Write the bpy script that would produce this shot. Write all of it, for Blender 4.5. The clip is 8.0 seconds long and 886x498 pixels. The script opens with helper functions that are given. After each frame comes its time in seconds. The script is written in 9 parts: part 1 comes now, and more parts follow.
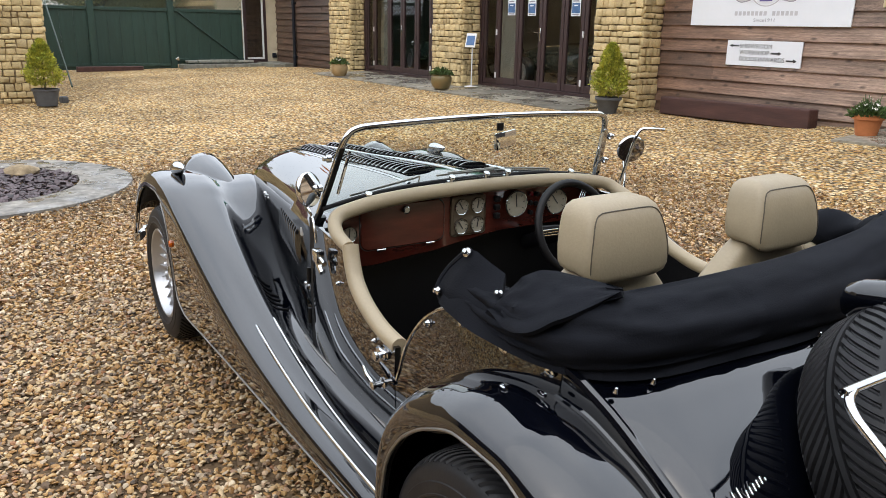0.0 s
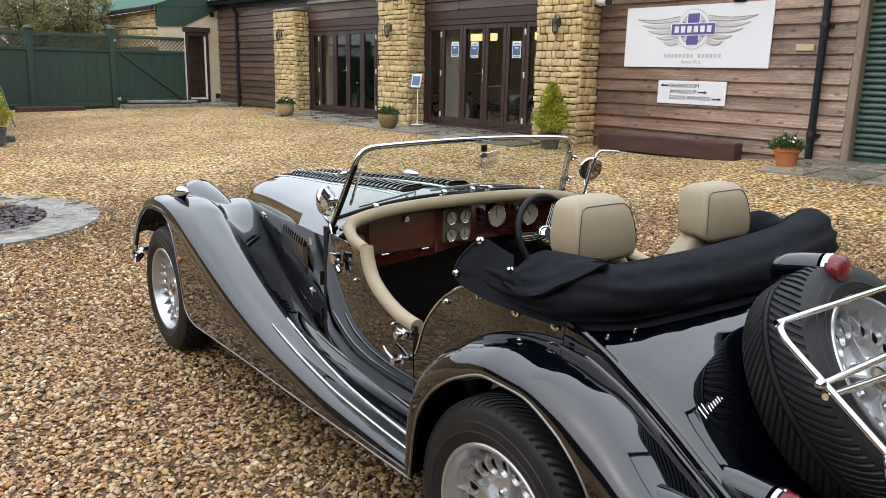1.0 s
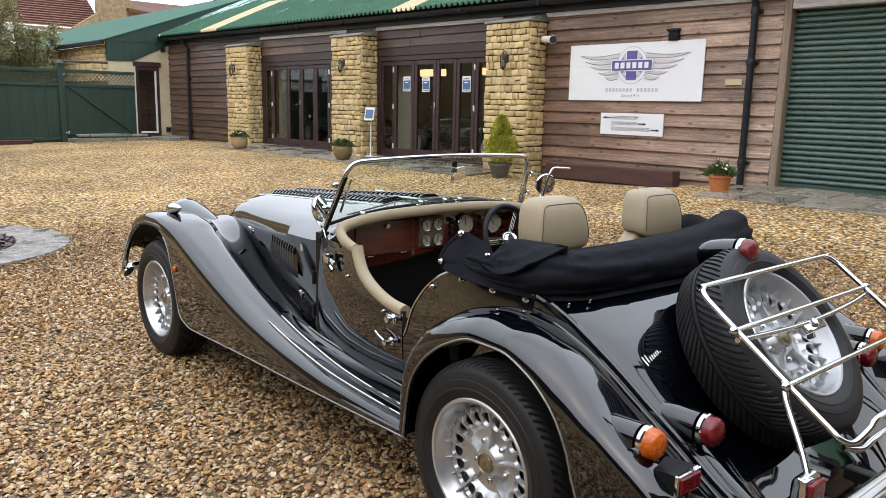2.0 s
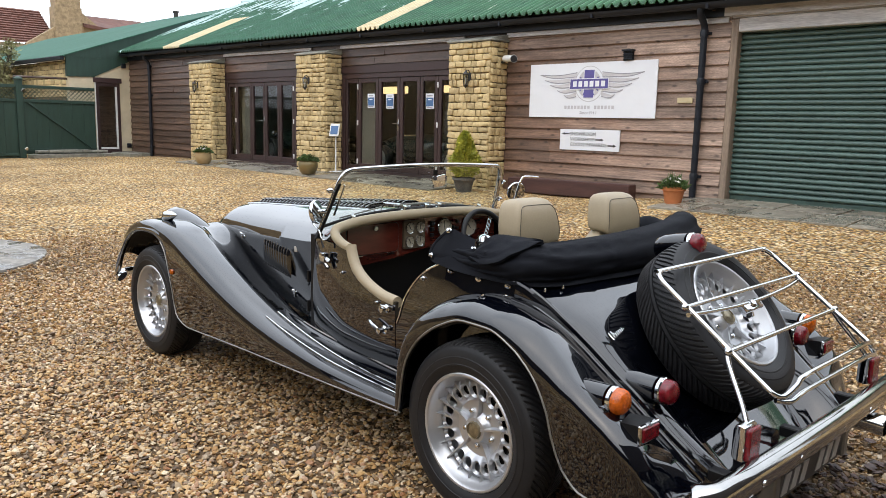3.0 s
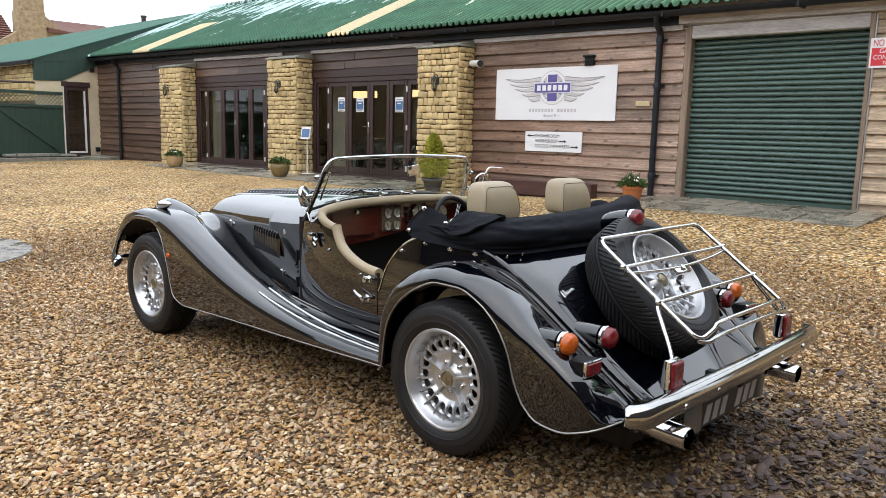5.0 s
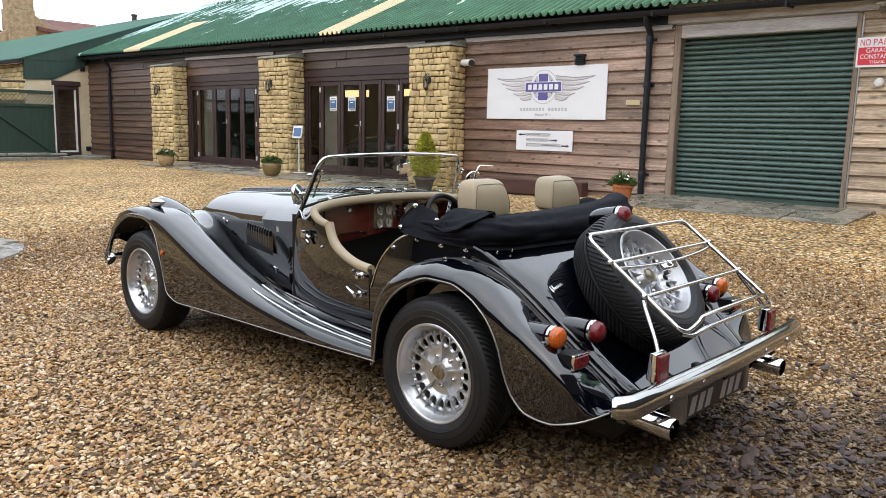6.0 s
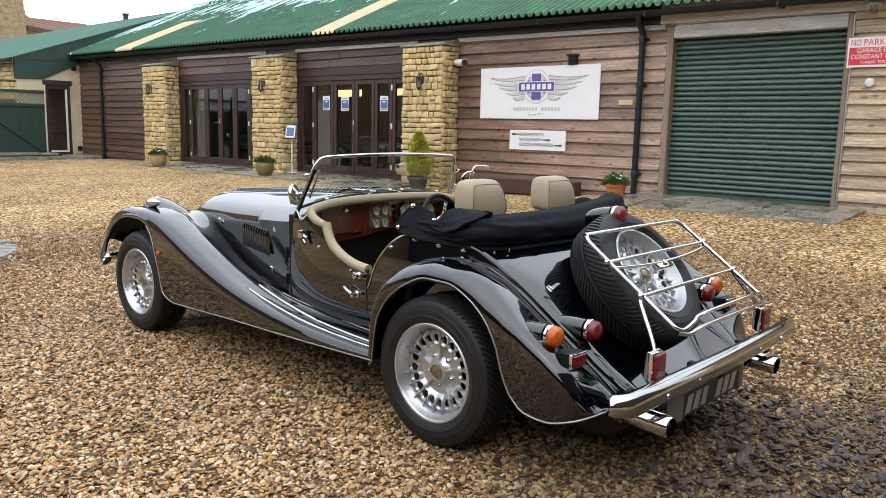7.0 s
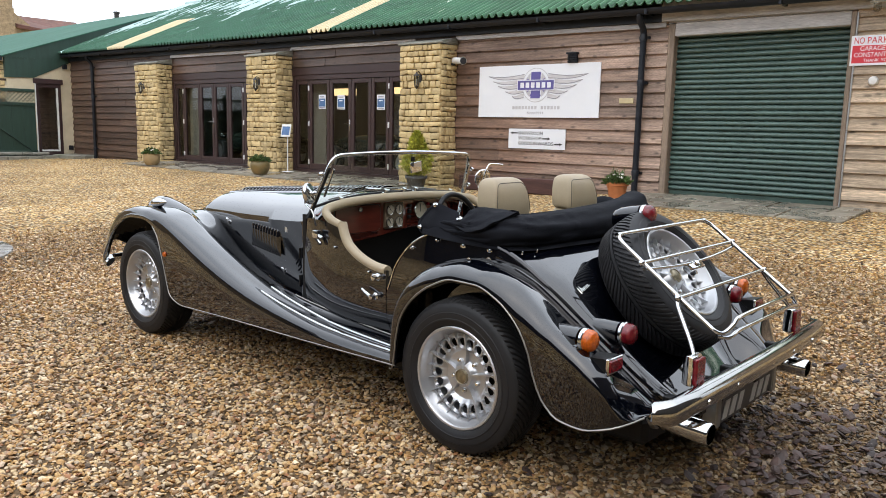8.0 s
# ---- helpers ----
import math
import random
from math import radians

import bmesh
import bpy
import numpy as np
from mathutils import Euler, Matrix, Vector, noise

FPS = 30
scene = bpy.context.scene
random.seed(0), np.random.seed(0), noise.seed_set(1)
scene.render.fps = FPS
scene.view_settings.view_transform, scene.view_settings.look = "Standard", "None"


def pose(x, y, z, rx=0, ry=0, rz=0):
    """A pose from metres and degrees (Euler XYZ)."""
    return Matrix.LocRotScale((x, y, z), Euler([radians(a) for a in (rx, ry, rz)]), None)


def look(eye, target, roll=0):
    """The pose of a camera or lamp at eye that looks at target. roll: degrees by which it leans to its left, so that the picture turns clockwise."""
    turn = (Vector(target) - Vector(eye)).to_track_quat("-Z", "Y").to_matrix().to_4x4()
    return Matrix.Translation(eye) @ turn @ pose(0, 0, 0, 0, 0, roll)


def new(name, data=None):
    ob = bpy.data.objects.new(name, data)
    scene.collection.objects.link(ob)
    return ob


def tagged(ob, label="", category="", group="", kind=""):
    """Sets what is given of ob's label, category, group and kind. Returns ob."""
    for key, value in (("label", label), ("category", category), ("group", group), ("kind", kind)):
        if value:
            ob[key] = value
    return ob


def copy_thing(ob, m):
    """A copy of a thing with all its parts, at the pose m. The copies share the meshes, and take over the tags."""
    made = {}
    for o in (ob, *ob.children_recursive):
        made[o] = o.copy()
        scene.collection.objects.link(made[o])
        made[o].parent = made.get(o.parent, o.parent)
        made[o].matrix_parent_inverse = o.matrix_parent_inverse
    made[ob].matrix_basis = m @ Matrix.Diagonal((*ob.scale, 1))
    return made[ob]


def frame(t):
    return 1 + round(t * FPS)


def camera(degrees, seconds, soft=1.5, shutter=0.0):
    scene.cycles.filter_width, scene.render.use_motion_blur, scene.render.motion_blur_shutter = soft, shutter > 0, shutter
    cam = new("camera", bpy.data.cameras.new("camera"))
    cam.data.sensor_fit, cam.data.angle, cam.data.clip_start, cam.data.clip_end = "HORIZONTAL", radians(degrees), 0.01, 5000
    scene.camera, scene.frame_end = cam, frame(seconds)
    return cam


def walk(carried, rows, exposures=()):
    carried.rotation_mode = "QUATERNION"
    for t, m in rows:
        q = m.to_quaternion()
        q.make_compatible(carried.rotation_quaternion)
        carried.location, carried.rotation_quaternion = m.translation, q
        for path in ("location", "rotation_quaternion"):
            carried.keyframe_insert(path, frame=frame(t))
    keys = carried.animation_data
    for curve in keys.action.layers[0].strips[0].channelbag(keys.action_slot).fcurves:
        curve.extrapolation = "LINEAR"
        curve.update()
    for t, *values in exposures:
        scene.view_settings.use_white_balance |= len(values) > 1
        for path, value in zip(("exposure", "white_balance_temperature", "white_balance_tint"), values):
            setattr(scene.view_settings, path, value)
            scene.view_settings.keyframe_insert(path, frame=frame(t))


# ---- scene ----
cam = camera(59.83, 8.0, soft=0.45)
ROWS = [
    (0.0, 1.0103, -9.5769, 1.4288, 56.811, -16.159, -1.079),
    (0.5, 1.1225, -9.7649, 1.4304, 54.344, -14.730, -1.172),
    (1.0, 1.2377, -9.9794, 1.4069, 52.163, -13.148, -1.202),
    (1.5, 1.3754, -10.1652, 1.3810, 50.164, -11.639, -1.223),
    (3.0, 1.6733, -10.6483, 1.3451, 45.194, -9.207, -1.389),
    (3.5, 1.7553, -10.7699, 1.3343, 44.231, -8.953, -1.388),
    (4.0, 1.8560, -10.8557, 1.3125, 43.601, -8.825, -1.389),
    (4.5, 1.9251, -10.9380, 1.2962, 43.162, -8.752, -1.387),
    (6.0, 2.0086, -11.0247, 1.2847, 42.206, -8.783, -1.363),
    (6.5, 2.0145, -11.0460, 1.2863, 41.912, -8.795, -1.336),
    (7.0, 2.0031, -11.0511, 1.2891, 41.627, -8.814, -1.354),
    (7.5, 1.9504, -11.0601, 1.2911, 41.320, -8.819, -1.365),
    (8.0, 1.8297, -11.0612, 1.2741, 40.936, -8.840, -1.339),
]
EXPOSURES = [(0.0, -0.22), (8.0, -0.20)]
walk(cam, [(t, pose(x, y, z, 90 + pitch, roll, yaw)) for t, x, y, z, yaw, pitch, roll in ROWS], EXPOSURES)

# ---- overcast daylight ----
SUN_EL, SUN_AZ = 52.0, 150.0
world = bpy.data.worlds.new("overcast_sky")
scene.world = world
world.use_nodes = True
wn, wl = world.node_tree.nodes, world.node_tree.links
wn.clear()
w_sky = wn.new("ShaderNodeTexSky")
w_sky.sky_type = "NISHITA"
w_sky.sun_disc = False
w_sky.sun_elevation, w_sky.sun_rotation = radians(SUN_EL), radians(SUN_AZ)
w_sky.air_density, w_sky.dust_density, w_sky.ozone_density = 1.0, 4.0, 1.0
w_mul = wn.new("ShaderNodeVectorMath")
w_mul.operation = "SCALE"
w_mul.inputs["Scale"].default_value = 0.10
w_mix = wn.new("ShaderNodeMix")
w_mix.data_type = "RGBA"
w_mix.inputs["Factor"].default_value = 0.82
w_co = wn.new("ShaderNodeTexCoord")
w_map = wn.new("ShaderNodeMapping")
w_map.inputs["Scale"].default_value = (1.4, 1.4, 3.2)
w_noise = wn.new("ShaderNodeTexNoise")
w_noise.inputs["Scale"].default_value, w_noise.inputs["Detail"].default_value = 1.3, 4.0
w_ramp = wn.new("ShaderNodeValToRGB")
w_ramp.color_ramp.elements[0].position, w_ramp.color_ramp.elements[1].position = 0.3, 0.7
w_ramp.color_ramp.elements[0].color = (0.80, 0.87, 0.97, 1)
w_ramp.color_ramp.elements[1].color = (1.00, 1.05, 1.13, 1)
# an overcast sky is about three times as bright overhead as at the horizon
w_sep = wn.new("ShaderNodeSeparateXYZ")
w_up = wn.new("ShaderNodeMapRange")
w_up.inputs["From Min"].default_value, w_up.inputs["From Max"].default_value = 0.0, 1.0
w_up.inputs["To Min"].default_value, w_up.inputs["To Max"].default_value = 1.65, 3.55
w_lum = wn.new("ShaderNodeVectorMath")
w_lum.operation = "SCALE"
w_bg = wn.new("ShaderNodeBackground")
w_bg.inputs["Strength"].default_value = 1.0
w_out = wn.new("ShaderNodeOutputWorld")
wl.new(w_co.outputs["Generated"], w_map.inputs["Vector"])
wl.new(w_map.outputs["Vector"], w_noise.inputs["Vector"])
wl.new(w_noise.outputs["Fac"], w_ramp.inputs["Fac"])
wl.new(w_sky.outputs["Color"], w_mul.inputs[0])
wl.new(w_mul.outputs["Vector"], w_mix.inputs["A"])
wl.new(w_ramp.outputs["Color"], w_mix.inputs["B"])
wl.new(w_co.outputs["Generated"], w_sep.inputs["Vector"])
wl.new(w_sep.outputs["Z"], w_up.inputs["Value"])
wl.new(w_mix.outputs["Result"], w_lum.inputs[0])
wl.new(w_up.outputs["Result"], w_lum.inputs["Scale"])
wl.new(w_lum.outputs["Vector"], w_bg.inputs["Color"])
wl.new(w_bg.outputs["Background"], w_out.inputs["Surface"])

sun_data = bpy.data.lights.new("sun", "SUN")
sun_data.energy, sun_data.angle, sun_data.color = 0.70, radians(100), (1.0, 0.92, 0.78)
sun = new("sun", sun_data)
az = radians(SUN_AZ)
sun.matrix_world = look((20 * math.sin(az), 20 * math.cos(az), 20 * math.tan(radians(SUN_EL))), (0, 0, 0))


# ---- materials ----
def material(name, color, rough=0.6, metal=0.0, vary=0.0, scale=6.0, bump=0.0, bump_scale=40.0, rnd=0.0, island=0.0, color2=None, stretch=(1, 1, 1), coat=0.0, spec=None, fine=0.0):
    """A procedural surface: base colour mixed with a second one by noise at two scales, random value per object or island, and bump."""
    m = bpy.data.materials.new(name)
    m.use_nodes = True
    n, l = m.node_tree.nodes, m.node_tree.links
    b = n["Principled BSDF"]
    b.inputs["Base Color"].default_value = (*color, 1)
    b.inputs["Roughness"].default_value = rough
    b.inputs["Metallic"].default_value = metal
    b.inputs["Coat Weight"].default_value = coat
    b.inputs["Coat Roughness"].default_value = 0.03
    if spec is not None:
        b.inputs["Specular IOR Level"].default_value = spec
    co = n.new("ShaderNodeTexCoord")
    mp = n.new("ShaderNodeMapping")
    mp.inputs["Scale"].default_value = stretch
    l.new(co.outputs["Object"], mp.inputs["Vector"])
    info = n.new("ShaderNodeObjectInfo")
    off = n.new("ShaderNodeVectorMath")
    off.operation = "MULTIPLY_ADD"
    off.inputs[1].default_value = (37.0, 91.0, 53.0)
    l.new(info.outputs["Random"], off.inputs[0])
    l.new(mp.outputs["Vector"], off.inputs[2])
    vec = off.outputs["Vector"]
    out = None
    if vary > 0 or color2:
        t = n.new("ShaderNodeTexNoise")
        t.inputs["Scale"].default_value, t.inputs["Detail"].default_value = scale, 6.0
        t.inputs["Roughness"].default_value = 0.65
        l.new(vec, t.inputs["Vector"])
        r = n.new("ShaderNodeValToRGB")
        r.color_ramp.elements[0].position, r.color_ramp.elements[1].position = 0.32, 0.7
        c2 = color2 or tuple(c * (1 - vary) for c in color)
        r.color_ramp.elements[0].color = (*c2, 1)
        r.color_ramp.elements[1].color = (*color, 1)
        l.new(t.outputs["Fac"], r.inputs["Fac"])
        out = r.outputs["Color"]
    if rnd > 0 or island > 0 or fine > 0:
        hsv = n.new("ShaderNodeHueSaturation")
        if out:
            l.new(out, hsv.inputs["Color"])
        else:
            hsv.inputs["Color"].default_value = (*color, 1)
        src = info.outputs["Random"]
        amount = rnd
        if island > 0:
            g = n.new("ShaderNodeNewGeometry")
            src, amount = g.outputs["Random Per Island"], island
        mr = n.new("ShaderNodeMapRange")
        mr.inputs["To Min"].default_value, mr.inputs["To Max"].default_value = 1 - amount, 1 + amount
        l.new(src, mr.inputs["Value"])
        val = mr.outputs["Result"]
        if fine > 0:
            t3 = n.new("ShaderNodeTexNoise")
            t3.inputs["Scale"].default_value, t3.inputs["Detail"].default_value = bump_scale, 3.0
            l.new(vec, t3.inputs["Vector"])
            m3 = n.new("ShaderNodeMapRange")
            m3.inputs["From Min"].default_value, m3.inputs["From Max"].default_value = 0.3, 0.7
            m3.inputs["To Min"].default_value, m3.inputs["To Max"].default_value = 1 - fine, 1 + fine
            l.new(t3.outputs["Fac"], m3.inputs["Value"])
            mm = n.new("ShaderNodeMath")
            mm.operation = "MULTIPLY"
            l.new(val, mm.inputs[0])
            l.new(m3.outputs["Result"], mm.inputs[1])
            val = mm.outputs["Value"]
        l.new(val, hsv.inputs["Value"])
        out = hsv.outputs["Color"]
    if out:
        l.new(out, b.inputs["Base Color"])
    if bump > 0:
        t2 = n.new("ShaderNodeTexNoise")
        t2.inputs["Scale"].default_value, t2.inputs["Detail"].default_value = bump_scale, 5.0
        l.new(vec, t2.inputs["Vector"])
        bp = n.new("ShaderNodeBump")
        bp.inputs["Strength"].default_value, bp.inputs["Distance"].default_value = 0.8, bump
        l.new(t2.outputs["Fac"], bp.inputs["Height"])
        l.new(bp.outputs["Normal"], b.inputs["Normal"])
    return m


def glass_material(name, color=(1, 1, 1), rough=0.0, mix=0.88):
    """Thin clear pane: mostly straight through, with a mirror share that grows at grazing angles."""
    m = bpy.data.materials.new(name)
    m.use_nodes = True
    n, l = m.node_tree.nodes, m.node_tree.links
    n.clear()
    tr = n.new("ShaderNodeBsdfTransparent")
    tr.inputs["Color"].default_value = (*color, 1)
    gl = n.new("ShaderNodeBsdfGlossy")
    gl.inputs["Roughness"].default_value = rough
    fr = n.new("ShaderNodeLayerWeight")
    pw = n.new("ShaderNodeMath")
    pw.operation = "POWER"
    pw.inputs[1].default_value = 4.5
    l.new(fr.outputs["Facing"], pw.inputs[0])
    ad = n.new("ShaderNodeMath")
    ad.operation = "ADD"
    ad.use_clamp = True
    ad.inputs[1].default_value = 1 - mix
    mx = n.new("ShaderNodeMixShader")
    o = n.new("ShaderNodeOutputMaterial")
    l.new(pw.outputs["Value"], ad.inputs[0])
    l.new(ad.outputs["Value"], mx.inputs["Fac"])
    l.new(tr.outputs["BSDF"], mx.inputs[1])
    l.new(gl.outputs["BSDF"], mx.inputs[2])
    l.new(mx.outputs["Shader"], o.inputs["Surface"])
    return m


def emitter(name, color, strength):
    m = bpy.data.materials.new(name)
    m.use_nodes = True
    b = m.node_tree.nodes["Principled BSDF"]
    b.inputs["Base Color"].default_value = (*color, 1)
    b.inputs["Emission Color"].default_value = (*color, 1)
    b.inputs["Emission Strength"].default_value = strength
    return m


STONE = material("limestone", (0.64, 0.495, 0.260), 0.9, vary=0.28, scale=5, bump=0.006, bump_scale=26, rnd=0.22, fine=0.16)
STONE_OLD = material("weathered_limestone", (0.36, 0.27, 0.16), 0.9, vary=0.5, scale=4, bump=0.012, bump_scale=22, rnd=0.2, fine=0.2)
MORTAR = material("mortar", (0.17, 0.12, 0.065), 0.95, vary=0.3, scale=10, bump=0.004, bump_scale=90)
BOARD = material("stained_board", (0.225, 0.130, 0.084), 0.62, vary=0.5, scale=2.2, bump=0.003, bump_scale=30, rnd=0.34, stretch=(0.35, 4, 5), fine=0.32)
BOARD_DARK = material("dark_stained_board", (0.128, 0.076, 0.052), 0.46, vary=0.55, scale=2.2, bump=0.003, bump_scale=30, rnd=0.34, stretch=(0.35, 4, 5), fine=0.32)
BOARD_PALE = material("pale_weathered_board", (0.52, 0.40, 0.28), 0.7, vary=0.4, scale=2.2, bump=0.003, bump_scale=30, rnd=0.24, stretch=(0.35, 4, 5), fine=0.32)
TIMBER_GREY = material("grey_timber", (0.60, 0.575, 0.56), 0.75, vary=0.45, scale=3, bump=0.003, bump_scale=30, stretch=(0.35, 4, 4), fine=0.2)

JAMB = material("brown_jamb", (0.30, 0.225, 0.165), 0.7, vary=0.45, scale=3, bump=0.003, bump_scale=30, stretch=(4, 4, 0.35), fine=0.2)


def weathered(m, x0, x1, grey, high=0.0):
    """Boards bleached by the weather towards the open end of the wall and the top, in patches."""
    n, l = m.node_tree.nodes, m.node_tree.links
    b = n["Principled BSDF"]
    old = b.inputs["Base Color"].links[0].from_socket
    g = n.new("ShaderNodeNewGeometry")
    sep = n.new("ShaderNodeSeparateXYZ")
    l.new(g.outputs["Position"], sep.inputs["Vector"])
    mp = n.new("ShaderNodeMapping")
    mp.inputs["Scale"].default_value = (0.9, 1.0, 4.0)
    l.new(g.outputs["Position"], mp.inputs["Vector"])
    t = n.new("ShaderNodeTexNoise")
    t.inputs["Scale"].default_value, t.inputs["Detail"].default_value = 1.6, 6.0
    l.new(mp.outputs["Vector"], t.inputs["Vector"])
    mr = n.new("ShaderNodeMapRange")
    mr.inputs["From Min"].default_value, mr.inputs["From Max"].default_value = x0, x1
    mr.inputs["To Min"].default_value, mr.inputs["To Max"].default_value = -0.55, 0.45
    l.new(sep.outputs["X"], mr.inputs["Value"])
    ad = n.new("ShaderNodeMath")
    ad.operation = "ADD"
    ad.use_clamp = True
    top = n.new("ShaderNodeMapRange")
    top.inputs["From Min"].default_value, top.inputs["From Max"].default_value = 2.3, 3.0
    top.inputs["To Min"].default_value, top.inputs["To Max"].default_value = 0.0, high
    l.new(sep.outputs["Z"], top.inputs["Value"])
    a0 = n.new("ShaderNodeMath")
    a0.operation = "ADD"
    l.new(mr.outputs["Result"], a0.inputs[0])
    l.new(top.outputs["Result"], a0.inputs[1])
    l.new(t.outputs["Fac"], ad.inputs[0])
    l.new(a0.outputs["Value"], ad.inputs[1])
    mx = n.new("ShaderNodeMix")
    mx.data_type = "RGBA"
    l.new(ad.outputs["Value"], mx.inputs["Factor"])
    l.new(old, mx.inputs["A"])
    tint = n.new("ShaderNodeMix")
    tint.data_type = "RGBA"
    tint.blend_type = "MULTIPLY"
    tint.inputs["Factor"].default_value = 1.0
    tint.inputs["B"].default_value = grey
    l.new(old, tint.inputs["A"])
    l.new(tint.outputs["Result"], mx.inputs["B"])
    l.new(mx.outputs["Result"], b.inputs["Base Color"])


weathered(BOARD, -6.4, -3.5, (2.05, 2.5, 2.95, 1), 0.85)


def knotty(m, size, amount):
    """Dark knots and long sap streaks in sawn boards."""
    n, l = m.node_tree.nodes, m.node_tree.links
    b = n["Principled BSDF"]
    old = b.inputs["Base Color"].links[0].from_socket
    g = n.new("ShaderNodeNewGeometry")
    mp = n.new("ShaderNodeMapping")
    mp.inputs["Scale"].default_value = (0.55 * size, 0.0, 1.25 * size)
    mp.inputs["Rotation"].default_value = (radians(-90), 0, 0)
    l.new(g.outputs["Position"], mp.inputs["Vector"])
    v = n.new("ShaderNodeTexVoronoi")
    v.voronoi_dimensions = "2D"
    v.inputs["Scale"].default_value = 3.4
    l.new(mp.outputs["Vector"], v.inputs["Vector"])
    r = n.new("ShaderNodeMapRange")
    r.inputs["From Min"].default_value, r.inputs["From Max"].default_value = 0.035, 0.11
    r.inputs["To Min"].default_value, r.inputs["To Max"].default_value = 1 - amount, 1.0
    l.new(v.outputs["Distance"], r.inputs["Value"])
    mp2 = n.new("ShaderNodeMapping")
    mp2.inputs["Scale"].default_value = (0.6, 1.0, 17.0)
    l.new(g.outputs["Position"], mp2.inputs["Vector"])
    t = n.new("ShaderNodeTexNoise")
    t.inputs["Scale"].default_value, t.inputs["Detail"].default_value = 2.2, 5.0
    l.new(mp2.outputs["Vector"], t.inputs["Vector"])
    r2 = n.new("ShaderNodeMapRange")
    r2.inputs["From Min"].default_value, r2.inputs["From Max"].default_value = 0.3, 0.7
    r2.inputs["To Min"].default_value, r2.inputs["To Max"].default_value = 0.62, 1.36
    l.new(t.outputs["Fac"], r2.inputs["Value"])
    k = n.new("ShaderNodeMath")
    k.operation = "MULTIPLY"
    l.new(r.outputs["Result"], k.inputs[0])
    l.new(r2.outputs["Result"], k.inputs[1])
    mx = n.new("ShaderNodeMix")
    mx.data_type = "RGBA"
    mx.blend_type = "MULTIPLY"
    mx.inputs["Factor"].default_value = 1.0
    l.new(old, mx.inputs["A"])
    l.new(k.outputs["Value"], mx.inputs["B"])
    l.new(mx.outputs["Result"], b.inputs["Base Color"])


knotty(BOARD, 1.0, 0.6)
knotty(BOARD_DARK, 1.0, 0.5)
knotty(BOARD_PALE, 1.0, 0.55)
JOINERY = material("brown_joinery", (0.050, 0.028, 0.028), 0.38, vary=0.25, scale=4, bump=0.0006, bump_scale=60)
SLEEPER = material("brown_sleeper", (0.085, 0.035, 0.028), 0.7, vary=0.5, scale=3, bump=0.004, bump_scale=25, stretch=(0.4, 3, 3))
GUTTER = material("black_plastic", (0.014, 0.017, 0.024), 0.45, vary=0.3, scale=5, spec=0.3)
CREAM = material("cream_render", (0.62, 0.54, 0.38), 0.9, vary=0.2, scale=2, bump=0.003, bump_scale=50)
GREEN_PAINT = material("green_fence_paint", (0.022, 0.055, 0.040), 0.55, vary=0.35, scale=2.5, bump=0.002, bump_scale=30, stretch=(3, 3, 0.4))
SHUTTER = material("green_shutter", (0.078, 0.130, 0.114), 0.30, vary=0.3, scale=1.2, rnd=0.16, fine=0.1)
PAVING = material("paving_slab", (0.25, 0.225, 0.175), 0.62, vary=0.5, scale=2.6, bump=0.004, bump_scale=16, rnd=0.34, color2=(0.13, 0.115, 0.09), fine=0.22)
SLAB = material("slate_slab", (0.26, 0.255, 0.215), 0.5, vary=0.45, scale=3.5, bump=0.006, bump_scale=14, rnd=0.22, color2=(0.16, 0.16, 0.135), fine=0.15)
WHITE_PAINT = material("white_sign", (0.80, 0.82, 0.86), 0.35, vary=0.05, scale=2)
WHITE_PLASTIC = material("white_plastic", (0.72, 0.72, 0.70), 0.4, vary=0.1, scale=6)
SIGN_GREY = material("sign_grey", (0.30, 0.30, 0.33), 0.5)
SIGN_FEATHER = material("sign_feather", (0.66, 0.64, 0.66), 0.45, vary=0.25, scale=5, stretch=(1, 1, 3))
SIGN_SILVER = material("sign_silver", (0.58, 0.57, 0.60), 0.45, vary=0.2, scale=4)
SIGN_PURPLE = material("sign_purple", (0.115, 0.10, 0.33), 0.5, vary=0.2, scale=6)
SIGN_RED = material("sign_red", (0.62, 0.035, 0.05), 0.5)
SIGN_BLUE = material("sign_blue", (0.07, 0.16, 0.34), 0.5, vary=0.3, scale=12)
SIGN_BLACK = material("sign_black", (0.02, 0.02, 0.022), 0.5)
TERRACOTTA = material("terracotta", (0.55, 0.19, 0.065), 0.8, vary=0.3, scale=6, bump=0.002, bump_scale=60)
GLAZED = material("glazed_pot", (0.24, 0.15, 0.06), 0.35, vary=0.5, scale=5, color2=(0.14, 0.12, 0.05))
SANDPOT = material("sand_pot", (0.42, 0.30, 0.15), 0.7, vary=0.3, scale=6, bump=0.002, bump_scale=60)
GREYPOT = material("grey_pot", (0.10, 0.105, 0.115), 0.6, vary=0.4, scale=6, bump=0.002, bump_scale=60)
SOIL = material("soil", (0.035, 0.025, 0.018), 0.95, vary=0.5, scale=30, bump=0.01, bump_scale=60)
LEAF_YELLOW = material("conifer_leaf", (0.50, 0.46, 0.05), 0.7, island=0.4, color2=(0.22, 0.27, 0.035), vary=0.4, scale=9)
LEAF_GREEN = material("green_leaf", (0.075, 0.13, 0.03), 0.6, island=0.45, vary=0.4, scale=9)
LEAF_WILLOW = material("spring_leaf", (0.30, 0.29, 0.13), 0.7, island=0.4, vary=0.4, scale=3)
PETAL = material("white_petal", (0.8, 0.78, 0.7), 0.6)
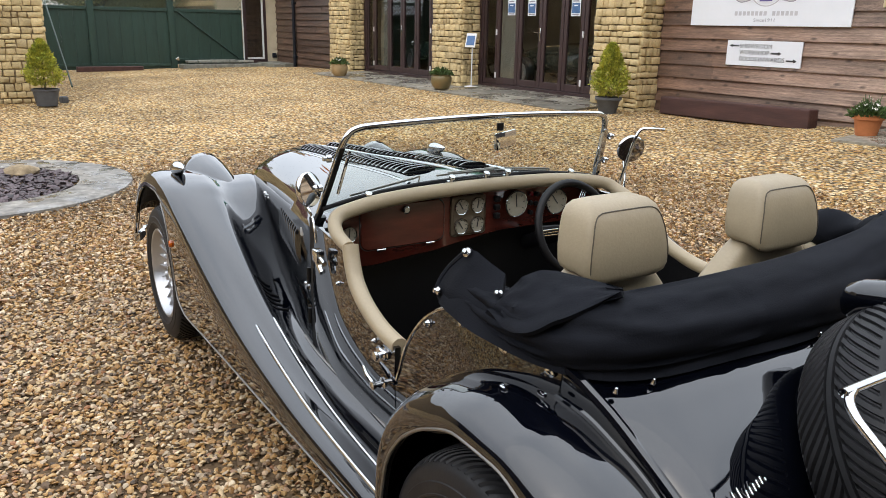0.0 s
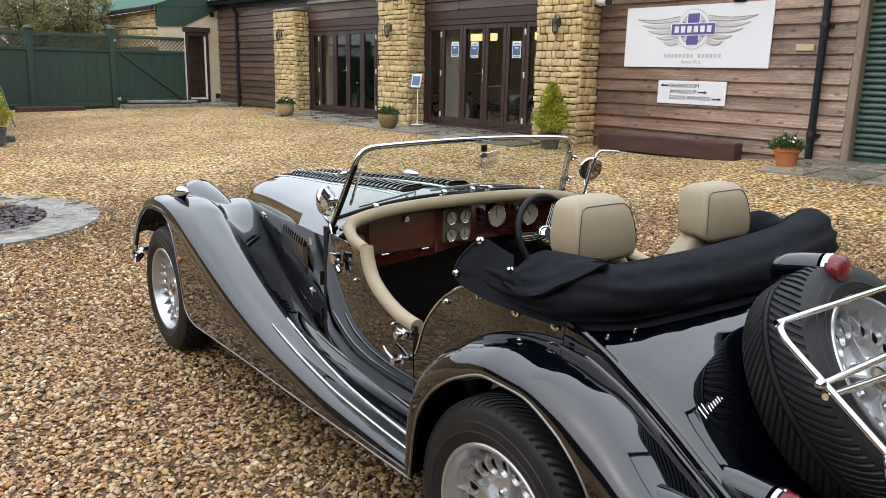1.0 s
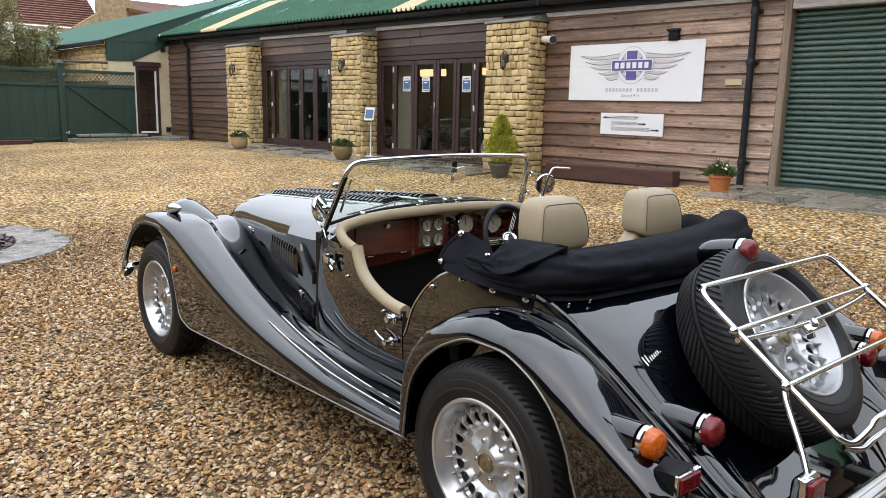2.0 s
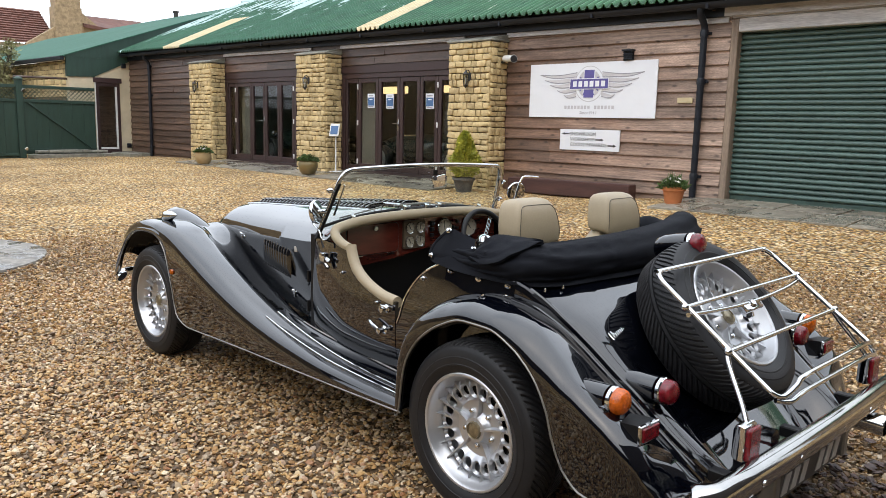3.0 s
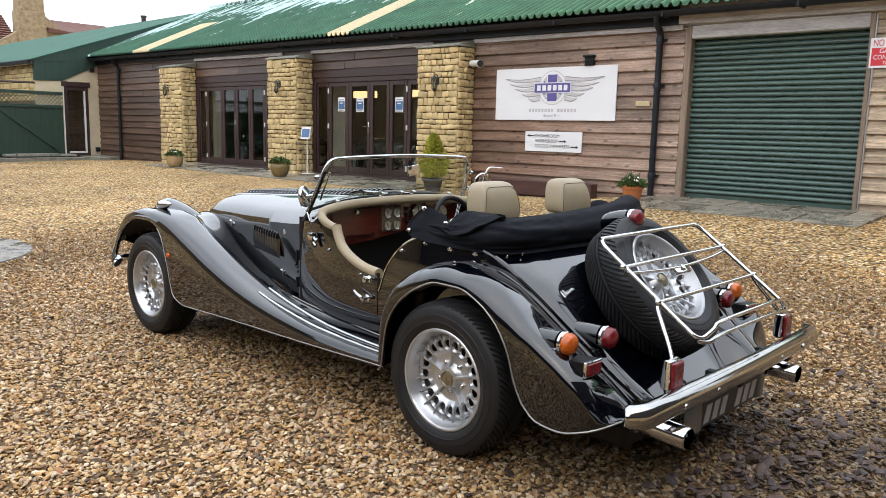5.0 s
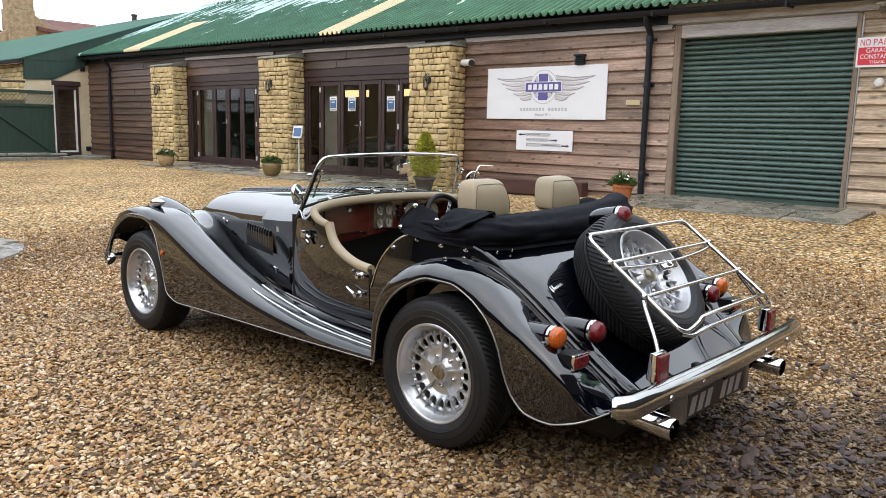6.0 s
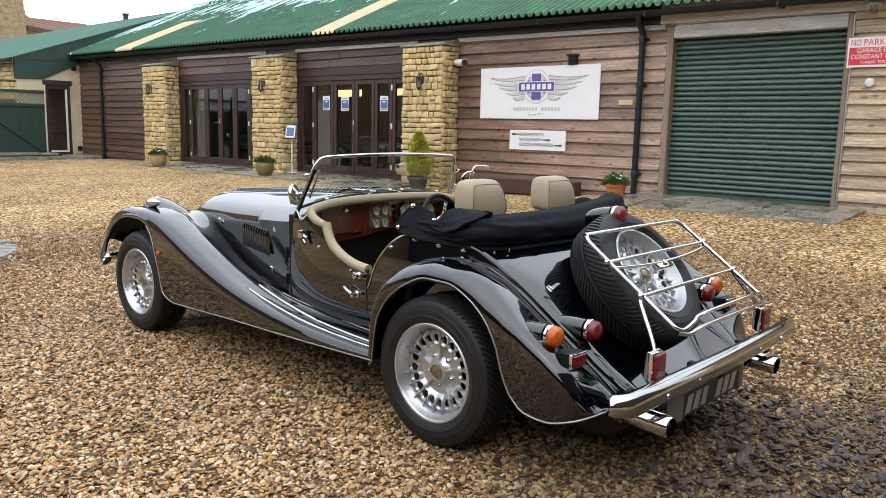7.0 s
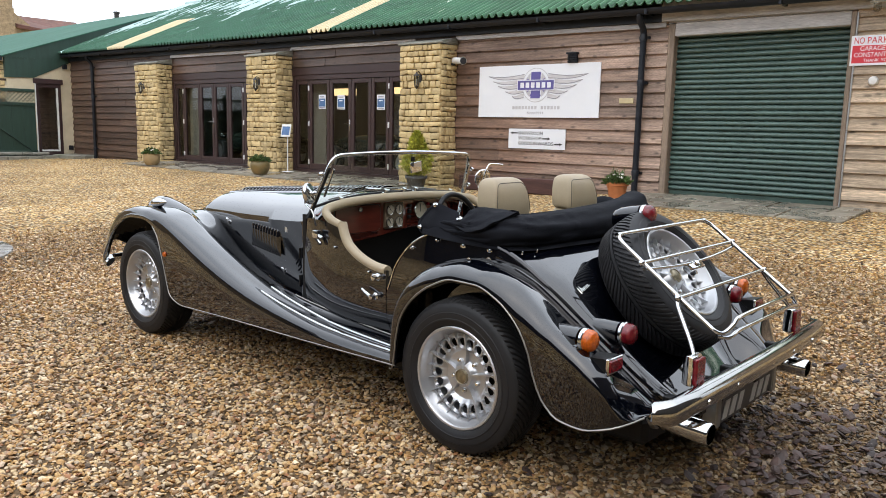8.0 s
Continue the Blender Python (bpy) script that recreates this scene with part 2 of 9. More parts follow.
BARK = material("bark", (0.11, 0.085, 0.06), 0.9, vary=0.5, scale=12, bump=0.006, bump_scale=40)
TILE_RED = material("red_roof_tile", (0.17, 0.075, 0.055), 0.8, vary=0.5, scale=3, bump=0.01, bump_scale=18, rnd=0.2, fine=0.2)
WHITE_WALL = material("white_wall", (0.75, 0.75, 0.72), 0.8, vary=0.15, scale=2)
LANTERN = material("black_iron", (0.03, 0.028, 0.026), 0.5, vary=0.3, scale=10)
PANE = glass_material("window_pane", (0.88, 0.90, 0.89), 0.0, 0.955)
LAMP_GLASS = glass_material("lantern_pane", (0.75, 0.75, 0.7), 0.05, 0.85)
CREAM_SHEET = material("grp_rooflight", (0.60, 0.50, 0.30), 0.5, vary=0.2, scale=3)
WARM = emitter("warm_lamp", (1.0, 0.70, 0.34), 2.0)
ROOM_WALL = material("showroom_wall", (0.34, 0.31, 0.25), 0.8, vary=0.15, scale=2)
ROOM_FLOOR = material("showroom_floor", (0.10, 0.095, 0.09), 0.35, vary=0.2, scale=2)
BOARD_FAR = material("opposite_board", (0.045, 0.037, 0.032), 0.7, vary=0.4, scale=2, stretch=(0.4, 3, 4))
FOIL = material("galvanised", (0.45, 0.46, 0.47), 0.45, metal=0.8, vary=0.2, scale=8)


def roof_material():
    """Green coated sheet with pale worn streaks that run down the slope."""
    m = material("green_roof_sheet", (0.026, 0.098, 0.055), 0.6, vary=0.4, scale=1.6, spec=0.3)
    n, l = m.node_tree.nodes, m.node_tree.links
    b = n["Principled BSDF"]
    old = b.inputs["Base Color"].links[0].from_socket
    co = n.new("ShaderNodeTexCoord")
    mp = n.new("ShaderNodeMapping")
    mp.inputs["Scale"].default_value = (3.4, 0.45, 0.45)
    l.new(co.outputs["Object"], mp.inputs["Vector"])
    t = n.new("ShaderNodeTexNoise")
    t.inputs["Scale"].default_value, t.inputs["Detail"].default_value = 1.6, 7.0
    t.inputs["Roughness"].default_value = 0.7
    l.new(mp.outputs["Vector"], t.inputs["Vector"])
    big = n.new("ShaderNodeTexNoise")
    big.inputs["Scale"].default_value = 0.32
    l.new(co.outputs["Object"], big.inputs["Vector"])
    sep = n.new("ShaderNodeSeparateXYZ")
    l.new(co.outputs["Object"], sep.inputs["Vector"])
    up = n.new("ShaderNodeMapRange")
    up.inputs["From Min"].default_value, up.inputs["From Max"].default_value = 0.6, 3.0
    up.inputs["To Min"].default_value, up.inputs["To Max"].default_value = -0.20, 0.09
    l.new(sep.outputs["Y"], up.inputs["Value"])
    a1 = n.new("ShaderNodeMath")
    a1.operation = "ADD"
    l.new(t.outputs["Fac"], a1.inputs[0])
    l.new(up.outputs["Result"], a1.inputs[1])
    a2 = n.new("ShaderNodeMath")
    a2.operation = "MULTIPLY_ADD"
    a2.inputs[1].default_value, a2.inputs[2].default_value = 0.7, -0.33
    l.new(big.outputs["Fac"], a2.inputs[0])
    a3 = n.new("ShaderNodeMath")
    a3.operation = "ADD"
    l.new(a1.outputs["Value"], a3.inputs[0])
    l.new(a2.outputs["Value"], a3.inputs[1])
    r = n.new("ShaderNodeValToRGB")
    r.color_ramp.elements[0].position, r.color_ramp.elements[1].position = 0.535, 0.57
    l.new(a3.outputs["Value"], r.inputs["Fac"])
    # corrugation shading put into the colour: troughs darkened, crests lightened
    turn = n.new("ShaderNodeMath")
    turn.operation = "MULTIPLY"
    turn.inputs[1].default_value = 2 * math.pi / 0.15
    l.new(sep.outputs["X"], turn.inputs[0])
    wave = n.new("ShaderNodeMath")
    wave.operation = "COSINE"
    l.new(turn.outputs["Value"], wave.inputs[0])
    trough_shade = n.new("ShaderNodeMapRange")
    trough_shade.inputs["From Min"].default_value, trough_shade.inputs["From Max"].default_value = -0.3, 0.6
    trough_shade.inputs["To Min"].default_value, trough_shade.inputs["To Max"].default_value = 0.55, 1.25
    l.new(wave.outputs["Value"], trough_shade.inputs["Value"])
    shaded_sheet = n.new("ShaderNodeMix")
    shaded_sheet.data_type = "RGBA"
    shaded_sheet.blend_type = "MULTIPLY"
    shaded_sheet.inputs["Factor"].default_value = 1.0
    l.new(old, shaded_sheet.inputs["A"])
    l.new(trough_shade.outputs["Result"], shaded_sheet.inputs["B"])
    mx = n.new("ShaderNodeMix")
    mx.data_type = "RGBA"
    mx.inputs["B"].default_value = (0.42, 0.55, 0.55, 1)
    l.new(r.outputs["Color"], mx.inputs["Factor"])
    l.new(shaded_sheet.outputs["Result"], mx.inputs["A"])
    l.new(mx.outputs["Result"], b.inputs["Base Color"])
    return m


ROOF = roof_material()
weathered(ROOF, -15.0, -2.0, (2.2, 1.7, 1.35, 1))
ROOF_WING = material("green_wing_roof", (0.024, 0.090, 0.060), 0.75, vary=0.3, scale=1.6, color2=(0.050, 0.125, 0.090), spec=0.2, fine=0.15, bump_scale=9, stretch=(2.0, 0.5, 0.5))


def gravel_material(name, far):
    """Pea gravel: for the sheet, cells of stones with dark joints; for loose stones, a colour per stone."""
    m = bpy.data.materials.new(name)
    m.use_nodes = True
    n, l = m.node_tree.nodes, m.node_tree.links
    b = n["Principled BSDF"]
    b.inputs["Roughness"].default_value = 0.85 if far else 0.55
    b.inputs["Specular IOR Level"].default_value = 0.15 if far else 0.4
    ramp = n.new("ShaderNodeValToRGB")
    cr = ramp.color_ramp
    stops = [(0.0, (0.058, 0.042, 0.029)), (0.12, (0.210, 0.110, 0.038)), (0.3, (0.357, 0.195, 0.065)), (0.45, (0.441, 0.275, 0.110)), (0.6, (0.525, 0.385, 0.216)), (0.72, (0.165, 0.112, 0.068)), (0.84, (0.651, 0.520, 0.346)), (0.93, (0.252, 0.105, 0.038)), (1.0, (0.452, 0.355, 0.250))]
    tone = (1.10, 1.15, 1.12) if far else (1.07, 1.08, 1.10)
    stops = [(p, tuple(c * k for c, k in zip(col, tone))) for p, col in stops]
    while len(cr.elements) < len(stops):
        cr.elements.new(0.5)
    for e, (p, c) in zip(cr.elements, stops):
        e.position, e.color = p, (*c, 1)
    co = n.new("ShaderNodeTexCoord")
    big = n.new("ShaderNodeTexNoise")
    big.inputs["Scale"].default_value, big.inputs["Detail"].default_value = 0.55, 5.0
    l.new(co.outputs["Object"], big.inputs["Vector"])
    damp = n.new("ShaderNodeMapRange")
    damp.inputs["From Min"].default_value, damp.inputs["From Max"].default_value = 0.35, 0.65
    damp.inputs["To Min"].default_value, damp.inputs["To Max"].default_value = 0.80, 1.16
    l.new(big.outputs["Fac"], damp.inputs["Value"])
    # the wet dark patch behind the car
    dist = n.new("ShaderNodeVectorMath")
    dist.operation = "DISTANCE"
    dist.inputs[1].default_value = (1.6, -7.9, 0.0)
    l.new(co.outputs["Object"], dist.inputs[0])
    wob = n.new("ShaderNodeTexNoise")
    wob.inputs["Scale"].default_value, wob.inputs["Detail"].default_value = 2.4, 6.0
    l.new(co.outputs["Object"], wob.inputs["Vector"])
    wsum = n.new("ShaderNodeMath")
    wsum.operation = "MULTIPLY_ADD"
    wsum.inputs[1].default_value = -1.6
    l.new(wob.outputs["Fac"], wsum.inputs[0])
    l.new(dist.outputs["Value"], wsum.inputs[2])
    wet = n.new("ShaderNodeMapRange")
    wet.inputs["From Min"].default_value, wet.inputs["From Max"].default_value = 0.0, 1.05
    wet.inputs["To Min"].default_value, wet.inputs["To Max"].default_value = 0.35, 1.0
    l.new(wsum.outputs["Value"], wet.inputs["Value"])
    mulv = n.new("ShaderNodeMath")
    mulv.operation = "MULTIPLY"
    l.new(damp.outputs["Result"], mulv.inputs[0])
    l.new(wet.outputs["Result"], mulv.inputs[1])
    hsv = n.new("ShaderNodeHueSaturation")
    l.new(mulv.outputs["Value"], hsv.inputs["Value"])
    l.new(ramp.outputs["Color"], hsv.inputs["Color"])
    if far:
        vor = n.new("ShaderNodeTexVoronoi")
        vor.inputs["Scale"].default_value = 30.0
        l.new(co.outputs["Object"], vor.inputs["Vector"])
        sep = n.new("ShaderNodeSeparateColor")
        l.new(vor.outputs["Color"], sep.inputs["Color"])
        l.new(sep.outputs["Red"], ramp.inputs["Fac"])
        joint = n.new("ShaderNodeMapRange")
        joint.inputs["From Min"].default_value, joint.inputs["From Max"].default_value = 0.35, 0.75
        joint.inputs["To Min"].default_value, joint.inputs["To Max"].default_value = 1.32, 0.26
        l.new(vor.outputs["Distance"], joint.inputs["Value"])
        mix = n.new("ShaderNodeMix")
        mix.data_type = "RGBA"
        mix.blend_type = "MULTIPLY"
        mix.inputs["Factor"].default_value = 1.0
        l.new(hsv.outputs["Color"], mix.inputs["A"])
        l.new(joint.outputs["Result"], mix.inputs["B"])
        # where the loose stones lie, shade between them is painted into the sheet colour
        where = n.new("ShaderNodeSeparateXYZ")
        l.new(co.outputs["Object"], where.inputs["Vector"])
        ends = []
        for axis, a0, a1 in (("Y", -3.6, -5.4), ("X", -7.6, -6.0), ("X", 2.1, 1.7), ("Y", -10.5, -10.1)):
            e = n.new("ShaderNodeMapRange")
            e.inputs["From Min"].default_value, e.inputs["From Max"].default_value = a0, a1
            l.new(where.outputs[axis], e.inputs["Value"])
            ends.append(e.outputs["Result"])
        area = ends[0]
        for e in ends[1:]:
            both = n.new("ShaderNodeMath")
            both.operation = "MULTIPLY"
            l.new(area, both.inputs[0])
            l.new(e, both.inputs[1])
            area = both.outputs["Value"]
        gap_shade = n.new("ShaderNodeMix")
        gap_shade.data_type = "RGBA"
        gap_shade.inputs["B"].default_value = (0.110, 0.072, 0.040, 1)
        l.new(area, gap_shade.inputs["Factor"])
        l.new(mix.outputs["Result"], gap_shade.inputs["A"])
        l.new(gap_shade.outputs["Result"], b.inputs["Base Color"])
        bp = n.new("ShaderNodeBump")
        bp.invert = True
        bp.inputs["Strength"].default_value, bp.inputs["Distance"].default_value = 1.0, 0.02
        l.new(vor.outputs["Distance"], bp.inputs["Height"])
        l.new(bp.outputs["Normal"], b.inputs["Normal"])
    else:
        g = n.new("ShaderNodeNewGeometry")
        l.new(g.outputs["Random Per Island"], ramp.inputs["Fac"])
        t = n.new("ShaderNodeTexNoise")
        t.inputs["Scale"].default_value, t.inputs["Detail"].default_value = 90.0, 3.0
        l.new(co.outputs["Object"], t.inputs["Vector"])
        mr = n.new("ShaderNodeMapRange")
        mr.inputs["To Min"].default_value, mr.inputs["To Max"].default_value = 0.55, 1.40
        l.new(t.outputs["Fac"], mr.inputs["Value"])
        mix = n.new("ShaderNodeMix")
        mix.data_type = "RGBA"
        mix.blend_type = "MULTIPLY"
        mix.inputs["Factor"].default_value = 1.0
        l.new(hsv.outputs["Color"], mix.inputs["A"])
        l.new(mr.outputs["Result"], mix.inputs["B"])
        l.new(mix.outputs["Result"], b.inputs["Base Color"])
    return m


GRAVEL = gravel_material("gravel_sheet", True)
PEBBLE = gravel_material("gravel_stone", False)
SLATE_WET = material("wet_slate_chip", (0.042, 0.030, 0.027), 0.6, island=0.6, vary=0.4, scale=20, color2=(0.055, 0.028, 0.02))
SLATE = material("slate_chip", (0.092, 0.066, 0.070), 0.6, island=0.5, vary=0.3, scale=20)
RING = material("slate_ring", (0.27, 0.25, 0.215), 0.42, vary=0.4, scale=3.0, bump=0.004, bump_scale=12, color2=(0.12, 0.108, 0.094), fine=0.35)


def wet_patches(m, scale):
    """Standing water in shallow hollows: smooth where wet, rough where dry."""
    n, l = m.node_tree.nodes, m.node_tree.links
    b = n["Principled BSDF"]
    g = n.new("ShaderNodeNewGeometry")
    t = n.new("ShaderNodeTexNoise")
    t.inputs["Scale"].default_value, t.inputs["Detail"].default_value = scale, 5.0
    l.new(g.outputs["Position"], t.inputs["Vector"])
    r = n.new("ShaderNodeMapRange")
    r.inputs["From Min"].default_value, r.inputs["From Max"].default_value = 0.42, 0.56
    r.inputs["To Min"].default_value, r.inputs["To Max"].default_value = 0.08, 0.62
    l.new(t.outputs["Fac"], r.inputs["Value"])
    l.new(r.outputs["Result"], b.inputs["Roughness"])


wet_patches(RING, 4.5)
wet_patches(PAVING, 2.2)


# ---- mesh helpers ----
def part(name, bm, mat, parent=None, label="", smooth=False, sharp=40):
    """Links a bmesh as one mesh object under a thing or a part."""
    me = bpy.data.meshes.new(name)
    bmesh.ops.recalc_face_normals(bm, faces=bm.faces)
    bm.to_mesh(me)
    bm.free()
    return mesh_part(name, me, mat, parent, label, smooth, sharp)


def mesh_part(name, me, mat, parent=None, label="", smooth=False, sharp=40):
    if not me.materials:
        for one in mat if isinstance(mat, (list, tuple)) else (mat,):
            me.materials.append(one)
    if smooth:
        me.shade_smooth()
        if sharp:
            me.set_sharp_from_angle(angle=radians(sharp))
    ob = new(name, me)
    if parent:
        ob.parent = parent
    if label:
        tagged(ob, label)
    return ob


def thing(name, label, category, m=None, group="", kind=""):
    """An Empty at the base of a thing."""
    ob = new(name)
    ob.empty_display_size = 0.1
    if m is not None:
        ob.matrix_basis = m
    return tagged(ob, label, category, group, kind)


def box(bm, x0, x1, y0, y1, z0, z1, bevel=0.0, segs=1, m=None):
    r = bmesh.ops.create_cube(bm, size=1)
    vs = r["verts"]
    for v in vs:
        v.co = Vector(((x0 + x1) / 2 + v.co.x * (x1 - x0), (y0 + y1) / 2 + v.co.y * (y1 - y0), (z0 + z1) / 2 + v.co.z * (z1 - z0)))
    if bevel > 0:
        es = list({e for v in vs for e in v.link_edges})
        r2 = bmesh.ops.bevel(bm, geom=es, offset=bevel, segments=segs, profile=0.5, affect="EDGES")
        vs = list({v for f in r2["faces"] for v in f.verts} | {v for v in vs if v.is_valid})
    if m is not None:
        bmesh.ops.transform(bm, matrix=m, verts=vs)
    return vs


def box_mesh(name, sx, sy, sz, bevel=0.0, segs=1):
    bm = bmesh.new()
    box(bm, -sx / 2, sx / 2, -sy / 2, sy / 2, -sz / 2, sz / 2, bevel, segs)
    me = bpy.data.meshes.new(name)
    bm.to_mesh(me)
    bm.free()
    return me


def sheet(bm, rows, closed=False, cap=False):
    """Quads between rows of points (a loft); closed joins the ends of each row."""
    vs = [[bm.verts.new(p) for p in row] for row in rows]
    n = len(rows[0])
    for a, b in zip(vs, vs[1:]):
        for i in range(n if closed else n - 1):
            j = (i + 1) % n
            bm.faces.new((a[i], a[j], b[j], b[i]))
    if cap:
        bm.faces.new(vs[0][::-1])
        bm.faces.new(vs[-1])
    return vs


def thicken(bm, d):
    """Gives an open sheet a back face d away, with rims."""
    bmesh.ops.recalc_face_normals(bm, faces=bm.faces)
    bmesh.ops.solidify(bm, geom=list(bm.faces), thickness=d)


def lathe(bm, prof, segs=24, m=None, a0=0.0, a1=360.0):
    """Turns a profile of (radius, height) about z."""
    full = abs(a1 - a0) >= 360
    cnt = segs if full else segs + 1
    rows = []
    for i in range(cnt):
        a = radians(a0 + (a1 - a0) * i / segs)
        rows.append([Vector((r * math.cos(a), r * math.sin(a), h)) for r, h in prof])
    if full:
        rows.append(rows[0])
    vs = sheet(bm, rows)
    flat = [v for r in vs for v in r]
    if m is not None:
        bmesh.ops.transform(bm, matrix=m, verts=flat)
    bmesh.ops.remove_doubles(bm, verts=flat, dist=1e-5)


def smooth_line(pts, n=6):
    """Catmull-Rom points through pts."""
    pts = [Vector(p) for p in pts]
    out = []
    for i in range(len(pts) - 1):
        p0, p1, p2, p3 = pts[max(i - 1, 0)], pts[i], pts[i + 1], pts[min(i + 2, len(pts) - 1)]
        for k in range(n):
            t = k / n
            out.append(0.5 * (2 * p1 + (p2 - p0) * t + (2 * p0 - 5 * p1 + 4 * p2 - p3) * t * t + (3 * p1 - p0 - 3 * p2 + p3) * t ** 3))
    out.append(pts[-1])
    return out


def tube(bm, pts, r, segs=8, closed=False, flat=1.0):
    """A round bar along points; r is a number or one for each point."""
    pts = [Vector(p) for p in pts]
    n = len(pts)
    rs = r if isinstance(r, (list, tuple)) else [r] * n
    rings, up = [], None
    for i, p in enumerate(pts):
        d = (pts[(i + 1) % n] - pts[i - 1]) if closed else (pts[min(i + 1, n - 1)] - pts[max(i - 1, 0)])
        d.normalize()
        if up is None:
            up = d.orthogonal().normalized()
        up = (up - d * up.dot(d)).normalized()
        side = d.cross(up)
        rings.append([p + rs[i] * (math.cos(a) * up + flat * math.sin(a) * side) for a in [2 * math.pi * k / segs for k in range(segs)]])
    if closed:
        vs = [[bm.verts.new(q) for q in ring] for ring in rings]
        for i in range(n):
            a, b = vs[i], vs[(i + 1) % n]
            for k in range(segs):
                bm.faces.new((a[k], a[(k + 1) % segs], b[(k + 1) % segs], b[k]))
    else:
        sheet(bm, rings, closed=True, cap=True)


def interp(table, t):
    """Smooth value from a table of (t, value...), t rising."""
    ts = [r[0] for r in table]
    if t <= ts[0]:
        return table[0][1:]
    if t >= ts[-1]:
        return table[-1][1:]
    i = max(k for k in range(len(ts)) if ts[k] <= t)
    i = min(i, len(ts) - 2)
    out = []
    for c in range(1, len(table[0])):
        p = [table[max(i - 1, 0)][c], table[i][c], table[i + 1][c], table[min(i + 2, len(ts) - 1)][c]]
        q = [ts[max(i - 1, 0)], ts[i], ts[i + 1], ts[min(i + 2, len(ts) - 1)]]
        h = q[2] - q[1]
        u = (t - q[1]) / h
        s0 = (p[1] - p[0]) / (q[1] - q[0]) if q[1] > q[0] else (p[2] - p[1]) / h
        s1 = (p[2] - p[1]) / h
        s2 = (p[3] - p[2]) / (q[3] - q[2]) if q[3] > q[2] else s1
        m1 = 0.0 if s0 * s1 <= 0 else 2 * s0 * s1 / (s0 + s1)
        m2 = 0.0 if s1 * s2 <= 0 else 2 * s1 * s2 / (s1 + s2)
        out.append((2 * u**3 - 3 * u**2 + 1) * p[1] + (u**3 - 2 * u**2 + u) * h * m1 + (-2 * u**3 + 3 * u**2) * p[2] + (u**3 - u**2) * h * m2)
    return out


def lettering(name, text, size, mat, m, parent, width):
    """Raised words in the built-in font, one mesh a word, spread over width."""
    words = text.split()
    total = sum(len(w) for w in words) + 0.6 * (len(words) - 1)
    at = -width / 2
    for word in words:
        w = width * len(word) / total
        cu = bpy.data.curves.new(name, "FONT")
        cu.body, cu.size, cu.extrude, cu.align_x, cu.align_y = word, size, 0.0008, "CENTER", "CENTER"
        cu.resolution_u = 3
        tmp = bpy.data.objects.new(name + "_tmp", cu)
        scene.collection.objects.link(tmp)
        me = bpy.data.meshes.new_from_object(tmp.evaluated_get(bpy.context.evaluated_depsgraph_get()))
        bpy.data.objects.remove(tmp)
        xs = [v.co.x for v in me.vertices]
        me.transform(Matrix.Diagonal((w / (max(xs) - min(xs)), 1, 1, 1)))
        me.materials.clear()
        ob = mesh_part(name, me, mat, parent)
        ob.matrix_basis = m @ pose(at + w / 2, 0, 0)
        at += w + 0.6 * width / total

# ---- ground ----
def rise(x, y):
    """Height of the yard: level round the car, rising to the long wall."""
    s = min(max((x + 6.0) / 3.0, 0), 1)
    base = 0.225 + (0.36 - 0.225) * s * s * (3 - 2 * s)
    left = min(max((x + 24.5) / 6.0, 0), 1)
    base *= 0.35 + 0.65 * left
    k = min(max((y + 7.0) / 6.7, 0), 1)
    return base * k


bm = bmesh.new()
gx = [-3000, -600, -150, -60] + [-40 + 1.0 * i for i in range(61)] + [60, 150, 600, 3000]
gy = [-3000, -600, -150, -60] + [-30 + 1.0 * i for i in range(51)] + [60, 150, 600, 3000]
sheet(bm, [[(x, y, rise(x, y)) for x in gx] for y in gy])
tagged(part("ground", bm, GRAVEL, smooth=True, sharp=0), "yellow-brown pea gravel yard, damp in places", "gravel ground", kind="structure")


